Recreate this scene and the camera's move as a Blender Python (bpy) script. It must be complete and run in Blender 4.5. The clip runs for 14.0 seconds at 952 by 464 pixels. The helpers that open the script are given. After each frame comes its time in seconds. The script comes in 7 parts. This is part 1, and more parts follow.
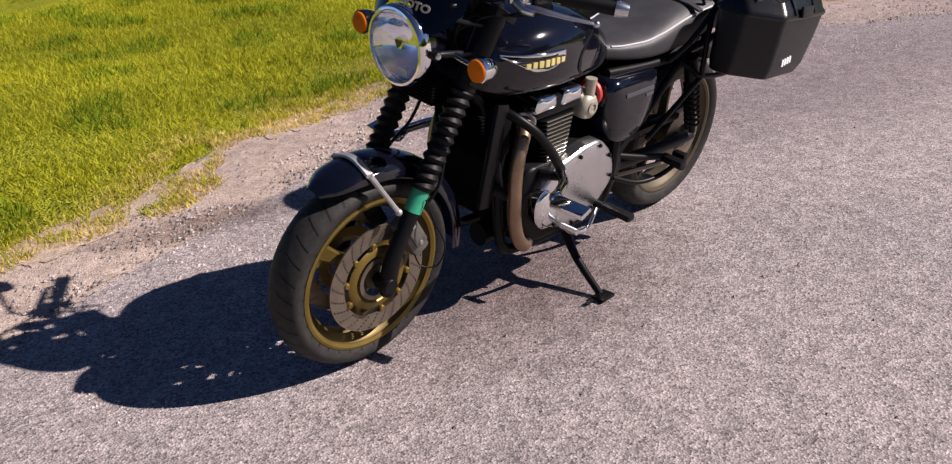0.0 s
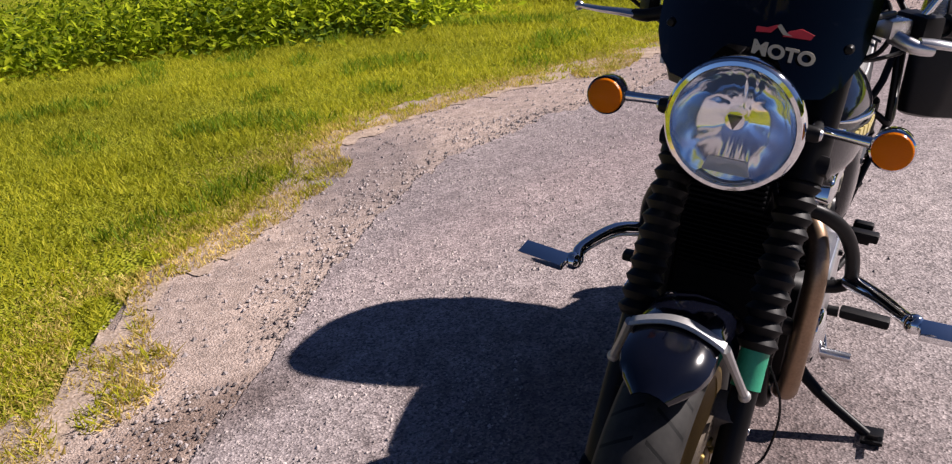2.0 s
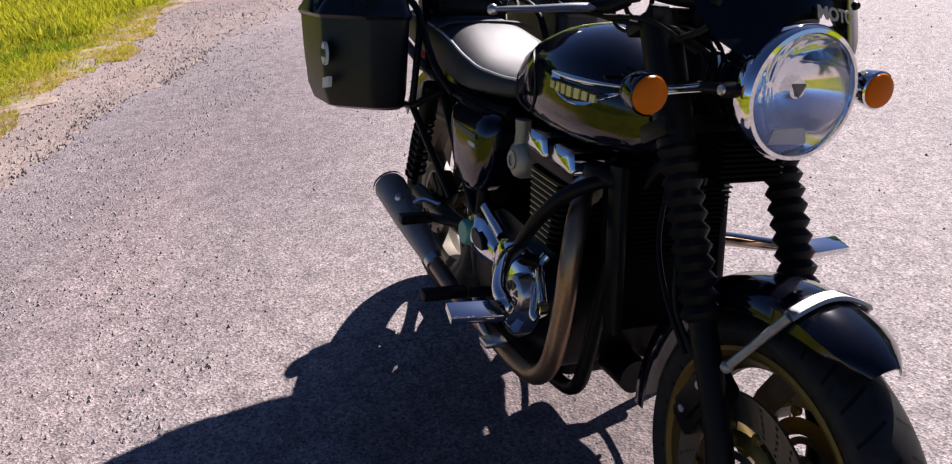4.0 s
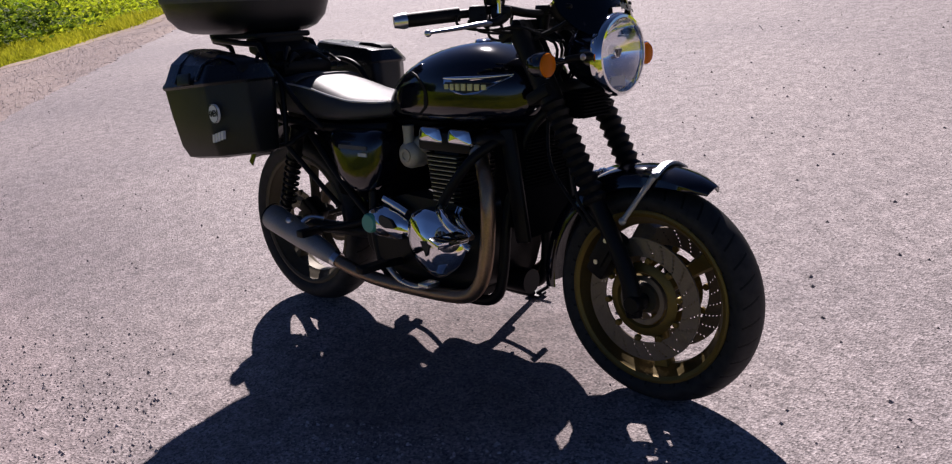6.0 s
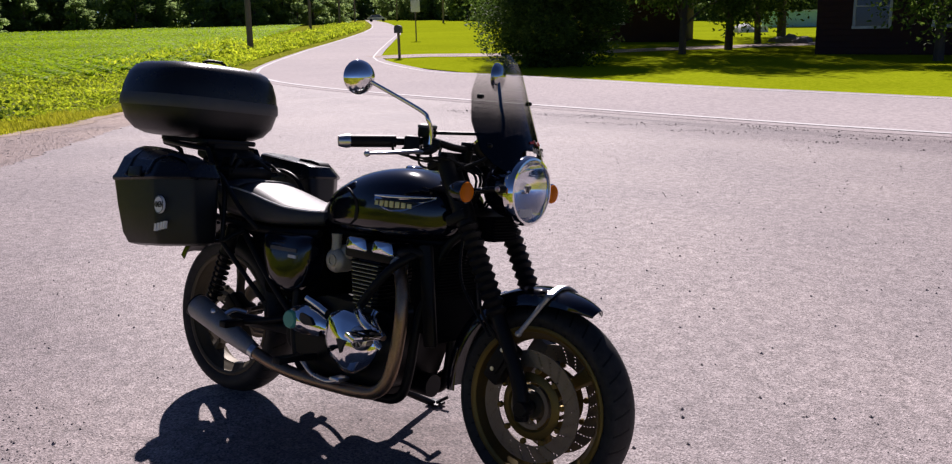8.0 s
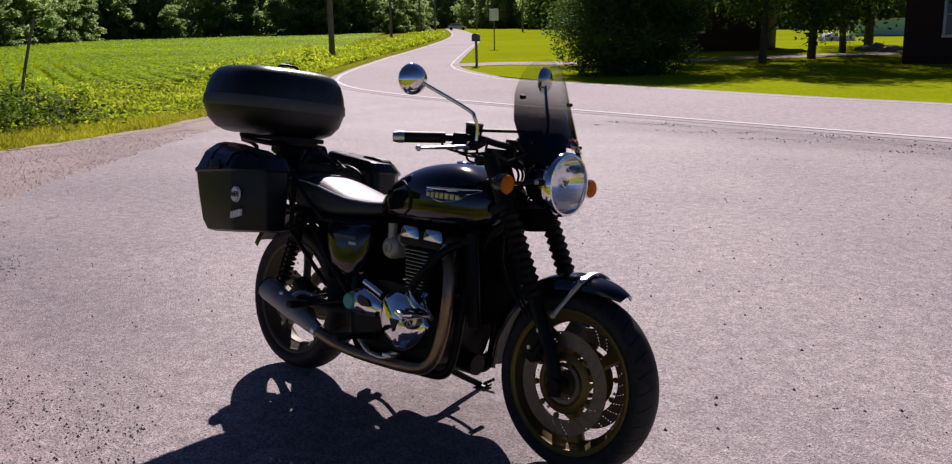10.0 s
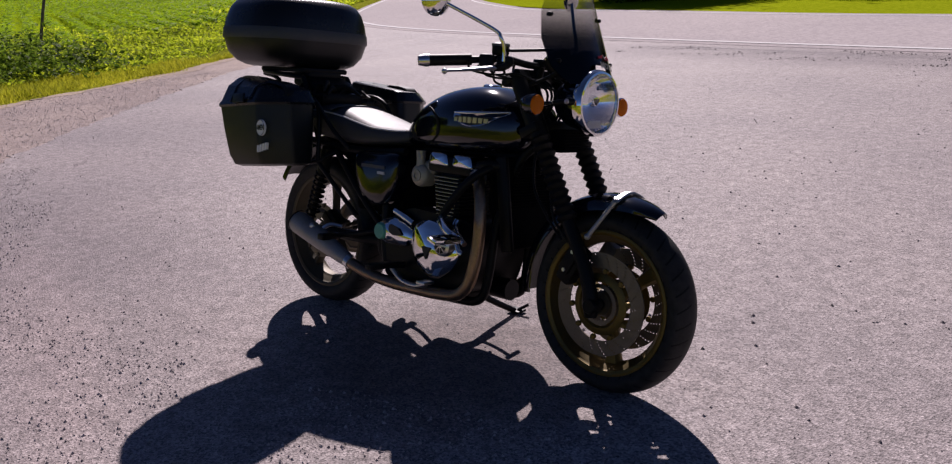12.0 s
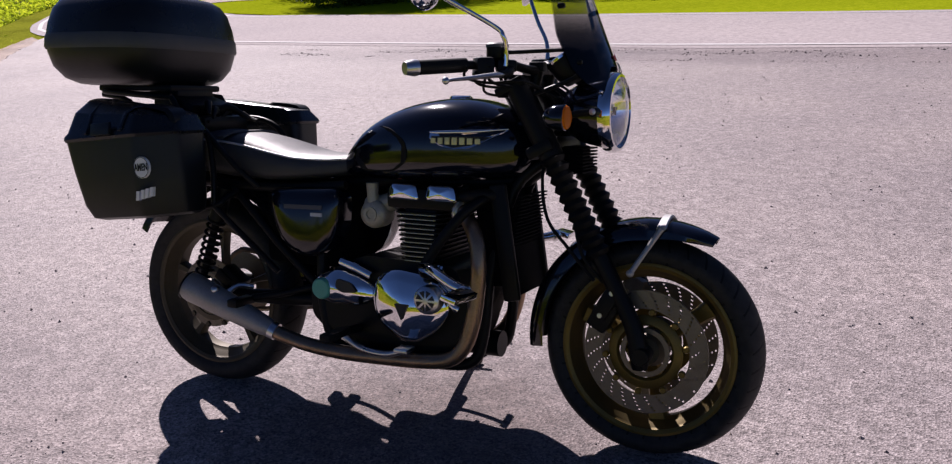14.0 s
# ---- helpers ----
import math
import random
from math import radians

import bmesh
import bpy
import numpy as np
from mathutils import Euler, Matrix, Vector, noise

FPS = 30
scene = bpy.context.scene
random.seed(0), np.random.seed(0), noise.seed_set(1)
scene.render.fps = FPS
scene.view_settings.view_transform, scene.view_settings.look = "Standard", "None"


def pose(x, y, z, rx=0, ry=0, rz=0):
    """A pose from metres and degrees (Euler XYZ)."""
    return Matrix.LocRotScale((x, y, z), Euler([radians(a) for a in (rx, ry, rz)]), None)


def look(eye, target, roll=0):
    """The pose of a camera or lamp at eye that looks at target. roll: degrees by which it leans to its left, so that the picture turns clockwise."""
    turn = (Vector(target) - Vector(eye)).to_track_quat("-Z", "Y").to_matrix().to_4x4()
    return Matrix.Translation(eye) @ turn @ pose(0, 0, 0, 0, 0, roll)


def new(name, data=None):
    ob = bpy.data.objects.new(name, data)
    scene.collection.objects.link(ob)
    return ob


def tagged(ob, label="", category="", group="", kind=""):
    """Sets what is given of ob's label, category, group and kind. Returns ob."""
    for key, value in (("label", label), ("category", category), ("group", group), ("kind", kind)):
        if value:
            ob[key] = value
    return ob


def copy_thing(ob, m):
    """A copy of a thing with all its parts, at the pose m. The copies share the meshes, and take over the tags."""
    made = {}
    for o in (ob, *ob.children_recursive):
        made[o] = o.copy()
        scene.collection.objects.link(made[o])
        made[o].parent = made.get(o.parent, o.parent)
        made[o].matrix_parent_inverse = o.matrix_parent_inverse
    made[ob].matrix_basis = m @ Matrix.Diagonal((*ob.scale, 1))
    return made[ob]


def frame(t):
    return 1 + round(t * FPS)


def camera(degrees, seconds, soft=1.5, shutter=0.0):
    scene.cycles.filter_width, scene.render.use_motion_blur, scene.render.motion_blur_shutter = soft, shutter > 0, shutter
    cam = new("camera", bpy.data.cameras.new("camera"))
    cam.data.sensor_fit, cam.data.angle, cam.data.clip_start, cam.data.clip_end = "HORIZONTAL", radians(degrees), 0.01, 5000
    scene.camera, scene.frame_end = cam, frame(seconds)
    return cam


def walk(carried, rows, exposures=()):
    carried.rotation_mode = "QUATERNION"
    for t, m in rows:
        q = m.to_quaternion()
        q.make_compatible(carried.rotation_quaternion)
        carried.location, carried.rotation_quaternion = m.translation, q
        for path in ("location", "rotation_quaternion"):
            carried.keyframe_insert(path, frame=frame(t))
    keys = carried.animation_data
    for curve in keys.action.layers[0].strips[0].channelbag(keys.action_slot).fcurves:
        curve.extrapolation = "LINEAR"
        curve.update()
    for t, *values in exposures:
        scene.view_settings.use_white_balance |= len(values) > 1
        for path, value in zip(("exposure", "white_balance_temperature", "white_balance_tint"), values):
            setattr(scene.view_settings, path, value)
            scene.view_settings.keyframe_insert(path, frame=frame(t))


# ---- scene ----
cam = camera(56.0, 14.0, 1.2)
EXPOSURES = [(0.0, 0.60, 6500, 19), (1.5, 0.66, 6480, 19), (3.0, 0.72, 6450, 19), (4.0, 0.84, 6250, 20), (6.5, 0.44, 6250, 22), (7.0, 0.5, 6250, 22), (8.7, 0.5, 6250, 23), (10.8, 0.13, 6300, 25), (11.5, 0.10, 6300, 25), (12.0, 0.16, 6250, 25), (12.5, 0.42, 6250, 24), (14.0, 0.48, 6200, 24)]
PATH = [
    (0, (2.544, 1.862, 1.332), (1.329, 0.509, 0.499), -3.5),
    (0.5, (2.44, 1.584, 1.274), (1.094, 0.338, 0.477), -1.1),
    (1, (2.404, 1.29, 1.267), (0.993, 0.098, 0.5), -1.9),
    (1.5, (2.497, 0.911, 1.289), (0.887, -0.026, 0.561), -0.1),
    (2, (2.488, 0.466, 1.224), (0.893, -0.483, 0.479), -5.6),
    (2.5, (2.528, 0.165, 1.23), (0.814, -0.537, 0.472), -5.1),
    (3, (2.574, -0.155, 1.272), (0.754, -0.374, 0.473), -4.5),
    (3.5, (2.37, -0.469, 1.19), (0.561, -0.459, 0.336), -7.8),
    (4, (2.256, -0.672, 1.24), (0.523, -0.106, 0.416), -5.1),
    (4.2, (2.241, -0.778, 1.275), (0.609, 0.047, 0.468), -6.1),
    (6.3, (2.591, -1.757, 1.293), (1.262, -0.439, 0.588), -8.4),
    (6.5, (2.616, -1.849, 1.293), (1.32, -0.492, 0.601), -7.5),
    (7, (2.634, -1.945, 1.286), (1.388, -0.532, 0.611), -3.9),
    (7.5, (2.682, -1.937, 1.287), (1.442, -0.468, 0.735), -1.5),
    (8, (2.741, -1.849, 1.298), (1.479, -0.36, 0.863), -1.1),
    (8.5, (2.763, -1.816, 1.292), (1.392, -0.424, 0.863), -2.1),
    (8.7, (2.779, -1.825, 1.293), (1.413, -0.427, 0.867), -2.2),
    (10.8, (3.053, -2.003, 1.277), (1.647, -0.638, 0.88), -0.2),
    (11, (3.056, -2.006, 1.27), (1.648, -0.642, 0.878), -0.1),
    (11.5, (3.043, -2.039, 1.269), (1.611, -0.726, 0.792), -2.0),
    (12, (2.939, -1.954, 1.247), (1.532, -0.643, 0.696), -3.5),
    (12.5, (2.738, -1.862, 1.253), (1.339, -0.543, 0.704), -4.2),
    (13, (2.524, -1.875, 1.241), (1.274, -0.417, 0.685), -2.8),
    (13.5, (2.252, -1.983, 1.281), (1.301, -0.32, 0.706), -1.7),
    (14, (1.954, -1.979, 1.236), (1.056, -0.288, 0.66), -3.6),
]
walk(cam, [(t, look(e, g, roll)) for t, e, g, roll in PATH], EXPOSURES)

# ---- daylight: low afternoon sun, clear sky ----
SUN_DIR = Vector((-0.88, 0.93, 1.0)).normalized()
sun_data = bpy.data.lights.new("sun", "SUN")
sun_data.energy, sun_data.angle, sun_data.color = 5.0, radians(0.53), (1.0, 0.94, 0.86)
sun = new("sun", sun_data)
sun.matrix_world = look(SUN_DIR * 30, (0, 0, 0))
world = bpy.data.worlds.new("sky")
scene.world = world
world.use_nodes = True
sky = world.node_tree.nodes.new("ShaderNodeTexSky")
sky.sky_type, sky.sun_disc = "NISHITA", False
sky.sun_elevation = math.asin(SUN_DIR.z)
sky.sun_rotation = math.atan2(SUN_DIR.x, SUN_DIR.y) % (2 * math.pi)
sky.air_density, sky.dust_density, sky.ozone_density = 0.40, 0.2, 7.0
backing = world.node_tree.nodes["Background"]
backing.inputs["Strength"].default_value = 0.05
world.node_tree.links.new(sky.outputs[0], backing.inputs[0])


# ---- materials ----
def graph(name):
    m = bpy.data.materials.new(name)
    m.use_nodes = True
    return m, m.node_tree.nodes, m.node_tree.links, m.node_tree.nodes["Principled BSDF"]


def noise_at(nodes, links, coords, scale, detail=4.0, rough=0.6):
    n = nodes.new("ShaderNodeTexNoise")
    n.inputs["Scale"].default_value, n.inputs["Detail"].default_value, n.inputs["Roughness"].default_value = scale, detail, rough
    links.new(coords, n.inputs["Vector"])
    return n.outputs["Fac"]


def ramp_of(nodes, links, fac, stops):
    r = nodes.new("ShaderNodeValToRGB")
    e = r.color_ramp.elements
    while len(e) < len(stops):
        e.new(0.5)
    for i, (p, c) in enumerate(stops):
        e[i].position, e[i].color = p, (*c, 1)
    links.new(fac, r.inputs["Fac"])
    return r.outputs["Color"]


def mixed(nodes, links, fac, a, b, blend="MIX"):
    m = nodes.new("ShaderNodeMix")
    m.data_type, m.blend_type = "RGBA", blend
    for socket, v in ((m.inputs["Factor"], fac), (m.inputs["A"], a), (m.inputs["B"], b)):
        if isinstance(v, (int, float)):
            socket.default_value = v
        elif isinstance(v, tuple):
            socket.default_value = (*v, 1)
        else:
            links.new(v, socket)
    return m.outputs["Result"]


def maths(nodes, links, op, a, b=None):
    m = nodes.new("ShaderNodeMath")
    m.operation = op
    for i, v in enumerate((a, b)):
        if v is None:
            continue
        if isinstance(v, (int, float)):
            m.inputs[i].default_value = v
        else:
            links.new(v, m.inputs[i])
    return m.outputs[0]


def bumped(nodes, links, p, height, strength, distance=0.002):
    b = nodes.new("ShaderNodeBump")
    b.inputs["Strength"].default_value, b.inputs["Distance"].default_value = strength, distance
    links.new(height, b.inputs["Height"])
    links.new(b.outputs["Normal"], p.inputs["Normal"])


def surface(name, color, rough=0.5, metal=0.0, vary=0.2, fine=180.0, coarse=9.0, bump=0.1, coat=0.0, dust=0.0, grey=(0.32, 0.29, 0.25), spec=0.5):
    """A surface with fine grain, broad stains, uneven gloss and, where asked, a film of dust."""
    m, nodes, links, p = graph(name)
    co = nodes.new("ShaderNodeTexCoord").outputs["Object"]
    f, c = noise_at(nodes, links, co, fine, 3), noise_at(nodes, links, co, coarse, 5)
    lo = tuple(v * (1 - vary) for v in color)
    hi = tuple(min(1, v * (1 + vary)) for v in color)
    base = ramp_of(nodes, links, c, [(0.3, lo), (0.7, hi)])
    base = mixed(nodes, links, 0.35, base, ramp_of(nodes, links, f, [(0.3, lo), (0.7, hi)]))
    if dust:
        film = ramp_of(nodes, links, noise_at(nodes, links, co, coarse * 2.3, 6, 0.7), [(0.42, (0, 0, 0)), (0.75, (dust,) * 3)])
        base = mixed(nodes, links, film, base, grey)
    links.new(base, p.inputs["Base Color"])
    r = nodes.new("ShaderNodeMapRange")
    r.inputs["To Min"].default_value, r.inputs["To Max"].default_value = max(0.02, rough * 0.8), min(1, rough * 1.25 + dust * 0.2)
    links.new(c, r.inputs["Value"])
    links.new(r.outputs[0], p.inputs["Roughness"])
    p.inputs["Specular IOR Level"].default_value = spec
    p.inputs["Metallic"].default_value, p.inputs["Coat Weight"].default_value = metal, coat
    p.inputs["Coat Roughness"].default_value = 0.04
    if bump:
        bumped(nodes, links, p, f, bump)
    return m


def fade(nodes, links, value):
    """1 inside a stain, 0 outside, with a short ragged margin."""
    r = nodes.new("ShaderNodeMapRange")
    for k, v in (("From Min", 0.95), ("From Max", 1.75), ("To Min", 1.0), ("To Max", 0.0)):
        r.inputs[k].default_value = v
    links.new(value, r.inputs["Value"])
    return r.outputs[0]


def ground_mat(name, stops, speck=320.0, blotch=0.6, contrast=0.35, bump=0.6, distance=0.004, dark_spots=0.0, stains=(), rough=0.9, gloss=0.25, ripple=0.3, mottle=0.55):
    """Aggregate: stones of several greys, broad blotches, pits; stains are ragged ovals of (x, y, half length, half width, turn, colour factor)."""
    m, nodes, links, p = graph(name)
    co = nodes.new("ShaderNodeTexCoord").outputs["Object"]
    v = nodes.new("ShaderNodeTexVoronoi")
    v.inputs["Scale"].default_value = speck
    links.new(co, v.inputs["Vector"])
    pick = nodes.new("ShaderNodeSeparateColor")
    links.new(v.outputs["Color"], pick.inputs["Color"])
    base = ramp_of(nodes, links, pick.outputs["Red"], stops)
    grit = nodes.new("ShaderNodeTexVoronoi")
    grit.inputs["Scale"].default_value = speck * 2.4
    links.new(co, grit.inputs["Vector"])
    pick2 = nodes.new("ShaderNodeSeparateColor")
    links.new(grit.outputs["Color"], pick2.inputs["Color"])
    base = mixed(nodes, links, 0.35, base, ramp_of(nodes, links, pick2.outputs["Green"], stops))
    mid = noise_at(nodes, links, co, 14.0, 5, 0.65)
    base = mixed(nodes, links, mottle, base, ramp_of(nodes, links, mid, [(0.35, (0.62,) * 3), (0.65, (1.3,) * 3)]), "MULTIPLY")
    big = noise_at(nodes, links, co, blotch, 4, 0.55)
    base = mixed(nodes, links, contrast, base, ramp_of(nodes, links, big, [(0.35, (0.66, 0.64, 0.66)), (0.65, (1.22, 1.18, 1.12))]), "MULTIPLY")
    if dark_spots:
        w = nodes.new("ShaderNodeTexVoronoi")
        w.inputs["Scale"].default_value = 9.0
        links.new(co, w.inputs["Vector"])
        spot = maths(nodes, links, "LESS_THAN", w.outputs["Distance"], dark_spots)
        base = mixed(nodes, links, spot, base, (0.07, 0.06, 0.055))
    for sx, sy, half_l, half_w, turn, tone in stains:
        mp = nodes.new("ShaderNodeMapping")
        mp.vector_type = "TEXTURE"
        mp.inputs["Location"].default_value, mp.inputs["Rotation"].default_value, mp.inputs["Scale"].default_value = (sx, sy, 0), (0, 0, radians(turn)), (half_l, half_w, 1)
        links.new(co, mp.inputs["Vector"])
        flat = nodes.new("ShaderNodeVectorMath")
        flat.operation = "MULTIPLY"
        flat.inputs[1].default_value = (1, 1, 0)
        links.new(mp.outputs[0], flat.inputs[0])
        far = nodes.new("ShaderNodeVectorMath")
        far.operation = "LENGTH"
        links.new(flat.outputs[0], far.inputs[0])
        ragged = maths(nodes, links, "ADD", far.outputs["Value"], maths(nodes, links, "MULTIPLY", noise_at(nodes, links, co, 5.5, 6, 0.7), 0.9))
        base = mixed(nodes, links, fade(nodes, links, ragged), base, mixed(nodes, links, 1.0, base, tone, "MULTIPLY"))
    links.new(base, p.inputs["Base Color"])
    p.inputs["Roughness"].default_value = rough
    p.inputs["Specular IOR Level"].default_value = gloss
    h = maths(nodes, links, "ADD", v.outputs["Distance"], maths(nodes, links, "MULTIPLY", mid, ripple))
    bumped(nodes, links, p, h, bump, distance)
    return m


def leaf_mat(name, dark, light, sheer=0.35, patch=0.5):
    """Foliage: each leaf its own green, patches of lighter and yellower growth, light through the blade."""
    m, nodes, links, p = graph(name)
    geo = nodes.new("ShaderNodeNewGeometry")
    col = ramp_of(nodes, links, geo.outputs["Random Per Island"], [(0.0, dark), (1.0, light)])
    n = noise_at(nodes, links, nodes.new("ShaderNodeTexCoord").outputs["Object"], patch, 4)
    col = mixed(nodes, links, 0.6, col, ramp_of(nodes, links, n, [(0.35, (0.6, 0.62, 0.5)), (0.65, (1.35, 1.25, 1.0))]), "MULTIPLY")
    links.new(col, p.inputs["Base Color"])
    p.inputs["Roughness"].default_value = 0.62
    p.inputs["Specular IOR Level"].default_value = 0.12
    t = nodes.new("ShaderNodeBsdfTranslucent")
    links.new(col, t.inputs["Color"])
    mix = nodes.new("ShaderNodeMixShader")
    mix.inputs[0].default_value = sheer
    links.new(p.outputs[0], mix.inputs[1])
    links.new(t.outputs[0], mix.inputs[2])
    links.new(mix.outputs[0], nodes["Material Output"].inputs["Surface"])
    return m


SOIL_STAIN = (1.22, -1.2, 0.38, 0.14, -20, (0.58, 0.54, 0.52))
WORN_PATCH = (-4.4, 0.9, 4.4, 1.2, -32, (0.80, 0.78, 0.80))
NEAR_PATCH = (-0.9, -0.75, 2.2, 0.8, -18, (0.84, 0.82, 0.83))
ROAD_EDGE = (-3.0, 9.3, 8.0, 0.9, -6, (0.76, 0.74, 0.76))
GREY_GRAVEL = (-7.2, 1.4, 6.0, 2.6, -38, (0.80, 0.80, 0.86))
OLD_TAR = (-0.75, -2.02, 0.75, 0.30, 22, (0.66, 0.68, 0.74))
PALE_PATCH = (-0.75, -0.95, 1.5, 0.22, -14, (1.16, 1.13, 1.12))
EDGE_CRACK = (-4.1, 9.85, 1.5, 0.05, -10, (0.60, 0.59, 0.63))
EDGE_GRIT = (-2.0, 9.45, 3.2, 0.22, -7, (0.80, 0.79, 0.80))
# Brown stain under the engine, its tone deepened to stand for shade there.
STAIN_AND_SHADE = (0.75, -0.12, 0.60, 0.60, 0, (0.52, 0.465, 0.45))
ASPHALT = ground_mat("worn_chip_asphalt", [(0.0, (0.05, 0.042, 0.043)), (0.2, (0.17, 0.145, 0.145)), (0.5, (0.33, 0.283, 0.28)), (0.8, (0.43, 0.375, 0.37)), (1.0, (0.60, 0.535, 0.525))], 150.0, 0.5, 0.4, 0.6, 0.004, 0.045, (SOIL_STAIN, STAIN_AND_SHADE, WORN_PATCH, NEAR_PATCH, ROAD_EDGE, PALE_PATCH, EDGE_CRACK, EDGE_GRIT), 0.78, 0.4)
# Road greys raised so the colour carries the low sun's glancing sheen.
ROAD = ground_mat("sheen_pale_road_asphalt", [(0.0, (0.36, 0.31, 0.31)), (0.5, (0.43, 0.38, 0.38)), (1.0, (0.49, 0.44, 0.44))], 60.0, 0.15, 0.25, 0.2, rough=0.95, gloss=0.25)
DIRT = ground_mat("pinkish_gravel_dirt", [(0.0, (0.15, 0.115, 0.10)), (0.25, (0.36, 0.28, 0.235)), (0.6, (0.46, 0.365, 0.31)), (1.0, (0.60, 0.50, 0.44))], 160.0, 0.9, 0.5, 0.5, 0.006, 0.035, (SOIL_STAIN, GREY_GRAVEL, OLD_TAR))
SOIL = ground_mat("grassy_soil", [(0.0, (0.15, 0.18, 0.012)), (0.5, (0.24, 0.27, 0.02)), (1.0, (0.36, 0.36, 0.05))], 60.0, 0.5, 0.5, 0.8, 0.02, gloss=0.0)
LAWN = ground_mat("mown_far_lawn", [(0.0, (0.20, 0.26, 0.004)), (0.5, (0.27, 0.33, 0.006)), (1.0, (0.34, 0.39, 0.012))], 14.0, 0.12, 0.3, 0.3, 0.02, gloss=0.0, mottle=0.3)
CRUMB = surface("dark_crumb", (0.15, 0.125, 0.118), 0.9, vary=0.5, coarse=40.0)
PAINT_LINE = surface("worn_white_line_paint", (0.64, 0.62, 0.61), 0.8, vary=0.15, coarse=3.0, spec=0.2)
PALE_CHIP = surface("pale_loose_chip", (0.42, 0.365, 0.345), 0.85, vary=0.7, coarse=45.0)
STONE = surface("loose_stone", (0.26, 0.225, 0.215), 0.85, vary=0.6, coarse=30.0)
GRASS = leaf_mat("lawn_grass", (0.28, 0.315, 0.010), (0.60, 0.575, 0.05), 0.5)
TUFT = leaf_mat("clover_tufts", (0.10, 0.19, 0.010), (0.28, 0.38, 0.025), 0.5)
DRY = leaf_mat("dry_grass", (0.50, 0.39, 0.10), (0.76, 0.62, 0.24), 0.4)
WEED = leaf_mat("weed_leaves", (0.22, 0.32, 0.010), (0.52, 0.60, 0.035), 0.72)
BRAMBLE = leaf_mat("bramble_leaves", (0.05, 0.10, 0.012), (0.20, 0.30, 0.03), 0.5)
# Bush greens darker than LEAF, with the shade of its unlit side painted in.
BUSH = leaf_mat("shade_dark_bush_leaves", (0.035, 0.075, 0.018), (0.11, 0.18, 0.035), 0.45, 0.5)
CROP = leaf_mat("crop_leaves", (0.20, 0.34, 0.006), (0.38, 0.54, 0.010), 0.6, 0.05)
FIELD = ground_mat("bean_field_floor", [(0.0, (0.17, 0.25, 0.005)), (0.5, (0.24, 0.33, 0.007)), (1.0, (0.31, 0.40, 0.012))], 7.0, 0.1, 0.3, 0.5, 0.05, gloss=0.0, mottle=0.3)
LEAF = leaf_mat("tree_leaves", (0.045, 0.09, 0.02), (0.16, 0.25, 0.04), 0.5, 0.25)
# Far greens made paler and bluer: distance haze put into the leaf colour.
FARLEAF = leaf_mat("haze_pale_woodland_leaves", (0.17, 0.27, 0.12), (0.38, 0.50, 0.18), 0.8, 0.12)
BARK = surface("bark", (0.09, 0.07, 0.055), 0.9, vary=0.35, coarse=4.0, bump=0.5)
POLEWOOD = surface("weathered_pole_wood", (0.16, 0.13, 0.11), 0.85, vary=0.3, coarse=3.0)
GLOSS = surface("gloss_black_paint", (0.0025, 0.003, 0.007), 0.10, vary=0.1, fine=60, bump=0.0, coat=0.35, dust=0.004, spec=0.45)
SATIN = surface("satin_black_metal", (0.0035, 0.0035, 0.0045), 0.42, vary=0.3, bump=0.05, dust=0.006, spec=0.18)
DULL = surface("dull_black_core", (0.003, 0.003, 0.004), 0.8, vary=0.3, bump=0.05, spec=0.06)
RUBBER = surface("black_rubber", (0.005, 0.005, 0.006), 0.5, vary=0.3, bump=0.12, dust=0.015, spec=0.16)
PLASTIC = surface("textured_black_plastic", (0.005, 0.006, 0.008), 0.36, vary=0.2, fine=900, bump=0.25, dust=0.012, spec=0.40)
LIDPLASTIC = surface("smooth_black_lid_plastic", (0.006, 0.007, 0.009), 0.27, vary=0.15, fine=900, bump=0.12, dust=0.008, spec=0.45)
BAND = surface("grey_plastic_band", (0.055, 0.056, 0.06), 0.5, vary=0.15, fine=700, bump=0.2, dust=0.04)
LEATHER = surface("black_vinyl_seat", (0.036, 0.036, 0.041), 0.46, vary=0.25, fine=420, bump=0.35, dust=0.04, spec=0.42)
PIPING = surface("pale_seat_piping", (0.55, 0.55, 0.56), 0.4, vary=0.1)
CHROME = surface("chrome_plate", (0.78, 0.79, 0.80), 0.05, 1.0, vary=0.04, bump=0.0)
RIMGOLD = surface("dull_gold_rim_barrel", (0.10, 0.07, 0.020), 0.42, 0.6, vary=0.25, bump=0.05, dust=0.12, grey=(0.08, 0.07, 0.05))
MIRROR = surface("silvered_reflector", (0.90, 0.91, 0.92), 0.09, 1.0, vary=0.03, bump=0.0)
ALLOY = surface("brushed_alloy", (0.62, 0.62, 0.63), 0.28, 1.0, vary=0.12, fine=300, bump=0.08)
STEEL = surface("disc_steel", (0.20, 0.165, 0.13), 0.42, 0.75, vary=0.2, coarse=20, bump=0.05)
GOLD = surface("gold_anodised_alloy", (0.175, 0.118, 0.024), 0.42, 0.6, vary=0.25, bump=0.05, dust=0.15, grey=(0.12, 0.10, 0.07))
STRAP = surface("worn_alloy_strap", (0.42, 0.42, 0.42), 0.5, 0.8, vary=0.25, bump=0.08, dust=0.1)
BRONZE = surface("dull_bronze_alloy", (0.07, 0.055, 0.03), 0.5, 0.4, vary=0.25, bump=0.05, dust=0.25, grey=(0.10, 0.085, 0.07))
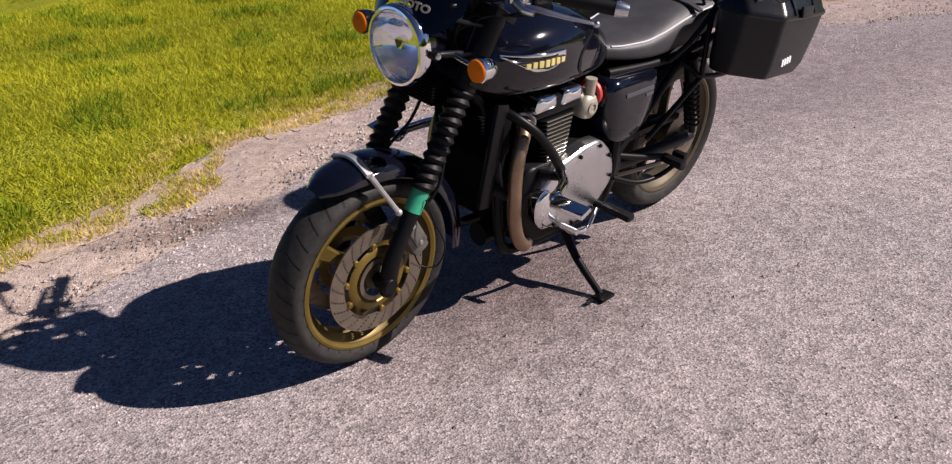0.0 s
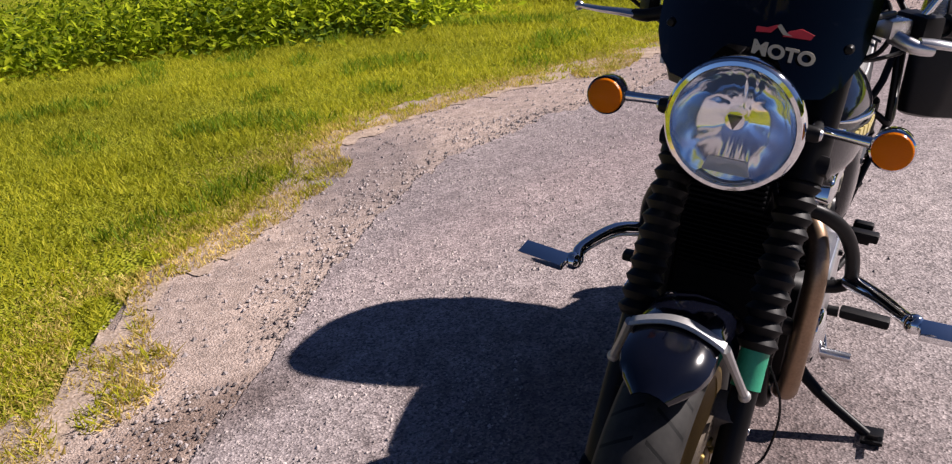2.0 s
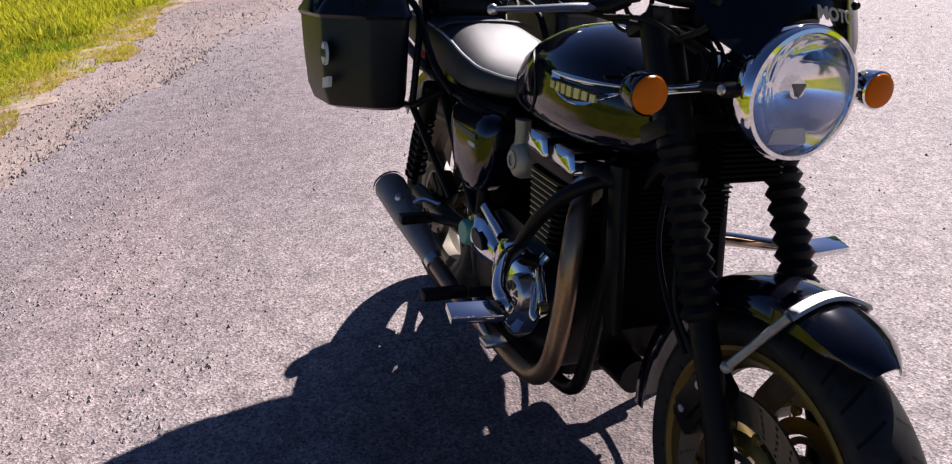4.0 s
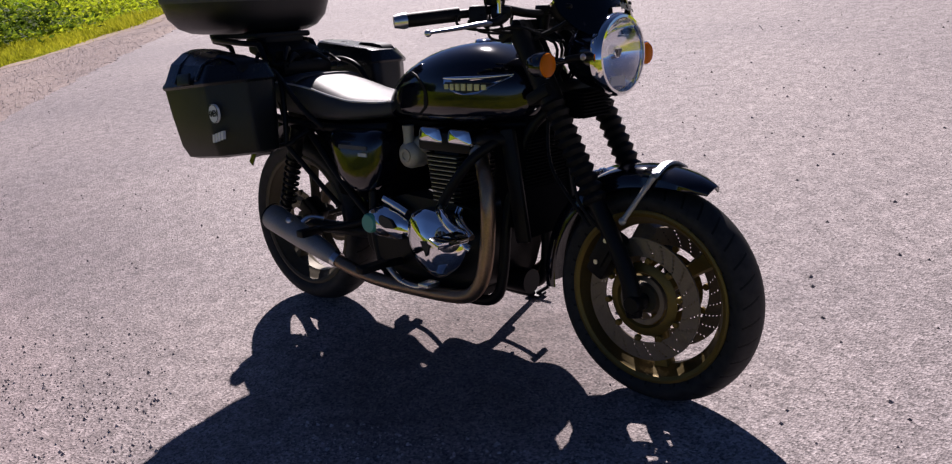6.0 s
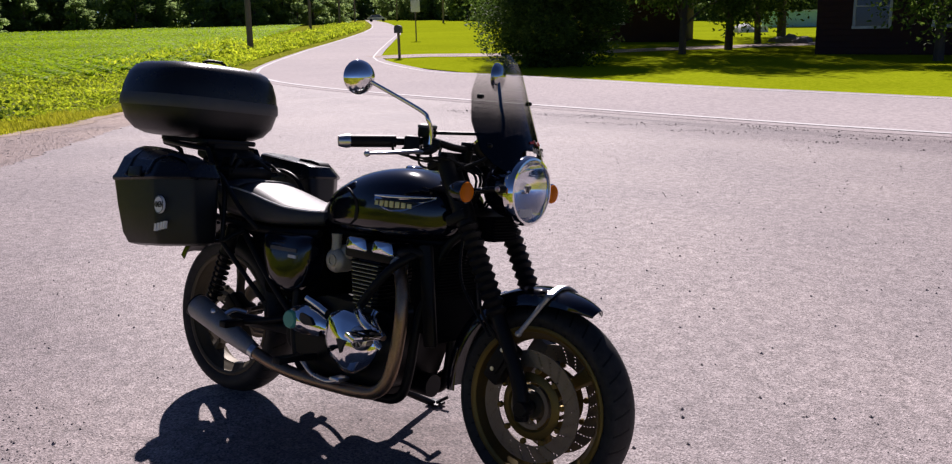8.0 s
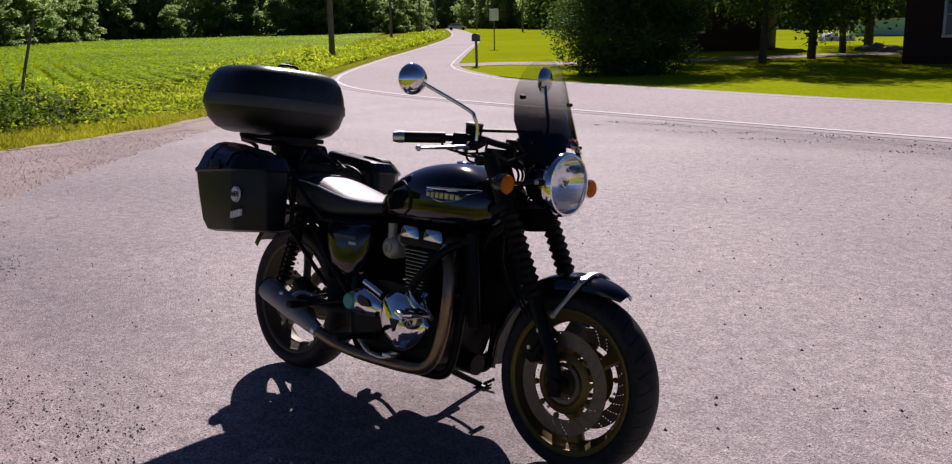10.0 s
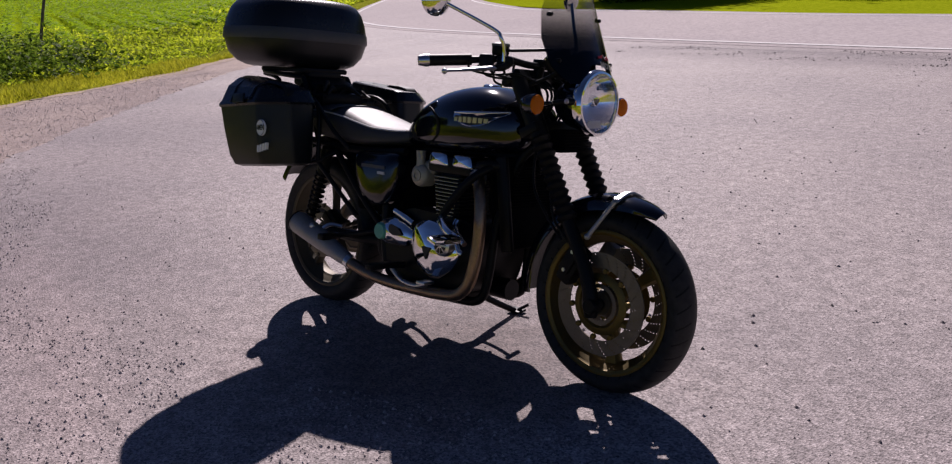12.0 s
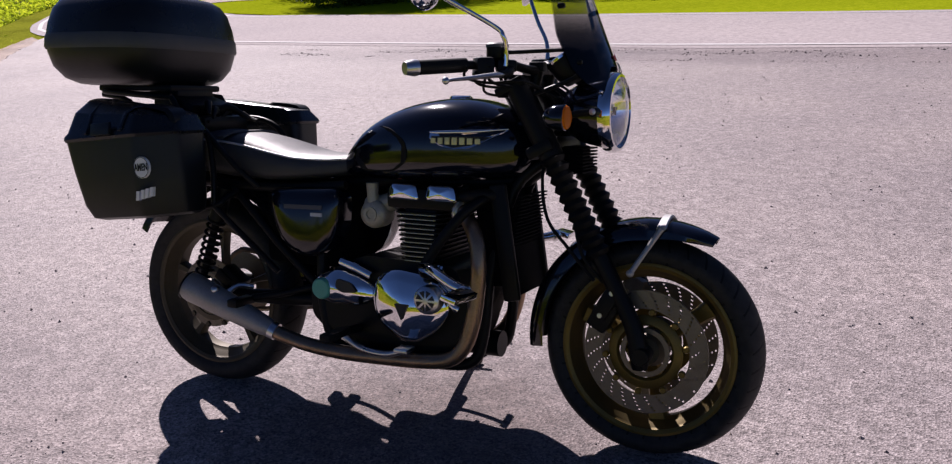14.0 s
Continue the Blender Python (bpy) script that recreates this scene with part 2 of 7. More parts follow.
PIPE = surface("heat_browned_pipe", (0.30, 0.205, 0.135), 0.36, 0.9, vary=0.35, coarse=12, bump=0.08, dust=0.15)
MUFFLER = surface("matt_grey_silencer", (0.33, 0.32, 0.31), 0.5, 0.6, vary=0.2, coarse=14, bump=0.05, dust=0.1)
WHITE = surface("white_vinyl", (0.8, 0.8, 0.79), 0.45, vary=0.04)
BLACKINK = surface("black_ink", (0.01, 0.01, 0.012), 0.5)
CREAM = surface("cream_print", (0.46, 0.42, 0.32), 0.5, vary=0.05)
RED = surface("red_print", (0.55, 0.03, 0.04), 0.5, vary=0.1)
BRASSY = surface("gilt_lettering", (0.75, 0.64, 0.26), 0.3, 0.35, vary=0.08)
GREENTAPE = surface("green_tape", (0.02, 0.30, 0.17), 0.5, vary=0.2, coarse=40)
TEAL = surface("green_sticker", (0.10, 0.42, 0.32), 0.4, vary=0.1)
BLUEGREY = surface("dull_grey_print", (0.06, 0.065, 0.08), 0.5)
FIN_EDGE = surface("machined_fin_edge", (0.36, 0.34, 0.29), 0.4, 0.9, vary=0.15)
BRICKRED = surface("dark_red_siding", (0.05, 0.018, 0.016), 0.8, vary=0.25, coarse=2.0)
ROOFING = surface("grey_shingle_roof", (0.09, 0.085, 0.085), 0.9, vary=0.3, coarse=3.0)
TRIMWHITE = surface("white_trim", (0.7, 0.71, 0.72), 0.6)
POOL = surface("pale_teal_wall", (0.35, 0.62, 0.60), 0.6)
REDPLASTIC = surface("red_filter_ring", (0.45, 0.03, 0.025), 0.45)
CALIPER = surface("worn_grey_caliper", (0.13, 0.12, 0.11), 0.5, 0.5, vary=0.35, coarse=30)
TAN = ground_mat("bare_tan_soil", [(0.0, (0.30, 0.23, 0.175)), (0.5, (0.43, 0.335, 0.265)), (1.0, (0.52, 0.425, 0.35))], 90.0, 0.9, 0.4, 0.4, 0.006, gloss=0.1)
GREYCAST = surface("grey_cast_throttle_body", (0.38, 0.355, 0.29), 0.5, 0.45, vary=0.25)


def glass_mat(name, color, rough=0.0, ior=1.45):
    m, nodes, links, p = graph(name)
    p.inputs["Base Color"].default_value = (*color, 1)
    p.inputs["Roughness"].default_value, p.inputs["IOR"].default_value = rough, ior
    p.inputs["Transmission Weight"].default_value = 1.0
    return m


LENS = glass_mat("clear_lamp_glass", (0.97, 0.98, 1.0))
WINDOW = surface("dark_window_glass", (0.03, 0.035, 0.04), 0.05, vary=0.1, bump=0)


def amber_mat():
    m, nodes, links, p = graph("amber_lens")
    co = nodes.new("ShaderNodeTexCoord").outputs["Object"]
    w = nodes.new("ShaderNodeTexWave")
    w.inputs["Scale"].default_value, w.wave_type, w.rings_direction = 90.0, "RINGS", "X"
    links.new(co, w.inputs["Vector"])
    p.inputs["Base Color"].default_value = (1.0, 0.27, 0.002, 1)
    p.inputs["Roughness"].default_value = 0.22
    p.inputs["Specular IOR Level"].default_value = 0.25
    bumped(nodes, links, p, w.outputs["Fac"], 0.3, 0.001)
    t = nodes.new("ShaderNodeBsdfTranslucent")
    t.inputs["Color"].default_value = (1.0, 0.34, 0.002, 1)
    mix = nodes.new("ShaderNodeMixShader")
    mix.inputs[0].default_value = 0.5
    links.new(p.outputs[0], mix.inputs[1])
    links.new(t.outputs[0], mix.inputs[2])
    links.new(mix.outputs[0], nodes["Material Output"].inputs["Surface"])
    return m


def screen_mat():
    """Smoked acrylic: dense black at the foot, thinning to grey at the top."""
    m, nodes, links, p = graph("smoked_acrylic")
    sep = nodes.new("ShaderNodeSeparateXYZ")
    links.new(nodes.new("ShaderNodeTexCoord").outputs["Object"], sep.inputs[0])
    r = nodes.new("ShaderNodeMapRange")
    r.inputs["From Min"].default_value, r.inputs["From Max"].default_value = 1.01, 1.22
    links.new(sep.outputs["Z"], r.inputs["Value"])
    clear = nodes.new("ShaderNodeBsdfTransparent")
    tint = ramp_of(nodes, links, r.outputs[0], [(0.0, (0.06, 0.06, 0.07)), (0.22, (0.15, 0.15, 0.15)), (0.5, (0.56, 0.56, 0.54)), (0.8, (0.86, 0.86, 0.84)), (1.0, (0.93, 0.93, 0.92))])
    links.new(tint, clear.inputs["Color"])
    gl = nodes.new("ShaderNodeBsdfGlossy")
    gl.inputs["Roughness"].default_value = 0.04
    fr = nodes.new("ShaderNodeFresnel")
    fr.inputs["IOR"].default_value = 1.49
    mix = nodes.new("ShaderNodeMixShader")
    links.new(fr.outputs[0], mix.inputs[0])
    links.new(clear.outputs[0], mix.inputs[1])
    links.new(gl.outputs[0], mix.inputs[2])
    links.new(mix.outputs[0], nodes["Material Output"].inputs["Surface"])
    return m


def tyre_mat():
    """Black rubber with swept tread cuts across the crown and a scuffed shoulder; the wheel turns about y."""
    m, nodes, links, p = graph("road_tyre_rubber")
    co = nodes.new("ShaderNodeTexCoord").outputs["Object"]
    sep = nodes.new("ShaderNodeSeparateXYZ")
    links.new(co, sep.inputs[0])
    ang = maths(nodes, links, "ARCTAN2", sep.outputs["Z"], sep.outputs["X"])
    turn = maths(nodes, links, "MULTIPLY", ang, 34 / (2 * math.pi))
    off = maths(nodes, links, "ABSOLUTE", sep.outputs["Y"])
    sweep = maths(nodes, links, "MULTIPLY", off, 11.0)
    lane = maths(nodes, links, "FRACT", maths(nodes, links, "ADD", turn, sweep))
    cut = maths(nodes, links, "LESS_THAN", lane, 0.12)
    cut = maths(nodes, links, "MULTIPLY", cut, maths(nodes, links, "GREATER_THAN", off, 0.009))
    cut = maths(nodes, links, "MULTIPLY", cut, maths(nodes, links, "LESS_THAN", off, 0.052))
    n = noise_at(nodes, links, co, 40, 4)
    base = ramp_of(nodes, links, n, [(0.3, (0.014, 0.0135, 0.013)), (0.7, (0.032, 0.030, 0.028))])
    links.new(mixed(nodes, links, cut, base, (0.002, 0.002, 0.002)), p.inputs["Base Color"])
    p.inputs["Roughness"].default_value = 0.62
    p.inputs["Specular IOR Level"].default_value = 0.25
    bumped(nodes, links, p, maths(nodes, links, "SUBTRACT", maths(nodes, links, "MULTIPLY", n, 0.1), cut), 0.8, 0.003)
    return m


AMBER, SCREEN, TYRE = amber_mat(), screen_mat(), tyre_mat()


# ---- mesh tools ----
def finish(bm, sharp=38):
    bmesh.ops.recalc_face_normals(bm, faces=bm.faces)
    for f in bm.faces:
        f.smooth = True
    for e in bm.edges:
        if len(e.link_faces) == 2 and e.calc_face_angle(0) > radians(sharp):
            e.smooth = False


def part(name, bm, material, parent, label="", sharp=38):
    """Links a bmesh as one mesh object under a thing or a part; coordinates are those of the thing."""
    finish(bm, sharp)
    me = bpy.data.meshes.new(name)
    bm.to_mesh(me)
    bm.free()
    me.materials.append(material)
    ob = new(name, me)
    ob.parent = parent
    if label:
        tagged(ob, label)
    return ob


def thing(name, label, category, m=None, group="", kind=""):
    ob = tagged(new(name), label, category, group, kind)
    if m is not None:
        ob.matrix_world = m
    return ob


def solid(name, bm, material, label, category, group="", kind="", m=None, sharp=38):
    ob = part(name, bm, material, None, label, sharp)
    if m is not None:
        ob.matrix_world = m
    return tagged(ob, label, category, group, kind)


def box(bm, c, s, bev=0.0, m=None, seg=2):
    r = bmesh.ops.create_cube(bm, size=1.0)
    vs = r["verts"]
    bmesh.ops.scale(bm, vec=s, verts=vs)
    if bev:
        es = list({e for v in vs for e in v.link_edges})
        g = bmesh.ops.bevel(bm, geom=es, offset=bev, segments=seg, affect="EDGES", profile=0.6)
        vs = list({v for f in g["faces"] for v in f.verts} | {v for v in vs if v.is_valid})
    bmesh.ops.transform(bm, matrix=Matrix.Translation(c) @ (m or Matrix()), verts=vs)
    return vs


def smooth_line(pts, steps):
    pts = [Vector(p) for p in pts]
    if steps < 2 or len(pts) < 3:
        return pts
    out = []
    for i in range(len(pts) - 1):
        a, b, c, d = pts[max(i - 1, 0)], pts[i], pts[i + 1], pts[min(i + 2, len(pts) - 1)]
        for k in range(steps):
            t = k / steps
            out.append(0.5 * ((2 * b) + (c - a) * t + (2 * a - 5 * b + 4 * c - d) * t * t + (3 * b - a - 3 * c + d) * t ** 3))
    return out + [pts[-1]]


def loft(bm, rings, caps=True, closed=True):
    vs = [[bm.verts.new(p) for p in ring] for ring in rings]
    n = len(vs[0])
    for a, b in zip(vs, vs[1:]):
        for i in range(n if closed else n - 1):
            j = (i + 1) % n
            bm.faces.new((a[i], a[j], b[j], b[i]))
    if caps:
        bm.faces.new(vs[0])
        bm.faces.new(list(reversed(vs[-1])))
    return vs


def tube(bm, pts, r, seg=10, steps=5, caps=True):
    """A round tube along a smooth line; r is one radius or one for each point given."""
    line = smooth_line(pts, steps)
    n = len(line)
    if isinstance(r, (int, float)):
        rad = [r] * n
    else:
        rad = [float(np.interp(i / (n - 1) * (len(r) - 1), range(len(r)), r)) for i in range(n)]
    up = Vector((0, 0, 1))
    rings = []
    side = None
    for i, p in enumerate(line):
        way = (line[min(i + 1, n - 1)] - line[max(i - 1, 0)]).normalized()
        if side is None:
            side = way.cross(up if abs(way.z) < 0.9 else Vector((1, 0, 0))).normalized()
        side = (side - way * side.dot(way)).normalized()
        other = way.cross(side)
        rings.append([p + rad[i] * (math.cos(a) * side + math.sin(a) * other) for a in (2 * math.pi * k / seg for k in range(seg))])
    loft(bm, rings, caps)


def lathe(bm, profile, centre=(0, 0, 0), axis="y", seg=48, close=False, squash=(1, 1)):
    """Turns (radius, along) pairs about an axis; close joins the last pair to the first."""
    c = Vector(centre)
    rings = []
    for k in range(seg):
        a = 2 * math.pi * k / seg
        u, v = math.cos(a) * squash[0], math.sin(a) * squash[1]
        rings.append([c + Vector({"x": (h, r * u, r * v), "y": (r * u, h, r * v), "z": (r * u, r * v, h)}[axis]) for r, h in profile])
    rows = [[bm.verts.new(p) for p in ring] for ring in rings]
    n = len(profile)
    for k in range(seg):
        a, b = rows[k], rows[(k + 1) % seg]
        for i in range(n if close else n - 1):
            j = (i + 1) % n
            quad = [a[i], a[j], b[j], b[i]]
            bm.faces.new(quad)
    bmesh.ops.remove_doubles(bm, verts=[v for row in rows for v in row], dist=1e-5)


def rounded(pts, r, n=4):
    """A polygon in 2D with its corners rounded."""
    out = []
    for i, p in enumerate(pts):
        p = Vector(p).to_2d()
        a = (Vector(pts[i - 1]).to_2d() - p)
        b = (Vector(pts[(i + 1) % len(pts)]).to_2d() - p)
        k = min(r, a.length * 0.45, b.length * 0.45)
        s, e = p + a.normalized() * k, p + b.normalized() * k
        for q in range(n + 1):
            t = q / n
            out.append((1 - t) ** 2 * s + 2 * t * (1 - t) * p + t * t * e)
    return out


def slab(bm, outline, y0, y1, inset=0.0, dome=0.0):
    """A plate in the x-z plane from y0 to y1 with a chamfered outer face at y1."""
    c = sum((Vector(p) for p in outline), Vector((0, 0))) / len(outline)
    lay = []
    sign = 1 if y1 > y0 else -1
    for y, k in ((y0, 0), (y1 - sign * inset, 0), (y1 - sign * inset * 0.3, inset * 0.6), (y1, inset * 1.8)):
        lay.append([Vector((p[0], y, p[1])) + Vector((c.x - p[0], 0, c.y - p[1])).normalized() * k for p in outline])
    rings = lay if inset else [lay[0], lay[-1]]
    if dome:
        for k, d in ((0.4, 0.7), (0.8, 1.0)):
            rings.append([Vector((p.x + (c.x - p.x) * k, y1 + sign * dome * d, p.z + (c.y - p.z) * k)) for p in lay[-1]])
    loft(bm, rings)


def B():
    return bmesh.new()


# ---- the ground ----
def height(x, y):
    """The lot and the road before it are level; beyond them the land climbs very gently."""
    s = -0.69 * x + 0.72 * y - 18.0
    return -0.013 + 0.022 * 4.0 * math.log1p(math.exp(min(s / 4.0, 60.0)))


def sheet(name, material, label, category, pts_fn, nu, nv, lift, skirt=0.0):
    """A strip of ground: pts_fn(u, v) gives x, y for u, v in 0..1; it lies lift above the land."""
    bm = B()
    rows = []
    for i in range(nu + 1):
        row = []
        for j in range(nv + 1):
            x, y = pts_fn(i / nu, j / nv)
            row.append(bm.verts.new((x, y, height(x, y) + (lift(j / nv) if callable(lift) else lift))))
        rows.append(row)
    for i in range(nu):
        for j in range(nv):
            bm.faces.new((rows[i][j], rows[i + 1][j], rows[i + 1][j + 1], rows[i][j + 1]))
    if skirt:
        rim = [rows[i][0] for i in range(nu + 1)]
        low = [bm.verts.new(v.co - Vector((0, 0, skirt))) for v in rim]
        for i in range(nu):
            bm.faces.new((rim[i], low[i], low[i + 1], rim[i + 1]))
    ob = solid(name, bm, material, label, category, kind="structure")
    for p in ob.data.polygons:
        if p.normal.z < -0.5:
            p.flip()
    return ob


def along(line, t):
    """A point on a polyline, t in 0..1 by length."""
    d = [0.0]
    for a, b in zip(line, line[1:]):
        d.append(d[-1] + math.dist(a, b))
    s = t * d[-1]
    return Vector((float(np.interp(s, d, [p[0] for p in line])), float(np.interp(s, d, [p[1] for p in line]))))


def wobble(x, y, scale, amount):
    return amount * (noise.noise((x * scale, y * scale, 3.7)) + 0.5 * noise.noise((x * scale * 3.1, y * scale * 3.1, 9.2)))


# Lines of the plan.
GRASS_EDGE = [(9.0, 0.2), (3.6, -0.75), (1.75, -1.44), (1.38, -1.51), (0.61, -1.96), (0.2, -2.0), (-0.41, -2.18), (-0.8, -2.4), (-1.39, -2.46), (-2.0, -2.25), (-2.94, -1.68), (-3.82, -1.4), (-4.91, -0.99), (-6.13, -0.64), (-8.09, 0.33), (-9.53, 1.61), (-9.95, 2.55), (-11.25, 4.95), (-12.38, 6.32), (-14.89, 9.55), (-18.28, 13.26)]
TAR_EDGE = [(9.0, 1.2), (3.6, -0.3), (1.99, -0.85), (1.36, -1.06), (0.8, -1.25), (0.37, -1.39), (-0.13, -1.55), (-0.67, -1.68), (-1.1, -1.63), (-1.56, -1.53), (-2.15, -1.36), (-3.41, -0.71), (-4.53, -0.14), (-5.3, 0.35), (-6.74, 1.71), (-8.8, 3.76), (-10.65, 5.79), (-13.13, 8.58), (-17.31, 12.68)]
ROAD_NEAR = [(60.0, 6.5), (20.0, 8.6), (2.0, 9.6), (-0.7, 9.75), (-2.9, 10.1), (-6.1, 10.6), (-9.4, 11.15), (-11.5, 11.5), (-14.6, 12.2), (-17.0, 12.95), (-18.6, 13.7), (-20.5, 14.85), (-23.0, 16.9), (-26.5, 20.3), (-33.7, 27.8), (-42.7, 37.6), (-50.9, 46.4), (-64.2, 60.4), (-80.7, 77.1), (-103.1, 98.6), (-154.6, 146.0), (-230.0, 215.0)]
ROAD_FAR = [(60.0, 12.0), (20.0, 13.6), (2.0, 15.0), (-2.9, 16.1), (-5.7, 16.55), (-9.3, 17.5), (-11.4, 17.9), (-13.5, 18.3), (-15.0, 18.4), (-16.4, 18.8), (-18.2, 19.9), (-20.6, 21.4), (-22.5, 22.75), (-24.9, 24.8), (-30.0, 30.1), (-39.0, 39.6), (-52.1, 53.5), (-65.9, 67.6), (-87.7, 88.6), (-121.0, 119.6), (-166.0, 160.1), (-236.0, 224.0)]
WEED_FRONT = [(6.0, -14.0), (1.0, -9.3), (-2.17, -6.74), (-2.9, -5.61), (-4.59, -3.7), (-5.48, -4.41), (-8.64, -3.91), (-10.73, -1.09), (-12.1, 1.9), (-12.59, 4.53), (-15.43, 7.88), (-19.82, 12.99)]

axis = [math.sinh(k / 40 * 6.2) / math.sinh(6.2) * 900 for k in range(-40, 41)]
bm = B()
grid = [[bm.verts.new((x, y, height(x, y) - 0.012 if abs(x) + abs(y) < 500 else height(x, y) - 2)) for y in axis] for x in axis]
for i in range(80):
    for j in range(80):
        bm.faces.new((grid[i][j], grid[i + 1][j], grid[i + 1][j + 1], grid[i][j + 1]))
solid("ground", bm, SOIL, "grassy soil under the lawn, weeds and field", "ground", kind="structure")


def dirt_strip(u, v):
    a, b = along(GRASS_EDGE, u), along(TAR_EDGE, u)
    a = a + (a - b).normalized() * 0.35
    b = b + (b - a).normalized() * 0.30
    p = a.lerp(b, v)
    return p.x, p.y


sheet("gravel_shoulder", DIRT, "pinkish packed gravel strip between lawn and asphalt", "gravel", dirt_strip, 160, 8, lambda v: 0.0 if v > 0.01 else -0.03)


def bare_soil(u, v):
    a, b = along(GRASS_EDGE, u), along(TAR_EDGE, u)
    d = (b - a).normalized()
    w = (0.13 + wobble(a.x, a.y, 2.2, 0.18) + wobble(a.x, a.y, 9.0, 0.08)) * v - (0.26 + wobble(a.x, a.y, 1.7, 0.22) + wobble(a.x, a.y, 7.0, 0.12) + wobble(a.x, a.y, 23.0, 0.05)) * (1 - v)
    p = a + d * w
    return p.x, p.y


sheet("bare_soil", TAN, "tan bare soil where the lawn wears thin", "soil", bare_soil, 1500, 4, lambda v: 0.004 if v > 0.01 else -0.03)


def lot(u, v):
    u = float(np.interp(u, [0, 0.08, 0.82, 1], [0, 0.17, 0.46, 1]))
    a = along(TAR_EDGE, u)
    k = wobble(a.x, a.y, 1.6, 0.09) + wobble(a.x, a.y, 6.0, 0.06) + wobble(a.x, a.y, 19.0, 0.035) + wobble(a.x, a.y, 55.0, 0.016)
    b = Vector((float(np.interp(u, [0, 1], [30.0, -18.4])), 0))
    b.y = float(np.interp(-b.x, [-p[0] for p in ROAD_NEAR], [p[1] for p in ROAD_NEAR])) + 0.5
    d = (b - a).normalized()
    w = v ** 2.2
    p = (a + d * k).lerp(b, w)
    return p.x, p.y


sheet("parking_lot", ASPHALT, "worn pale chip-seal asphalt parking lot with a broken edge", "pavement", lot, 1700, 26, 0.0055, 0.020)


def road_pts(u, v):
    p = along(ROAD_NEAR, u).lerp(along(ROAD_FAR, u), v)
    return p.x, p.y


sheet("road", ROAD, "two-lane country road curving away, paled for the sun's sheen", "road", road_pts, 220, 12, lambda v: 0.010 + 0.016 * min(1.0, v * 8))


def line_at(offset, width):
    def fn(u, v):
        p = along(ROAD_NEAR, u).lerp(along(ROAD_FAR, u), offset + (v - 0.5) * width)
        return p.x, p.y
    return fn


sheet("edge_line", PAINT_LINE, "white painted edge line beside the lot", "road marking", line_at(0.055, 0.024), 260, 2, 0.0225)
sheet("edge_line", PAINT_LINE, "white painted edge line on the far side", "road marking", line_at(0.93, 0.017), 260, 2, 0.031)


def far_lawn(u, v):
    a = along(ROAD_FAR, u * 0.74)
    n = Vector((0.45, 0.9))
    p = a + n * (v ** 1.8) * 90
    return p.x, p.y


sheet("far_lawn", LAWN, "bright mown lawn across the road", "lawn", far_lawn, 60, 24, 0.010)
DRIVE = [(-24.6, 24.2), (-23.6, 26.4), (-21.0, 27.7), (-18.8, 30.5), (-17.4, 33.3), (-16.0, 36.4), (-12.0, 44.0)]


def drive(u, v):
    p = along(DRIVE, u)
    q = along(DRIVE, min(1, u + 0.01)) - along(DRIVE, max(0, u - 0.01))
    p = p + Vector((-q.y, q.x)).normalized() * (v - 0.5) * 2.6
    return p.x, p.y


sheet("driveway", DIRT, "narrow gravel driveway across the lawn", "driveway", drive, 40, 3, 0.03)



def field(u, v):
    a = along([(-9.0, -9.0), (-13.1, -1.9), (-18.3, 4.5), (-23.3, 11.6), (-27.1, 17.0)], u)
    b = along([(-70.0, -60.0), (-92.0, -10.0), (-116.0, 30.0), (-136.0, 60.0), (-142.0, 118.0)], u)
    p = a.lerp(b, v ** 1.6)
    return p.x, p.y


sheet("bean_field", FIELD, "bright green field floor between the crop rows", "field", field, 40, 40, 0.01)

# ---- small ground cover ----


def scatter_mesh(name, verts, faces, material, label, category):
    me = bpy.data.meshes.new(name)
    me.from_pydata(verts, [], faces)
    me.materials.append(material)
    return tagged(new(name, me), label, category, kind="stuff")


def side_of(line, x, y):
    """Signed distance to a polyline, positive on its left-hand side when walked from first to last."""
    best, sign = 1e9, 1
    for (ax, ay), (bx, by) in zip(line, line[1:]):
        dx, dy = bx - ax, by - ay
        t = max(0, min(1, ((x - ax) * dx + (y - ay) * dy) / (dx * dx + dy * dy)))
        d = math.hypot(x - ax - t * dx, y - ay - t * dy)
        if d < best:
            best, sign = d, 1 if dx * (y - ay) - dy * (x - ax) > 0 else -1
    return best * sign


def blades(count, area, keep, size, lean, seed):
    """Grass blades: thin bent triangles; keep(x, y) gives the height factor or 0."""
    r = np.random.default_rng(seed)
    verts, faces = [], []
    while len(faces) < count:
        x, y = r.uniform(area[0], area[1]), r.uniform(area[2], area[3])
        k = keep(x, y)
        if k <= 0 or r.random() > min(1, k * 1.5):
            continue
        h = size * k * r.uniform(0.5, 1.3)
        a, w = r.uniform(0, 6.283), h * r.uniform(0.05, 0.1) + 0.0016
        ca, sa = math.cos(a), math.sin(a)
        b, l = r.uniform(0, 6.283), h * lean * r.uniform(0.2, 1.2)
        z = height(x, y) - 0.002
        n = len(verts)
        verts += [(x - ca * w, y - sa * w, z), (x + ca * w, y + sa * w, z), (x + math.cos(b) * l, y + math.sin(b) * l, z + h)]
        faces.append((n, n + 1, n + 2))
    return verts, faces


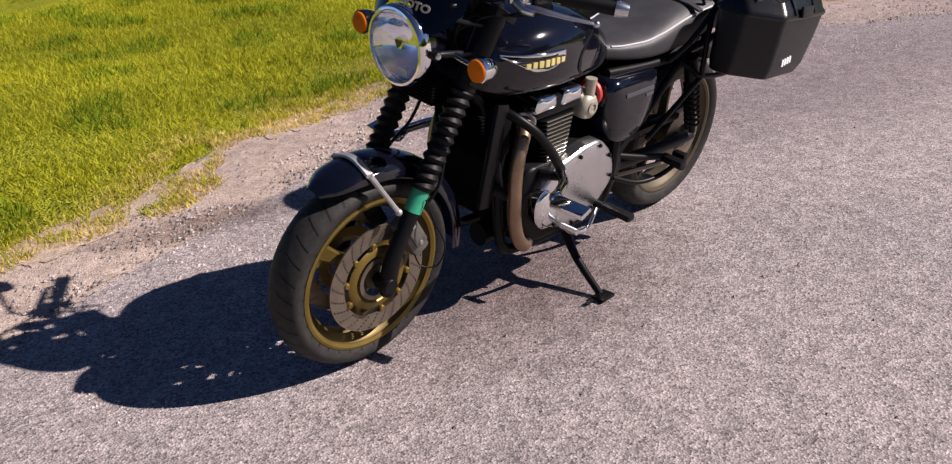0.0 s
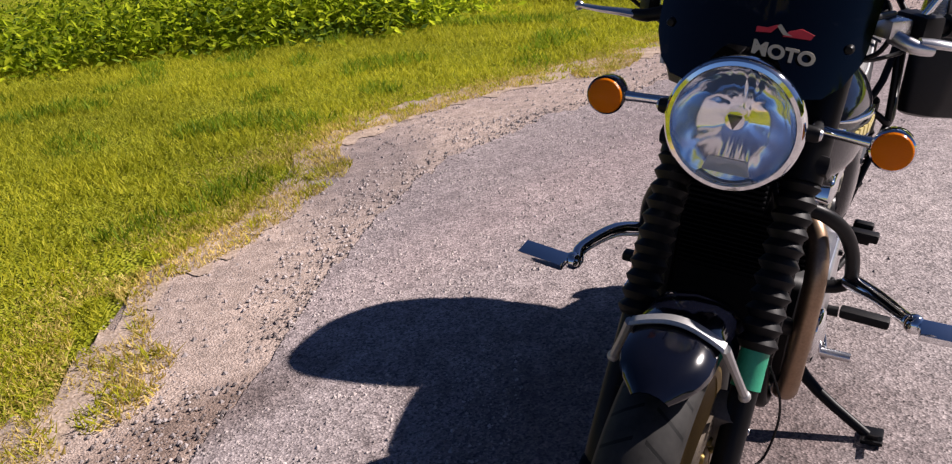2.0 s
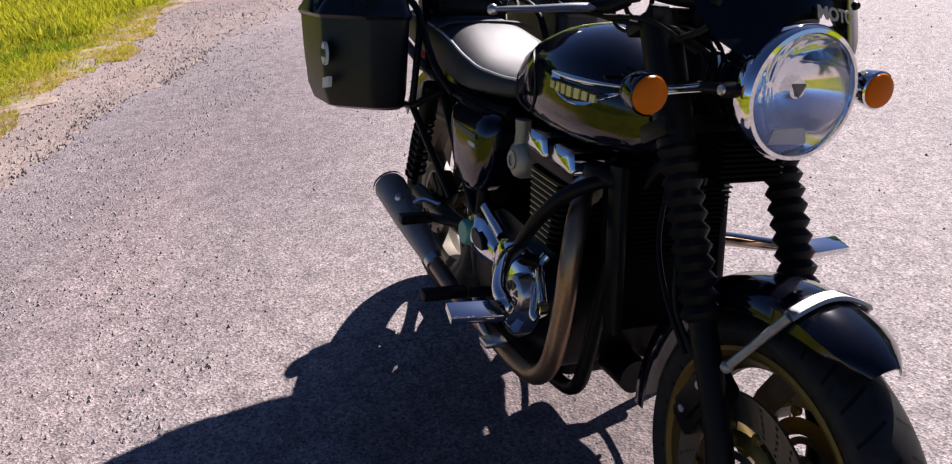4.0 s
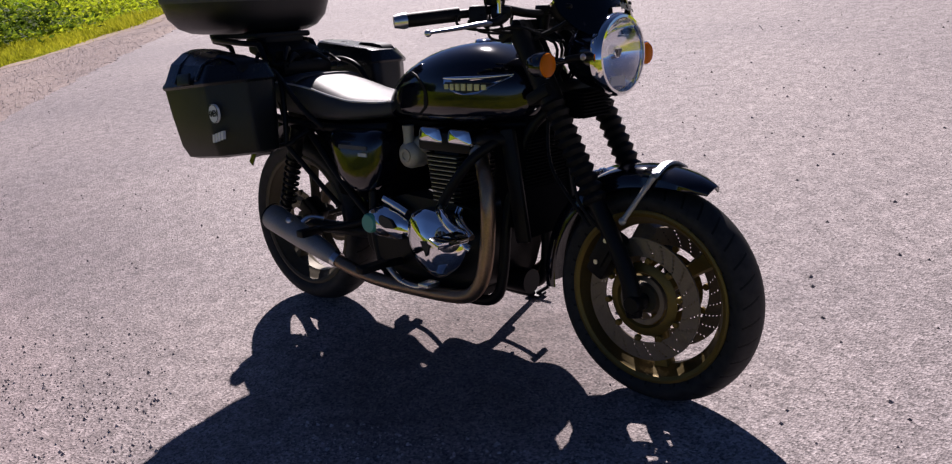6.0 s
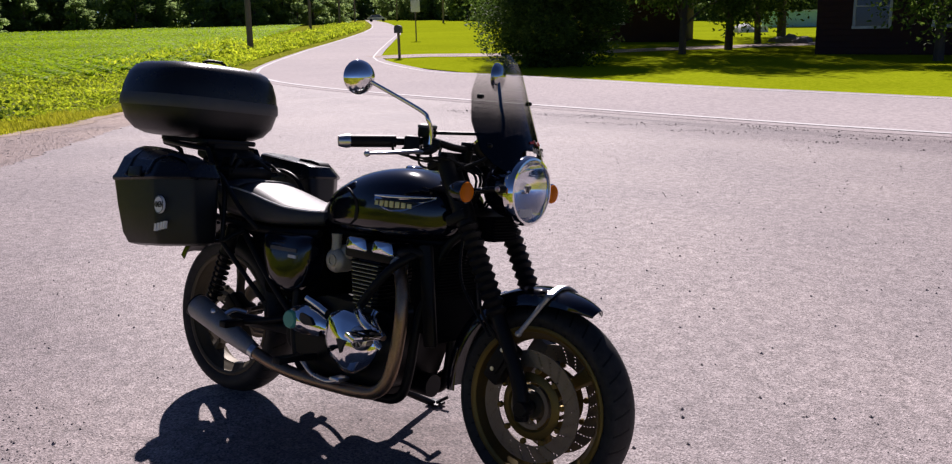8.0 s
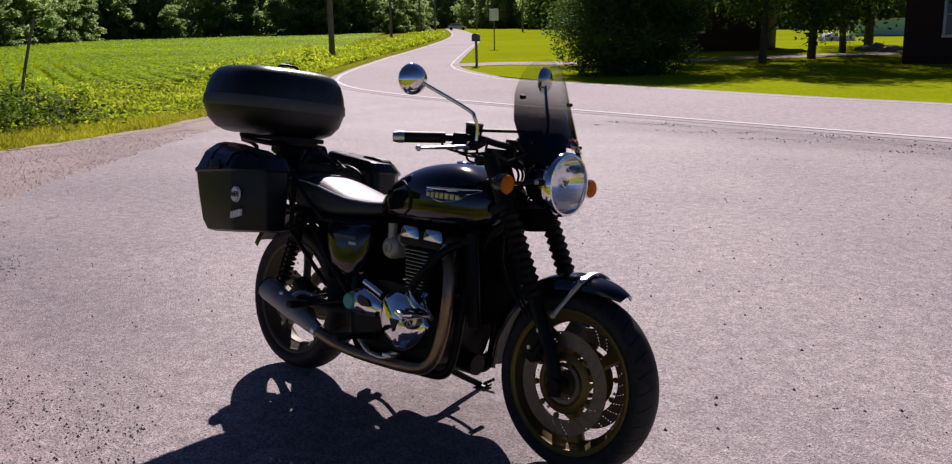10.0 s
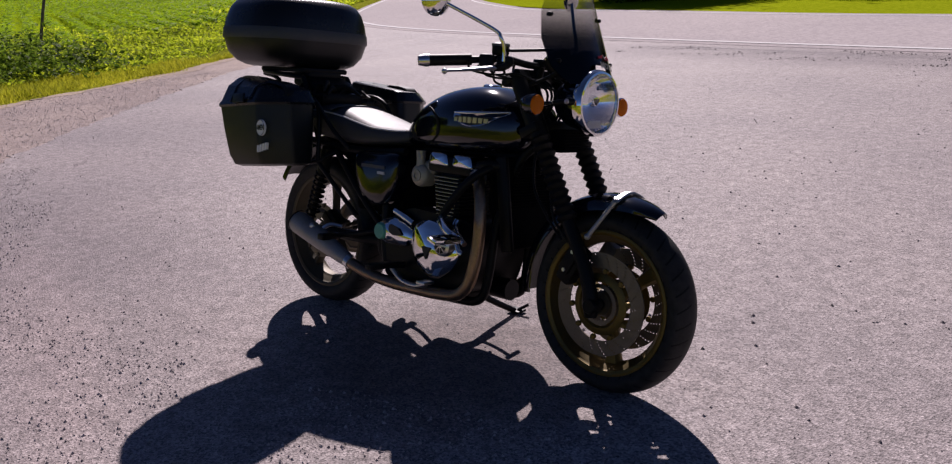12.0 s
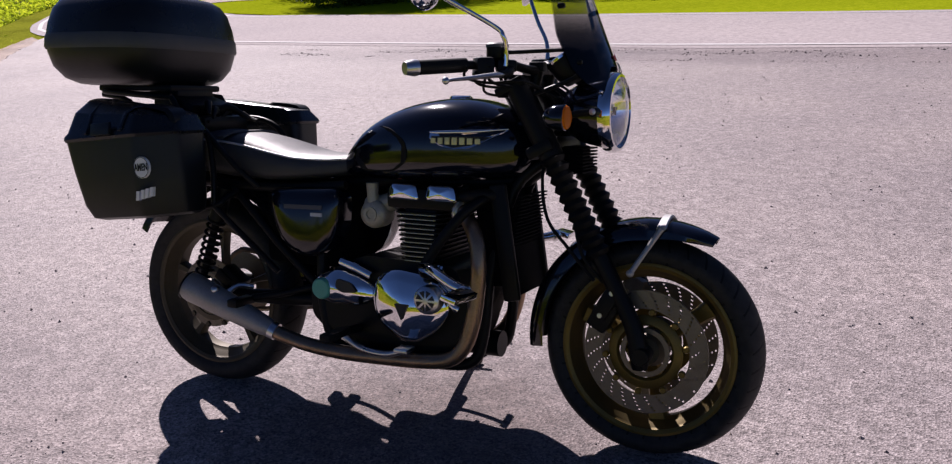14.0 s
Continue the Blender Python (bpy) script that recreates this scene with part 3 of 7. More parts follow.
def lawn_keep(x, y):
    d = side_of(GRASS_EDGE, x, y) + wobble(x, y, 1.3, 0.22)
    if d < 0 or side_of(WEED_FRONT, x, y) > 0.4:
        return 0
    thin = 1.0 if d > 0.32 else 0.35 + 2.0 * d
    return min(1.0, 0.5 + d * 1.2) * thin * (0.75 + 0.5 * noise.noise((x * 1.7, y * 1.7, 5.0)))


def dry_keep(x, y):
    d = side_of(GRASS_EDGE, x, y) + wobble(x, y, 1.3, 0.22)
    return 0.65 * (1 - max(0.0, d) / 0.75) if -0.14 < d < 0.7 and noise.noise((x * 3.0, y * 3.0, 4.0)) > -0.3 else 0.0


v, f = blades(150000, (-6.5, 3.4, -7.0, -0.6), lawn_keep, 0.042, 1.1, 11)
scatter_mesh("lawn_grass", v, f, GRASS, "short yellow-green lawn grass beside the lot", "grass")
v, f = blades(45000, (3.4, 9.0, -7.0, 0.2), lawn_keep, 0.05, 1.1, 14)
scatter_mesh("lawn_grass", v, f, GRASS, "short yellow-green lawn grass beside the lot", "grass")


def tuft_keep(x, y):
    return lawn_keep(x, y) if noise.noise((x * 1.9, y * 1.9, 12.0)) > 0.22 else 0


v, f = blades(16000, (-6.5, 3.4, -7.0, -0.6), tuft_keep, 0.07, 0.9, 15)
scatter_mesh("grass_tufts", v, f, TUFT, "darker green tufts and clover in the lawn", "grass")


def fringe_keep(x, y):
    d = side_of(GRASS_EDGE, x, y) + wobble(x, y, 1.3, 0.22)
    return 0.8 if -0.13 < d < 0.25 and noise.noise((x * 9.0, y * 9.0, 2.0)) > 0.05 else 0


v, f = blades(9000, (-6.5, 3.4, -2.9, -0.4), fringe_keep, 0.038, 1.3, 16)
scatter_mesh("grass_tufts", v, f, GRASS, "ragged tufts of grass creeping over the dirt", "grass")
v, f = blades(42000, (-13.0, -5.5, -4.0, 8.0), lawn_keep, 0.11, 0.8, 12)
scatter_mesh("lawn_grass", v, f, GRASS, "uncut grass verge between lot and weeds", "grass")
v, f = blades(46000, (-6.5, 3.4, -3.2, -0.4), dry_keep, 0.036, 1.2, 13)
scatter_mesh("dry_grass", v, f, DRY, "dry straw-coloured grass along the lawn edge", "grass")


def pebbles(count, area, keep, lo, hi, seed, lift):
    r = np.random.default_rng(seed)
    verts, faces = [], []
    made = 0
    while made < count:
        x, y = r.uniform(area[0], area[1]), r.uniform(area[2], area[3])
        if not keep(x, y):
            continue
        made += 1
        s = lo * (hi / lo) ** (r.random() ** 2.2)
        a = r.uniform(0, 6.28)
        n = len(verts)
        z = height(x, y) + lift
        for k in range(5):
            q = s * r.uniform(0.7, 1.2)
            verts.append((x + q * math.cos(a + k * 1.2566), y + q * math.sin(a + k * 1.2566) * 0.8, z - s * 0.2))
        verts.append((x + s * r.uniform(-0.3, 0.3), y + s * r.uniform(-0.3, 0.3), z + s * r.uniform(0.5, 0.9)))
        faces += [(n + k, n + (k + 1) % 5, n + 5) for k in range(5)]
    return verts, faces


def soil_crumbs(x, y):
    u, w = x - 1.22, y + 1.2
    a, b = u * 0.94 - w * 0.34, u * 0.34 + w * 0.94
    return (a / 0.4) ** 2 + (b / 0.15) ** 2 < 0.9 + noise.noise((x * 4, y * 4, 0))


v, f = pebbles(300, (0.6, 1.9, -1.7, -0.8), soil_crumbs, 0.002, 0.009, 23, 0.006)
scatter_mesh("soil_crumbs", v, f, CRUMB, "dark crumbs of soil on the asphalt edge", "soil")
on_tar = lambda x, y: side_of(TAR_EDGE, x, y) < -0.05
on_dirt = lambda x, y: side_of(TAR_EDGE, x, y) > -0.12 and side_of(GRASS_EDGE, x, y) < 0.1
on_lip = lambda x, y: abs(side_of(TAR_EDGE, x, y) + wobble(x, y, 1.6, 0.1)) < 0.02 + 0.13 * max(0.0, noise.noise((x * 2.3, y * 2.3, 1.0)) + 0.35)
v, f = pebbles(2000, (-4.5, 3.4, -2.1, 0.2), on_lip, 0.003, 0.014, 24, 0.003)
scatter_mesh("broken_crumbs", v, f, CRUMB, "dark asphalt crumbs broken from the edge", "gravel")
v, f = pebbles(6500, (-7, 6, -1.6, 11.5), on_tar, 0.002, 0.011, 21, 0.007)
scatter_mesh("loose_chips", v, f, STONE, "loose stone chips scattered over the asphalt", "gravel")
v, f = pebbles(5200, (-6, 3.4, -2.5, 0.4), on_dirt, 0.003, 0.016, 22, 0.001)
scatter_mesh("loose_gravel", v, f, STONE, "loose gravel and crumbs along the broken edge", "gravel")
by_lawn = lambda x, y: side_of(GRASS_EDGE, x, y) < -0.05 and noise.noise((x * 1.1, y * 1.1, 9.0)) > -0.05
v, f = pebbles(1700, (-1.6, 1.6, -2.2, -0.5), by_lawn, 0.003, 0.010, 29, 0.005)
scatter_mesh("loose_chips", v, f, STONE, "grey chips strewn over the worn shoulder", "gravel")
near_lip = lambda x, y: -0.75 < side_of(TAR_EDGE, x, y) < 0.25 and noise.noise((x * 1.6, y * 1.6, 7.0)) > -0.1
v, f = pebbles(9000, (-4.5, 3.4, -2.1, 0.9), near_lip, 0.0025, 0.011, 28, 0.006)
scatter_mesh("loose_chips", v, f, PALE_CHIP, "pale coarse chips worked loose along the lot edge", "gravel")


v, f = pebbles(1300, (-7.5, 3.0, 8.0, 10.6), lambda x, y: 0.15 < abs(side_of(ROAD_NEAR, x, y)) < 1.4 and y < 10.6 and noise.noise((x * 0.9, y * 2.2, 3.0)) > 0.08, 0.006, 0.024, 26, 0.006)
scatter_mesh("broken_crumbs", v, f, CRUMB, "dark asphalt crumbs along the road edge", "gravel")
v, f = pebbles(420, (-6, 5, -1.2, 9.5), on_tar, 0.003, 0.011, 27, 0.005)
scatter_mesh("broken_crumbs", v, f, CRUMB, "dark crumbs lying about the asphalt", "gravel")
v, f = pebbles(7000, (-10.5, -2.6, -1.6, 5.0), on_dirt, 0.004, 0.014, 25, 0.001)
scatter_mesh("loose_gravel", v, f, PALE_CHIP, "coarse grey gravel between verge and asphalt", "gravel")


def leaf_quads(centres, sizes, seed, up=0.5):
    """Many small leaves, each a folded quad of its own size and tilt."""
    r = np.random.default_rng(seed)
    n = len(centres)
    nrm = r.normal(size=(n, 3)) + np.array([0, 0, up])
    nrm /= np.linalg.norm(nrm, axis=1)[:, None]
    u = np.cross(nrm, r.normal(size=(n, 3)))
    u /= np.linalg.norm(u, axis=1)[:, None]
    w = np.cross(nrm, u)
    s = sizes[:, None]
    tip, foot = centres + u * s, centres - u * s
    l, rr = centres + w * s * 0.45 + nrm * s * 0.12, centres - w * s * 0.45 + nrm * s * 0.12
    verts = np.stack([foot, l, tip, rr], 1).reshape(-1, 3)
    return verts.tolist(), [(4 * i, 4 * i + 1, 4 * i + 2, 4 * i + 3) for i in range(n)]


def cover(count, depth, hgt, size, seed, u0, u1, grow=0.0):
    """Leaves over a band behind the weed line, as bushy plants of uneven height."""
    r = np.random.default_rng(seed)
    out, sz = [], []
    plants = count // 60
    for _ in range(plants):
        u = r.uniform(u0, u1)
        a, b = along(WEED_FRONT, u), along(WEED_FRONT, min(1, u + 0.01))
        n = Vector((-(b - a).y, (b - a).x)).normalized()
        d = depth * r.random() ** 1.3
        c = a + n * (d + 0.3 * noise.noise((a.x, a.y, 2)))
        hh = hgt * r.uniform(0.4, 1.15) * (0.75 + 0.9 * noise.noise((c.x * 0.7, c.y * 0.7, 6.0))) * min(1, 0.35 + d / depth * 2.2)
        rad = 0.3 * r.uniform(0.6, 1.4)
        p = r.normal(size=(60, 3)) * np.array([rad, rad, 0])
        p[:, 2] = hh * r.random(60) ** 0.7
        p[:, :2] *= (1.1 - 0.6 * p[:, 2:3] / max(hh, 0.01))
        p += np.array([c.x, c.y, height(c.x, c.y)])
        out.append(p)
        sz.append(size * r.uniform(0.6, 1.4, 60))
    return leaf_quads(np.concatenate(out), np.concatenate(sz), seed, 1.6)


v, f = cover(60000, 4.0, 0.85, 0.045, 31, 0.05, 0.58)
scatter_mesh("weeds", v, f, WEED, "dense green weeds and brambles behind the lawn", "weeds")
v, f = cover(70000, 9.0, 0.36, 0.045, 32, 0.55, 1.0)
scatter_mesh("weeds", v, f, WEED, "leafy roadside weeds at the field edge", "weeds")

v, f = cover(10000, 2.8, 0.55, 0.04, 34, 0.1, 0.42)
scatter_mesh("brambles", v, f, BRAMBLE, "shaded undergrowth among the weeds", "brambles")
# A darker bramble thicket round the stake.
v, f = cover(4500, 3.0, 0.8, 0.05, 33, 0.655, 0.735)
scatter_mesh("brambles", v, f, BRAMBLE, "dark bramble thicket round the stake", "brambles")

# Crop rows from the weeds to the wood.
r = np.random.default_rng(41)
pts, sz = [], []
while len(pts) < 150000:
    x, y = field(r.random(), r.random())
    p = Vector((x, y))
    if side_of(WEED_FRONT, p.x, p.y) < 2.2 or side_of(ROAD_NEAR, p.x, p.y) < 3.0:
        continue
    d = math.hypot(p.x - 2.0, p.y + 2.0)
    row = round((p.x * 0.30 + p.y * 0.95) / 0.76) * 0.76 - (p.x * 0.30 + p.y * 0.95)
    p = p + Vector((0.30, 0.95)) * row * (0.8 if d < 45 else 0.3) + Vector((r.normal() * 0.09, r.normal() * 0.09))
    pts.append((p.x, p.y, height(p.x, p.y) + r.uniform(0.12, 0.27)))
    sz.append((0.05 + 0.0011 * d) * r.uniform(0.7, 1.3))
v, f = leaf_quads(np.array(pts), np.array(sz), 42, 7.0)
scatter_mesh("bean_crop", v, f, CROP, "low green bean crop filling the field", "crop")

# Tall grass along the road verge and round the poles.
pts, sz = [], []
while len(pts) < 34000:
    u = float(np.interp(r.random(), [0, 1], [0.226, 0.50]))
    a, b = along(ROAD_NEAR, u), along(ROAD_NEAR, u + 0.004)
    n = Vector(((b - a).y, -(b - a).x)).normalized()
    n = n if n.x < 0 else -n
    d = 0.9 + 4.5 * r.random() ** 1.4
    p = a + n * d
    tall = 0.75 * max(0.1, noise.noise((p.x * 0.35, p.y * 0.35, 8.0)) + 0.35)
    pts.append((p.x, p.y, height(p.x, p.y) + tall * r.random()))
    sz.append((0.05 + 0.0012 * abs(p.x)) * r.uniform(0.7, 1.3))
v, f = leaf_quads(np.array(pts), np.array(sz), 43, 0.2)
scatter_mesh("verge_grass", v, f, WEED, "tall uncut grass along the road verge", "grass")


# ---- the motorcycle: x ahead, y to its left, z up; it leans on its side stand ----
bike = thing("motorcycle", "black classic roadster motorcycle with gold wheels leaning on its side stand", "motorcycle", pose(0, -0.0187, 0, -9.4, 0, 1.9))
FRONT, REAR = Vector((1.353, 0, 0.278)), Vector((-0.022, 0, 0.293))


def fork_x(z):
    return 1.372 - 0.545 * (z - 0.27)


def both(fn):
    for s in (1, -1):
        fn(s)


def spoke(bm, a, r0, r1, w0, w1, t):
    """One cast spoke, waisted and rounded, in the wheel's plane."""
    u, n = Vector((math.cos(a), 0, math.sin(a))), Vector((-math.sin(a), 0, math.cos(a)))
    rings = []
    for k in range(6):
        q = k / 5
        r, w = r0 + (r1 - r0) * q, w0 + (w1 - w0) * q - 0.006 * math.sin(q * math.pi)
        d = t * (1 - 0.25 * math.sin(q * math.pi))
        rings.append([u * r + n * w * x + Vector((0, d * y, 0)) for x, y in ((-1, -0.5), (-0.7, -1), (0.7, -1), (1, -0.5), (1, 0.5), (0.7, 1), (-0.7, 1), (-1, 0.5))])
    loft(bm, rings)


def drilled_disc(bm, r0, r1, y, t, lines=24, seg=144, rings=11):
    """A flat ring with rows of swept drillings right through it."""
    for face_y in (y - t, y + t):
        vs = [[bm.verts.new(((r0 + (r1 - r0) * j / rings) * math.cos(2 * math.pi * i / seg), face_y, (r0 + (r1 - r0) * j / rings) * math.sin(2 * math.pi * i / seg))) for j in range(rings + 1)] for i in range(seg)]
        for i in range(seg):
            for j in range(rings):
                hole = j in (1, 3, 5, 7, 9) and (i - j // 2) % (seg // lines) == 0
                if not hole:
                    bm.faces.new((vs[i][j], vs[(i + 1) % seg][j], vs[(i + 1) % seg][j + 1], vs[i][j + 1]))
    for r in (r0, r1):
        lathe(bm, [(r, y - t), (r, y + t)], (0, 0, 0), "y", 96)


def wheel(name, label, centre, rad, half, rim_r, metal, angles, sw, disc_ys, disc_r):
    bm = B()
    h = half * 0.72
    lathe(bm, [(rim_r + 0.006, -h), (rim_r + 0.010, -h - 0.004), (rim_r + 0.004, -h - 0.008), (rim_r - 0.006, -h - 0.003), (rim_r - 0.010, -h + 0.006), (rim_r - 0.018, -h + 0.013), (rim_r - 0.021, -h + 0.022), (rim_r - 0.030, -h + 0.030), (rim_r - 0.031, 0),
               (rim_r - 0.030, h - 0.030), (rim_r - 0.021, h - 0.022), (rim_r - 0.018, h - 0.013), (rim_r - 0.010, h - 0.006), (rim_r - 0.006, h + 0.003), (rim_r + 0.004, h + 0.008), (rim_r + 0.010, h + 0.004), (rim_r + 0.006, h)], (0, 0, 0), "y", 96, True)
    w = part(name, bm, RIMGOLD if metal is GOLD else metal, bike, label)
    w.location = centre
    for s in (1, -1):
        bm = B()
        lathe(bm, [(rim_r + 0.011, s * (h + 0.003)), (rim_r + 0.010, s * (h + 0.009)), (rim_r + 0.003, s * (h + 0.0105)), (rim_r - 0.006, s * (h + 0.006)), (rim_r - 0.006, s * (h + 0.002)), (rim_r + 0.002, s * (h + 0.003))], (0, 0, 0), "y", 96, True)
        part("rim_lip", bm, metal, w, "brighter gold rim lip" if metal is GOLD else "")
    bm = B()
    lathe(bm, [(rim_r + 0.002, -h + 0.004), (rim_r + 0.012, -half * 0.86), (rim_r + (rad - rim_r) * 0.42, -half * 0.98), (rad - 0.032, -half), (rad - 0.021, -half * 0.88), (rad - 0.009, -half * 0.58), (rad - 0.002, -half * 0.25), (rad, 0),
               (rad - 0.002, half * 0.25), (rad - 0.009, half * 0.58), (rad - 0.021, half * 0.88), (rad - 0.032, half), (rim_r + (rad - rim_r) * 0.42, half * 0.98), (rim_r + 0.012, half * 0.86), (rim_r + 0.002, h - 0.004)], (0, 0, 0), "y", 96)
    part("tyre", bm, TYRE, w, "worn black road tyre with swept tread", 60)
    for a in angles:
        bm = B()
        spoke(bm, radians(a), 0.030, rim_r - 0.025, sw * 0.8, sw, 0.020)
        part("spoke", bm, metal, w)
    bm = B()
    lathe(bm, [(0.012, -0.062), (0.034, -0.06), (0.040, -0.045), (0.046, -0.03), (0.046, 0.03), (0.040, 0.045), (0.034, 0.06), (0.012, 0.062)], (0, 0, 0), "y", 32, True)
    part("hub", bm, BRONZE, w)
    for y in disc_ys:
        bm = B()
        drilled_disc(bm, disc_r - 0.046, disc_r, y, 0.0025)
        part("brake_disc", bm, STEEL, w, "drilled steel brake disc")
        bm = B()
        s = 1 if y > 0 else -1
        ring_bm = B()
        lathe(ring_bm, [(0.050, y + s * 0.006), (0.062, y + s * 0.006), (0.062, y + s * 0.002), (0.050, y + s * 0.002)], (0, 0, 0), "y", 48, True)
        part("sensor_ring", ring_bm, STEEL, w, "notched steel sensor ring")
        lathe(bm, [(0.066, y - s * 0.002), (0.072, y + s * 0.005), (0.088, y + s * 0.003), (0.094, y - s * 0.002)], (0, 0, 0), "y", 48, True)
        for k in range(10):
            a = radians(36 * k + 10)
            spoke(bm, a, 0.042, 0.070, 0.006, 0.008, 0.003)
            lathe(bm, [(0.0, y + s * 0.007), (0.007, y + s * 0.007), (0.009, y + s * 0.004), (0.009, y - s * 0.004), (0.0, y - s * 0.004)], (0.103 * math.cos(a), 0, 0.103 * math.sin(a)), "y", 10)
        part("disc_carrier", bm, GOLD if name == "front_wheel" else BRONZE, w, "slotted gold disc carrier")
    bm = B()
    lathe(bm, [(0.0, -0.105), (0.011, -0.105), (0.016, -0.10), (0.016, 0.10), (0.011, 0.105), (0.0, 0.105)], (0, 0, 0), "y", 16)
    part("axle", bm, SATIN, w)
    return w


wheel("front_wheel", "gold three-spoke cast front wheel", FRONT, 0.280, 0.057, 0.211, GOLD, (38, 158, 278), 0.026, (0.064, -0.064), 0.156)
wheel("rear_wheel", "dull gold cast rear wheel", REAR, 0.294, 0.066, 0.218, BRONZE, (18, 90, 162, 234, 306), 0.015, (-0.07,), 0.108)
bm = B()
box(bm, (0.075, -0.078, 0.345), (0.085, 0.05, 0.06), 0.012, Matrix.Rotation(radians(35), 4, "Y"))
box(bm, (0.055, -0.100, 0.350), (0.06, 0.012, 0.035), 0.004, Matrix.Rotation(radians(35), 4, "Y"))
part("rear_caliper", bm, SATIN, bike, "black rear brake caliper")


def fork_leg(s):
    y = 0.098 * s
    bm = B()
    foot = Vector((FRONT.x, y, FRONT.z))
    tube(bm, [(FRONT.x - 0.004, y, FRONT.z - 0.035), (FRONT.x - 0.008, y, FRONT.z), (fork_x(0.36), y, 0.36), (fork_x(0.54), y, 0.54)], [0.019, 0.024, 0.0215, 0.0215], 20, 4)
    lathe(bm, [(0.0, y - 0.024), (0.020, y - 0.024), (0.023, y - 0.02), (0.023, y + 0.02), (0.020, y + 0.024), (0.0, y + 0.024)], tuple(Vector((FRONT.x, 0, FRONT.z))), "y", 24)
    part("fork_leg", bm, SATIN, bike, "satin black fork leg")
    bm = B()
    pts, rad = [], []
    n = 11
    for k in range(n * 4 + 1):
        z = 0.515 + 0.245 * k / (n * 4)
        pts.append((fork_x(z), y, z))
        q = (k % 4)
        rad.append((0.0235, 0.0285, 0.0325, 0.0285)[q] + 0.004 * (1 - k / (n * 4)) * 0)
    tube(bm, pts, rad, 24, 1)
    part("fork_gaiter", bm, RUBBER, bike, "ribbed black rubber fork gaiter", 60)
    bm = B()
    tube(bm, [(fork_x(0.755), y, 0.755), (fork_x(0.94), y, 0.94)], [0.031, 0.033], 20, 1)
    lathe(bm, [(0.0, 0.012), (0.016, 0.012), (0.020, 0.0), (0.0, 0.0)], (fork_x(0.945), y, 0.945), "z", 16)
    part("fork_tube", bm, SATIN, bike)
    bm = B()
    if s > 0:
        tube(bm, [(fork_x(0.462), y, 0.462), (fork_x(0.515), y, 0.515)], [0.0235, 0.0228], 20, 1)
        part("tape_wrap", bm, GREENTAPE, bike, "green tape wrapped round the fork leg")
    else:
        bm.free()
    # caliper behind the leg
    bm = B()
    m = Matrix.Rotation(radians(30), 4, "Y")
    box(bm, (1.262, 0.083 * s, 0.385), (0.056, 0.05, 0.125), 0.012, m)
    box(bm, (1.262, 0.108 * s, 0.40), (0.04, 0.016, 0.085), 0.006, m)
    cal = part("brake_caliper", bm, CALIPER if s > 0 else SATIN, bike, "worn grey front brake caliper" if s > 0 else "black front brake caliper")
    for dz in (-0.028, 0.03):
        bm = B()
        lathe(bm, [(0.0, 0.118 * s), (0.006, 0.118 * s), (0.008, 0.112 * s), (0.008, 0.1 * s), (0.0, 0.1 * s)], (1.262 + dz * 0.5, 0, 0.398 + dz), "y", 10)
        part("bolt", bm, ALLOY, cal)
    bm = B()
    tube(bm, [(1.25, 0.1 * s, 0.45), (1.20, 0.12 * s, 0.52), (1.17, 0.11 * s, 0.62), (1.12, 0.07 * s, 0.72), (1.08, 0.03, 0.8)], 0.0045, 8, 5)
    part("brake_hose", bm, RUBBER, bike)


both(fork_leg)

# Yokes and steering head.
bm = B()
m = Matrix.Rotation(radians(-28), 4, "Y")
box(bm, (fork_x(0.775) - 0.012, 0, 0.775), (0.075, 0.27, 0.034), 0.012, m)
part("lower_yoke", bm, SATIN, bike)
bm = B()
box(bm, (fork_x(0.925) - 0.015, 0, 0.928), (0.085, 0.26, 0.026), 0.010, m)
part("upper_yoke", bm, SATIN, bike)
bm = B()
tube(bm, [(fork_x(0.76) - 0.05, 0, 0.74), (fork_x(0.94) - 0.05, 0, 0.93)], 0.03, 20, 1)
part("steering_head", bm, SATIN, bike)


# Front mudguard with its strap.
def mudguard(name, centre, rad, a0, a1, half, n=30, crown=0.035, drop=0.03, flare=0.0):
    bm = B()
    sec = [(-1, -1), (-0.97, -0.45), (-0.8, 0.25), (-0.5, 0.72), (0, 1), (0.5, 0.72), (0.8, 0.25), (0.97, -0.45), (1, -1)]
    outer, inner = [], []
    for i in range(n + 1):
        q = i / n
        a = radians(a0 + (a1 - a0) * q)
        w = half * (1 - 0.6 * max(0, 1 - q / 0.12) ** 2)
        extra = flare * max(0, 1 - q / 0.25) ** 2
        o, p = [], []
        for y, k in sec:
            side = min(1.0, 0.12 + q / 0.28)
            r = rad + crown * 0.5 * (k if k > 0 else k * side) - (drop * side if k < -0.5 else 0) * 0.5 + extra
            o.append(Vector((centre.x + r * math.cos(a), y * w, centre.z + r * math.sin(a))))
            p.append(Vector((centre.x + (r - 0.003) * math.cos(a), y * w * 0.97, centre.z + (r - 0.003) * math.sin(a))))
        outer.append(o + p[::-1])
    loft(bm, outer)
    return part(name, bm, GLOSS, bike, "gloss black front mudguard" if name == "front_mudguard" else "")


GUARD = Vector((1.348, 0, 0.287))
mudguard("front_mudguard", GUARD, 0.304, 60, 186, 0.066, flare=0.003)


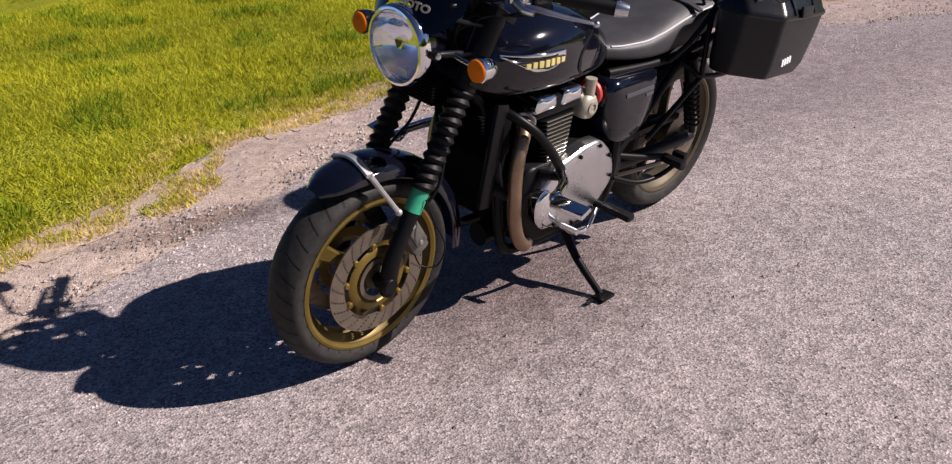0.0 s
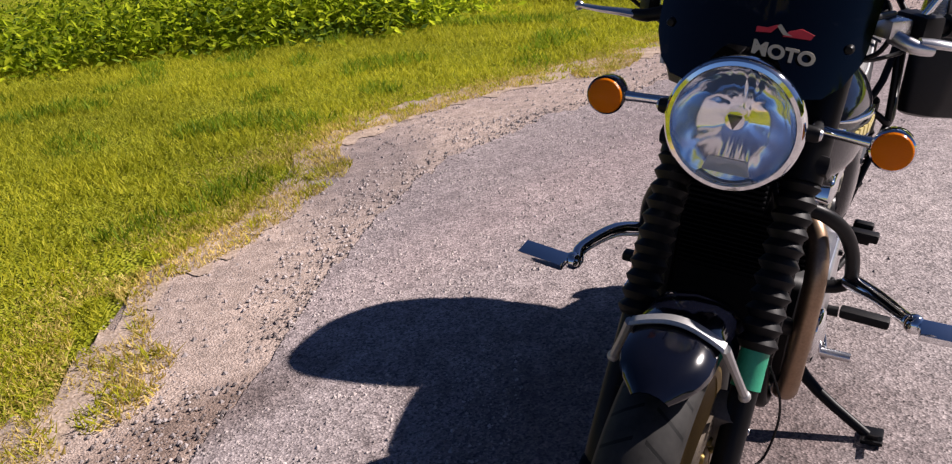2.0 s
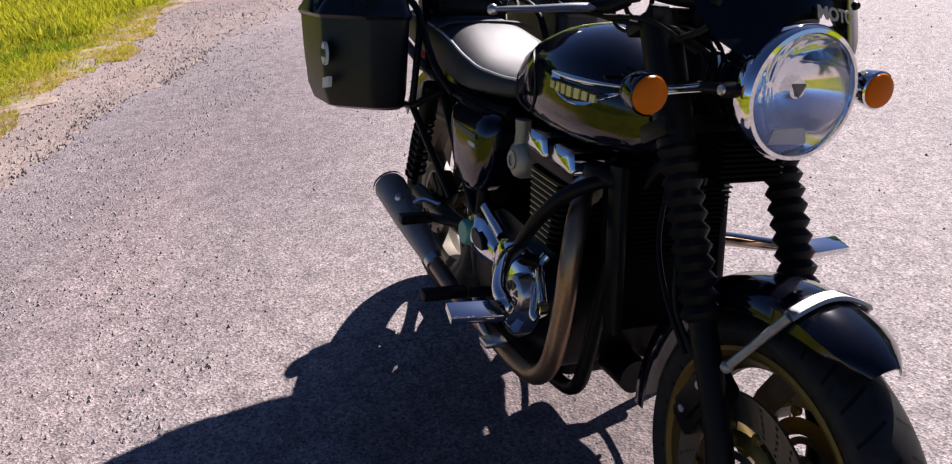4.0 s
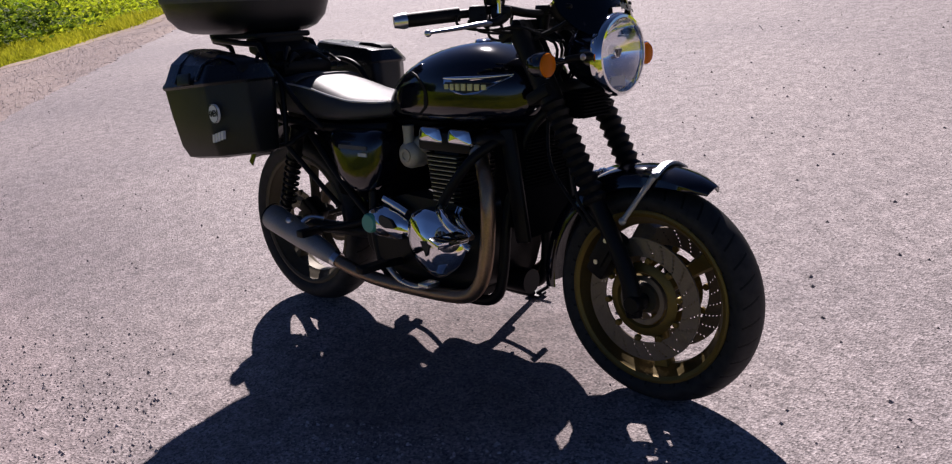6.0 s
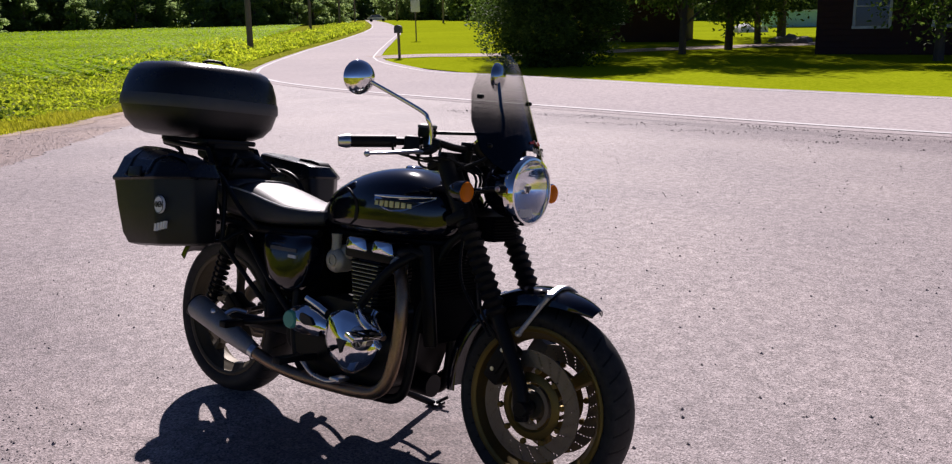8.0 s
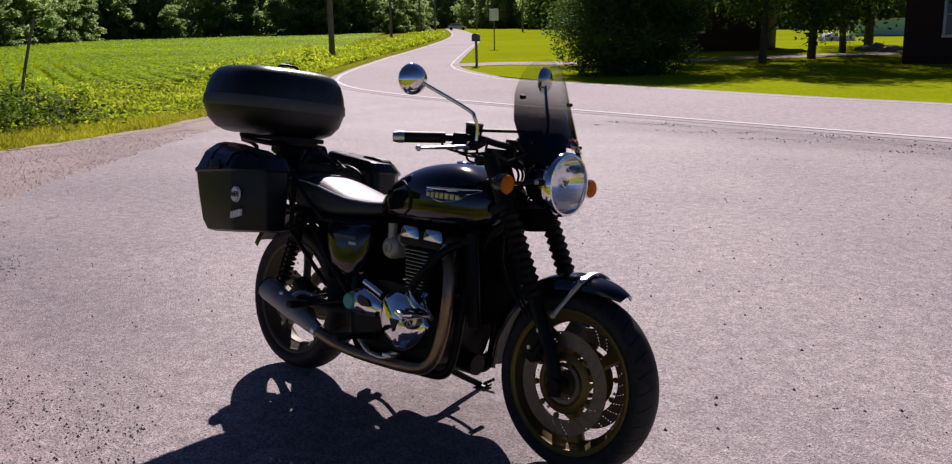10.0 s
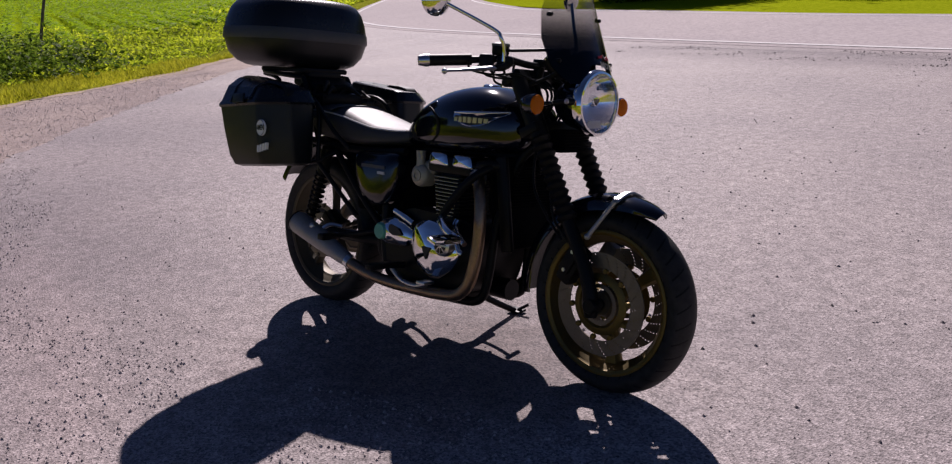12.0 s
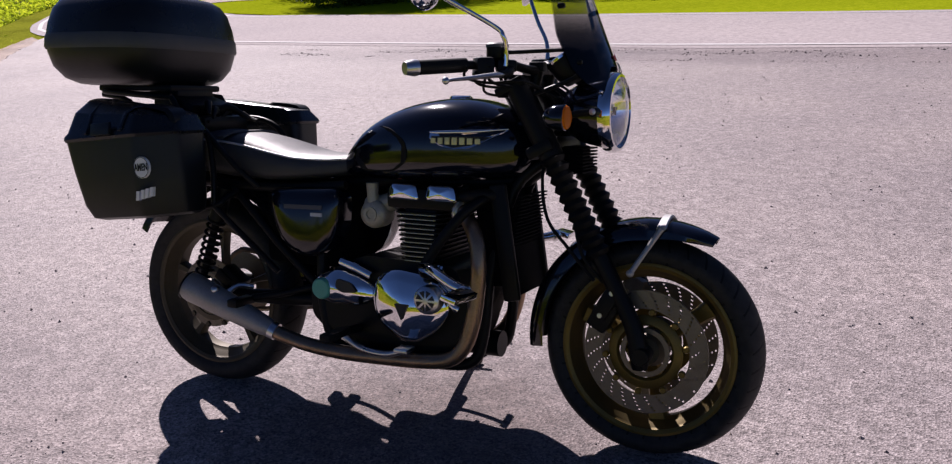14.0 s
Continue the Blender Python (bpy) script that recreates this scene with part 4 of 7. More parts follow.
def strap():
    bm = B()
    top = [GUARD + Vector((0.327 * math.cos(radians(84)), y, 0.327 * math.sin(radians(84)) - 0.62 * abs(y) ** 1.6 * 2.6)) for y in (-0.07, -0.045, -0.015, 0.015, 0.045, 0.07)]
    ends = [Vector((1.318, 0.104, 0.480)), Vector((1.318, -0.104, 0.480))]
    line = [ends[1]] + [Vector((p.x, p.y, p.z)) for p in top] + [ends[0]]
    tube(bm, [line[0], line[0].lerp(line[1], 0.5), line[1]], [0.007, 0.0065, 0.008], 8, 4)
    tube(bm, [line[-1], line[-1].lerp(line[-2], 0.5), line[-2]], [0.007, 0.0065, 0.008], 8, 4)
    rings = []
    for p in smooth_line(top, 4):
        rings.append([p + Vector((x, 0, z)) for x, z in ((-0.012, 0), (-0.009, 0.005), (0.009, 0.005), (0.012, 0), (0.009, -0.003), (-0.009, -0.003))])
    loft(bm, rings)
    for e in ends:
        bmesh.ops.create_icosphere(bm, subdivisions=2, radius=0.010, matrix=Matrix.Translation(e))
    part("mudguard_stay", bm, STRAP, bike, "silver alloy strap over the mudguard")


strap()

# Headlamp.
HEAD = Vector((1.231, 0, 0.866))
bm = B()
lathe(bm, [(0.0, -0.130), (0.034, -0.126), (0.060, -0.107), (0.077, -0.075), (0.087, -0.03), (0.095, -0.002)], tuple(HEAD), "x", 48)
lamp = part("headlamp", bm, GLOSS, bike, "round chrome-rimmed headlamp")
bm = B()
lathe(bm, [(0.094, -0.012), (0.0985, -0.010), (0.1005, 0.002), (0.0995, 0.014), (0.095, 0.021), (0.089, 0.022), (0.087, 0.016), (0.090, 0.0)], tuple(HEAD), "x", 64, True)
part("rim", bm, CHROME, lamp, "chrome headlamp rim")
bm = B()
lathe(bm, [(0.0885, 0.012), (0.080, -0.008), (0.068, -0.024), (0.055, -0.036), (0.042, -0.0445), (0.028, -0.050), (0.021, -0.0518), (0.014, -0.0532), (0.007, -0.0538), (0.0, -0.054)], tuple(HEAD), "x", 128)
for vtx in bm.verts:
    vtx.co.x += 0.0009 * math.sin(vtx.co.y * 420) * min(1.0, max(0.0, (0.085 - math.hypot(vtx.co.y, vtx.co.z - HEAD.z)) * 60))
part("reflector", bm, MIRROR, lamp, "fluted mirror reflector bowl", 60)
bm = B()
slab(bm, rounded([(-0.035, -0.075), (0.035, -0.075), (0.028, -0.052), (-0.028, -0.052)], 0.004), 0, 0.004)
bmesh.ops.transform(bm, matrix=Matrix.Translation(HEAD + Vector((0.004, 0, 0))) @ Matrix.Rotation(radians(90), 4, "Z"), verts=bm.verts)
part("lower_facet", bm, PIPING, lamp)
bm = B()
lathe(bm, [(0.0, 0.006), (0.014, 0.004), (0.018, -0.004), (0.018, -0.012), (0.010, -0.016)], tuple(HEAD + Vector((0, 0, 0.006))), "x", 24)
part("bulb_cap", bm, CHROME, lamp)
bm = B()
slab(bm, rounded([(-0.011, 0.008), (0.011, 0.008), (0.0, -0.013)], 0.002), 0, 0.003)
bmesh.ops.transform(bm, matrix=Matrix.Translation(HEAD + Vector((0.009, 0, 0.006))) @ Matrix.Rotation(radians(90), 4, "Z"), verts=bm.verts)
part("badge", bm, BAND, lamp, "dark three-cornered badge")
bm = B()
lathe(bm, [(0.0, 0.034), (0.03, 0.032), (0.06, 0.026), (0.089, 0.014), (0.089, 0.012), (0.06, 0.023), (0.03, 0.029), (0.0, 0.031)], tuple(HEAD), "x", 48)
glass = part("lens", bm, LENS, lamp, "clear glass lens")
glass.visible_shadow = False


def lamp_bracket(s):
    bm = B()
    tube(bm, [(fork_x(0.84), 0.098 * s, 0.84), (1.17, 0.108 * s, 0.862), (1.215, 0.104 * s, 0.868)], 0.009, 10, 4)
    lathe(bm, [(0.0, 0.116 * s), (0.010, 0.116 * s), (0.012, 0.110 * s), (0.012, 0.094 * s), (0.0, 0.094 * s)], (1.215, 0, 0.868), "y", 16)
    part("headlamp_bracket", bm, SATIN, bike)
    bm = B()
    lathe(bm, [(0.0, 0.120 * s), (0.007, 0.119 * s), (0.009, 0.115 * s), (0.0, 0.115 * s)], (1.215, 0, 0.868), "y", 12)
    part("bracket_bolt", bm, ALLOY, bike)
    # turn signal
    bm = B()
    tube(bm, [(1.155, 0.10 * s, 0.858), (1.162, 0.150 * s, 0.857), (1.168, 0.20 * s, 0.856)], [0.0085, 0.0075, 0.009], 12, 3)
    ind = part("turn_signal", bm, CHROME, bike, "amber turn signal on a chrome stalk")
    c = (1.172, 0.212 * s, 0.855)
    bm = B()
    lathe(bm, [(0.0, -0.046), (0.012, -0.044), (0.023, -0.034), (0.029, -0.016), (0.031, 0.004), (0.031, 0.009), (0.028, 0.011)], c, "x", 32)
    part("housing", bm, CHROME if s > 0 else GLOSS, ind, "rounded signal housing")
    bm = B()
    lathe(bm, [(0.029, 0.004), (0.029, 0.009), (0.0265, 0.015), (0.017, 0.0195), (0.0, 0.021)], c, "x", 32)
    part("lens", bm, AMBER, ind, "amber lens")


both(lamp_bracket)


# Smoked fly screen.
def fly_screen():
    bm = B()
    rows = []
    n, k = 22, 16
    for i in range(n + 1):
        q = i / n
        z = 0.905 + 0.345 * q
        half = float(np.interp(z, [0.905, 0.93, 0.97, 1.05, 1.13, 1.19, 1.225, 1.243, 1.25], [0.075, 0.125, 0.147, 0.152, 0.138, 0.112, 0.082, 0.05, 0.012]))
        row = []
        for j in range(k + 1):
            t = -1 + 2 * j / k
            y = half * t
            zz = z
            cut = max(0, 1 - abs(y) / 0.085)
            if z < 0.985:
                zz = z + (0.985 - z) * min(1, cut * 1.6) * 0.92
            x = 1.262 - 0.42 * (zz - 0.905) + 0.05 * (zz - 0.905) ** 2 - 3.1 * y * y
            row.append(Vector((x, y, zz)))
        rows.append(row)
    for off in (0.0, 0.003):
        vs = [[bm.verts.new(p + Vector((off, 0, 0))) for p in row] for row in rows]
        for i in range(n):
            for j in range(k):
                bm.faces.new((vs[i][j], vs[i][j + 1], vs[i + 1][j + 1], vs[i + 1][j]))
    scr = part("fly_screen", bm, SCREEN, bike, "smoked fly screen fading from black to grey", 60)

    def on_screen(y, z):
        return Vector((1.262 - 0.42 * (z - 0.905) + 0.05 * (z - 0.905) ** 2 - 3.1 * y * y + 0.0062, y, z))

    def decal(pts, mat, name, label=""):
        b = B()
        vs = [b.verts.new(on_screen(y, z)) for y, z in pts]
        b.faces.new(vs)
        g = bmesh.ops.extrude_face_region(b, geom=list(b.faces))
        bmesh.ops.translate(b, vec=(0.0012, 0, 0), verts=[v for v in g["geom"] if isinstance(v, bmesh.types.BMVert)])
        part(name, b, mat, scr, label)

    # a short pale word under a red sweep
    cu = bpy.data.curves.new("lettering", "FONT")
    cu.body, cu.size, cu.align_x, cu.align_y, cu.extrude, cu.offset = "MOTO", 0.030, "CENTER", "CENTER", 0.0004, 0.0012
    tmp = new("lettering", cu)
    tmp.matrix_world = Matrix.Translation((0, 0, 0)) @ Matrix.Diagonal((1.02, 1.0, 1, 1))
    bpy.context.view_layer.update()
    me = bpy.data.meshes.new_from_object(tmp.evaluated_get(bpy.context.evaluated_depsgraph_get()))
    bpy.data.objects.remove(tmp)
    for v in me.vertices:
        y, z = 0.046 + v.co.x * 0.92, 0.976 + v.co.y * 0.78 - v.co.x * 0.12
        v.co = on_screen(y, z) + Vector((0.0028 + v.co.z, 0, 0))
    me.materials.clear()
    me.materials.append(CREAM)
    word = new("lettering", me)
    word.parent = scr
    decal([(0.004, 1.000), (0.024, 1.001), (0.034, 1.012), (0.028, 1.011), (0.018, 1.007), (0.004, 1.007)], RED, "decal", "red swept decal")
    decal([(0.040, 0.998), (0.076, 0.996), (0.079, 1.002), (0.062, 1.009), (0.047, 1.005)], RED, "decal", "red swept decal")
    decal([(0.030, 1.010), (0.040, 1.000), (0.052, 0.999), (0.044, 1.003), (0.034, 1.013)], CREAM, "decal", "pale stroke between the red sweeps")
    for y, z in ((0.125, 0.985), (-0.125, 0.985), (0.118, 1.12), (-0.118, 1.12)):
        b = B()
        lathe(b, [(0.0, 0.010), (0.005, 0.009), (0.007, 0.004), (0.007, -0.008), (0.0, -0.008)], tuple(on_screen(y, z) - Vector((0.006, 0, 0))), "x", 14)
        part("screw", b, SATIN, scr)
    for s in (1, -1):
        b = B()
        tube(b, [tuple(on_screen(0.125 * s, 0.985) - Vector((0.01, 0, 0))), (1.17, 0.115 * s, 0.95), (fork_x(0.90), 0.10 * s, 0.90)], 0.006, 8, 4)
        part("bracket", b, SATIN, scr)


fly_screen()

# Handlebar and controls.
LIFT = 0.014
BAR = [(1.045, 0.0, 0.968), (1.045, 0.05, 0.968), (1.03, 0.10, 0.972), (0.995, 0.155, 0.985), (0.965, 0.195, 0.979), (0.91, 0.275, 0.973), (0.855, 0.355, 0.965)]
bm = B()
tube(bm, [(x, -y, z) for x, y, z in BAR[::-1]] + [(x, y, z + LIFT * min(1, max(0, (y - 0.1) / 0.12))) for x, y, z in BAR[1:]], 0.011, 14, 5)
bar = part("handlebar", bm, SATIN, bike, "black handlebar")
for y in (0.045, -0.045):
    bm = B()
    tube(bm, [(1.035, y, 0.93), (1.045, y, 0.975)], 0.017, 14, 1)
    box(bm, (1.045, y, 0.978), (0.042, 0.026, 0.026), 0.006)
    part("riser", bm, SATIN, bar)
for s in (1, -1):
    bm = B()
    tube(bm, [(0.998, 0.165 * s, 1.008), (1.08, 0.14 * s, 1.012), (1.155, 0.118 * s, 1.016)], 0.005, 10, 2)
    part("screen_stay", bm, SATIN, bar, "thin black screen stay")


def controls(s):
    S = lambda x, y, z: Vector((x + 0.010, (y - 0.010) * s, z - 0.009 + (LIFT if s > 0 and z < 1.1 else 0)))
    bm = B()
    tube(bm, [S(0.925, 0.25, 0.985), S(0.85, 0.36, 0.975)], 0.0175, 18, 1)
    part("grip", bm, RUBBER, bar, "black rubber grip")
    bm = B()
    tube(bm, [S(0.852, 0.357, 0.9752), S(0.846, 0.366, 0.9745), S(0.834, 0.383, 0.973)], [0.019, 0.0195, 0.015], 18, 1)
    part("bar_end", bm, ALLOY, bar, "silver bar-end weight")
    bm = B()
    box(bm, tuple(S(0.955, 0.212, 0.982)), (0.045, 0.062, 0.046), 0.010, Matrix.Rotation(radians(-38 * s), 4, "Z"))
    box(bm, tuple(S(0.95, 0.225, 0.962)), (0.03, 0.035, 0.02), 0.006, Matrix.Rotation(radians(-38 * s), 4, "Z"))
    part("switch_box", bm, SATIN, bar)
    bm = B()
    box(bm, tuple(S(1.0, 0.178, 0.985)), (0.05, 0.036, 0.03), 0.008, Matrix.Rotation(radians(-35 * s), 4, "Z"))
    tube(bm, [S(1.012, 0.18, 0.975), S(1.02, 0.215, 0.965), S(1.01, 0.24, 0.962)], [0.012, 0.011, 0.009], 10, 3)
    part("lever_perch", bm, ALLOY if s > 0 else SATIN, bar)
    bm = B()
    up = 0.010 if s > 0 else 0.0
    pts = [S(1.015, 0.22, 0.963 + up), S(1.0, 0.262, 0.960 + up), S(0.972, 0.31, 0.953 + up), S(0.945, 0.35, 0.948 + up), S(0.932, 0.366, 0.945 + up)]
    rings = []
    line = smooth_line(pts, 5)
    for i, p in enumerate(line):
        w = float(np.interp(i / (len(line) - 1), [0, 0.15, 0.5, 0.9, 1], [0.011, 0.013, 0.010, 0.007, 0.006]))
        t = (line[min(i + 1, len(line) - 1)] - line[max(i - 1, 0)]).normalized()
        side = t.cross(Vector((0, 0, 1))).normalized()
        rings.append([p + side * w * math.cos(a) + Vector((0, 0, w * 0.55 * math.sin(a))) for a in (2 * math.pi * k / 10 for k in range(10))])
    loft(bm, rings)
    bmesh.ops.create_icosphere(bm, subdivisions=2, radius=0.009, matrix=Matrix.Translation(pts[-1]))
    part("lever", bm, ALLOY, bar, "polished alloy hand lever")
    # mirror on its stem
    bm = B()
    tip = S(0.882, 0.345, 1.150) if s < 0 else S(0.862, 0.310, 1.225)
    tube(bm, [S(1.004, 0.192, 0.985), S(1.008, 0.196, 1.02), S(1.006, 0.21, 1.052), S(0.985, 0.225, 1.078), tip] if s < 0 else [S(0.965, 0.21, 0.985), S(0.962, 0.225, 1.02), S(0.948, 0.245, 1.06), S(0.91, 0.275, 1.13), tip], [0.008, 0.006, 0.0058, 0.0058, 0.0055], 12, 6)
    mir = part("mirror", bm, CHROME, bike, "round chrome mirror on a bent stem")
    bm = B()
    c = tip + Vector((-0.012, 0.010 * s, 0.002))
    lathe(bm, [(0.0, 0.026), (0.018, 0.025), (0.036, 0.018), (0.046, 0.006), (0.048, -0.002), (0.046, -0.005)], (0, 0, 0), "x", 40)
    bmesh.ops.transform(bm, matrix=Matrix.Translation(c) @ Matrix.Rotation(radians(16 * s), 4, "Z"), verts=bm.verts)
    part("shell", bm, CHROME, mir, "domed chrome mirror back")
    bm = B()
    lathe(bm, [(0.045, -0.005), (0.0, -0.004)], (0, 0, 0), "x", 40)
    bmesh.ops.transform(bm, matrix=Matrix.Translation(c) @ Matrix.Rotation(radians(16 * s), 4, "Z"), verts=bm.verts)
    part("mirror_glass", bm, CHROME, mir)


both(controls)
bm = B()
lathe(bm, [(0.0, -0.018), (0.024, -0.018), (0.0265, -0.012), (0.0265, 0.010), (0.0, 0.010)], (0.985, -0.165, 1.012), "z", 28)
res = part("brake_reservoir", bm, SATIN, bar, "round black brake fluid reservoir")
bm = B()
lathe(bm, [(0.0, 0.020), (0.022, 0.020), (0.028, 0.016), (0.0285, 0.009), (0.0, 0.009)], (0.985, -0.165, 1.012), "z", 28)
part("cap", bm, BAND, res)
for y, sway in ((0.06, 0.02), (-0.06, -0.02), (0.10, 0.05), (-0.09, -0.06), (-0.13, -0.02)):
    bm = B()
    tube(bm, [(0.99, y * 1.7, 0.975), (0.97 + abs(sway) * 0.3, y * 1.4 + sway * 0.3, 0.942), (1.0, y + sway * 0.4, 0.928), (1.06, y * 0.7, 0.925), (1.10, y * 0.5, 0.88), (1.05, y * 0.4, 0.78)], 0.0042, 8, 5)
    part("cable", bm, RUBBER, bike)
for y, low in ((-0.15, 0.925), (-0.20, 0.935), (0.16, 0.93), (-0.11, 0.905)):
    bm = B()
    tube(bm, [(0.955, y * 1.35, 0.972), (0.935, y * 1.2, low + 0.012), (0.975, y * 0.95, low), (1.05, y * 0.7, low + 0.004), (1.11, y * 0.45, 0.90)], 0.0036, 8, 5)
    part("cable", bm, RUBBER, bike)
bm = B()
tube(bm, [(1.085, -0.055, 0.79), (1.075, -0.075, 0.70), (1.10, -0.10, 0.60), (1.165, -0.118, 0.53), (1.23, -0.112, 0.455)], 0.0045, 8, 5)
part("brake_hose", bm, RUBBER, bike, "black brake hose curving to the caliper")
# Instruments behind the screen.
for y in (0.055, -0.055):
    bm = B()
    lathe(bm, [(0.0, -0.05), (0.03, -0.048), (0.042, -0.02), (0.045, 0.012), (0.042, 0.016), (0.040, 0.012), (0.0, 0.012)], (0, 0, 0), "z", 32)
    bmesh.ops.transform(bm, matrix=Matrix.Translation((1.125, y, 0.985)) @ Matrix.Rotation(radians(-35), 4, "Y"), verts=bm.verts)
    dial = part("instrument", bm, SATIN, bike, "round black instrument")
    bm = B()
    lathe(bm, [(0.040, 0.012), (0.046, 0.010), (0.047, 0.016), (0.042, 0.019)], (0, 0, 0), "z", 32, True)
    bmesh.ops.transform(bm, matrix=Matrix.Translation((1.125, y, 0.985)) @ Matrix.Rotation(radians(-35), 4, "Y"), verts=bm.verts)
    part("bezel", bm, CHROME, dial)
# Black box under the headlamp (horn and rectifier fins).
bm = B()
box(bm, (1.130, 0, 0.745), (0.06, 0.11, 0.07), 0.008)
rect = part("rectifier", bm, DULL, bike, "finned black rectifier under the headlamp")
for k in range(8):
    bm = B()
    box(bm, (1.133, 0, 0.715 + k * 0.0085), (0.086, 0.118, 0.004))
    part("fin", bm, DULL, rect)


# ---- tank, seat, side panels ----
def hull(name, stations, material, label, n=20, power=2.6):
    """A smooth body from stations of x, bottom z, top z, half width, height of the widest line (0..1)."""
    bm = B()
    st = np.array(stations)
    rings = []
    m = 26
    for i in range(m + 1):
        u = i / m * (len(st) - 1)
        k = min(int(u), len(st) - 2)
        f = u - k
        a, b, c, d = st[max(k - 1, 0)], st[k], st[k + 1], st[min(k + 2, len(st) - 1)]
        v = 0.5 * (2 * b + (c - a) * f + (2 * a - 5 * b + 4 * c - d) * f * f + (3 * b - a - 3 * c + d) * f ** 3)
        x, z0, z1, w, belt = v
        ring = []
        for j in range(n * 2):
            t = 2 * math.pi * j / (n * 2)
            cy, sz = math.cos(t), math.sin(t)
            y = w * math.copysign(abs(cy) ** (2 / power), cy)
            zb = z0 + (z1 - z0) * belt
            z = zb + (z1 - zb) * abs(sz) ** (2 / 2.3) if sz > 0 else zb - (zb - z0) * abs(sz) ** (2 / 4.5)
            ring.append(Vector((x, y, z)))
        rings.append(ring)
    loft(bm, rings)
    return part(name, bm, material, bike, label, 55)


TANK = [(0.475, 0.684, 0.738, 0.062, 0.5), (0.50, 0.676, 0.770, 0.090, 0.5), (0.56, 0.672, 0.826, 0.120, 0.5), (0.66, 0.672, 0.873, 0.148, 0.48), (0.77, 0.676, 0.896, 0.165, 0.48), (0.87, 0.680, 0.897, 0.162, 0.5), (0.95, 0.686, 0.876, 0.142, 0.52), (1.01, 0.700, 0.850, 0.108, 0.55), (1.045, 0.74, 0.820, 0.06, 0.55)]
tank = hull("fuel_tank", TANK, GLOSS, "gloss black fuel tank with winged badges")
bm = B()
lathe(bm, [(0.0, 0.008), (0.024, 0.0075), (0.031, 0.004), (0.034, -0.008), (0.0, -0.008)], (0.807, 0.0, 0.898), "z", 32)
part("filler_cap", bm, CHROME, tank, "chrome filler cap")


def tank_side(x, z):
    """How far out the tank's flank lies."""
    st = np.array(TANK)
    z0, z1, w, belt = (float(np.interp(x, st[:, 0], st[:, k])) for k in (1, 2, 3, 4))
    zb = z0 + (z1 - z0) * belt
    q = min(0.999, max(0, (z - zb) / (z1 - zb) if z > zb else (zb - z) / (zb - z0)))
    return w * (1 - (q ** 2.3 if z > zb else q ** 4.5)) ** (1 / 2.6)


def on_tank(x, z, s, out):
    return Vector((x, (tank_side(x, z) + out) * s, z))


def badges(s):
    def plate(outline, out, name, mat, label=""):
        b = B()
        vs = [b.verts.new(on_tank(x, z, s, out)) for x, z in outline]
        low = [b.verts.new(on_tank(x, z, s, out - 0.006)) for x, z in outline]
        c = b.verts.new(sum((v.co for v in vs), Vector()) / len(vs) + Vector((0, 0.001 * s, 0)))
        for i in range(len(vs)):
            j = (i + 1) % len(vs)
            b.faces.new((vs[i], vs[j], c))
            b.faces.new((vs[i], low[i], low[j], vs[j]))
        return part(name, b, mat, tank, label)
    # a wing: straight top, curved belly, swept tip ahead
    n = 14
    top = [(0.800 + 0.195 * k / n, 0.812 + 0.010 * (k / n) ** 2) for k in range(n + 1)]
    low = [(0.800 + 0.195 * k / n, float(np.interp(k / n, [0, 0.1, 0.35, 0.6, 0.78, 1], [0.798, 0.783, 0.770, 0.776, 0.796, 0.818]))) for k in range(n, -1, -1)]
    plate(top + low, 0.0055, "badge", CHROME, "chrome winged tank badge")
    inn = [(0.806 + 0.150 * k / n, 0.802) for k in range(n + 1)]
    inl = [(0.806 + 0.150 * k / n, float(np.interp(k / n, [0, 0.1, 0.4, 0.7, 1], [0.797, 0.785, 0.774, 0.780, 0.801]))) for k in range(n, -1, -1)]
    plate(inn + inl, 0.0068, "badge_field", BLACKINK)
    b = B()
    tube(b, [on_tank(x, z, s, 0.0055) for x, z in top[::2]], [0.0022, 0.0042, 0.0052, 0.0052, 0.0046, 0.0036, 0.0026, 0.0014], 10, 2)
    part("badge_rail", b, CHROME, tank, "bright chrome upper edge of the badge")
    b = B()
    tube(b, [on_tank(x, z, s, 0.0066) for x, z in low[::2]], 0.0014, 8, 2)
    part("badge_rim", b, CHROME, tank)
    for k in range(7):
        x = 0.812 + 0.0195 * k
        h = 0.010 + 0.004 * math.sin(k / 6 * math.pi)
        zc = 0.791
        plate([(x - 0.0065, zc - h * 0.7), (x + 0.0065, zc - h * 0.7), (x + 0.0065, zc + h * 0.6), (x - 0.0065, zc + h * 0.6)], 0.0085, "badge_mark", BRASSY, "gilt block on the badge")
    # knee pad
    pad = rounded([(0.535, 0.735), (0.60, 0.822), (0.665, 0.822), (0.725, 0.785), (0.73, 0.735), (0.68, 0.703), (0.57, 0.70)], 0.03, 4)
    plate(pad, 0.0035, "knee_pad", RUBBER, "black rubber knee pad")


both(badges)

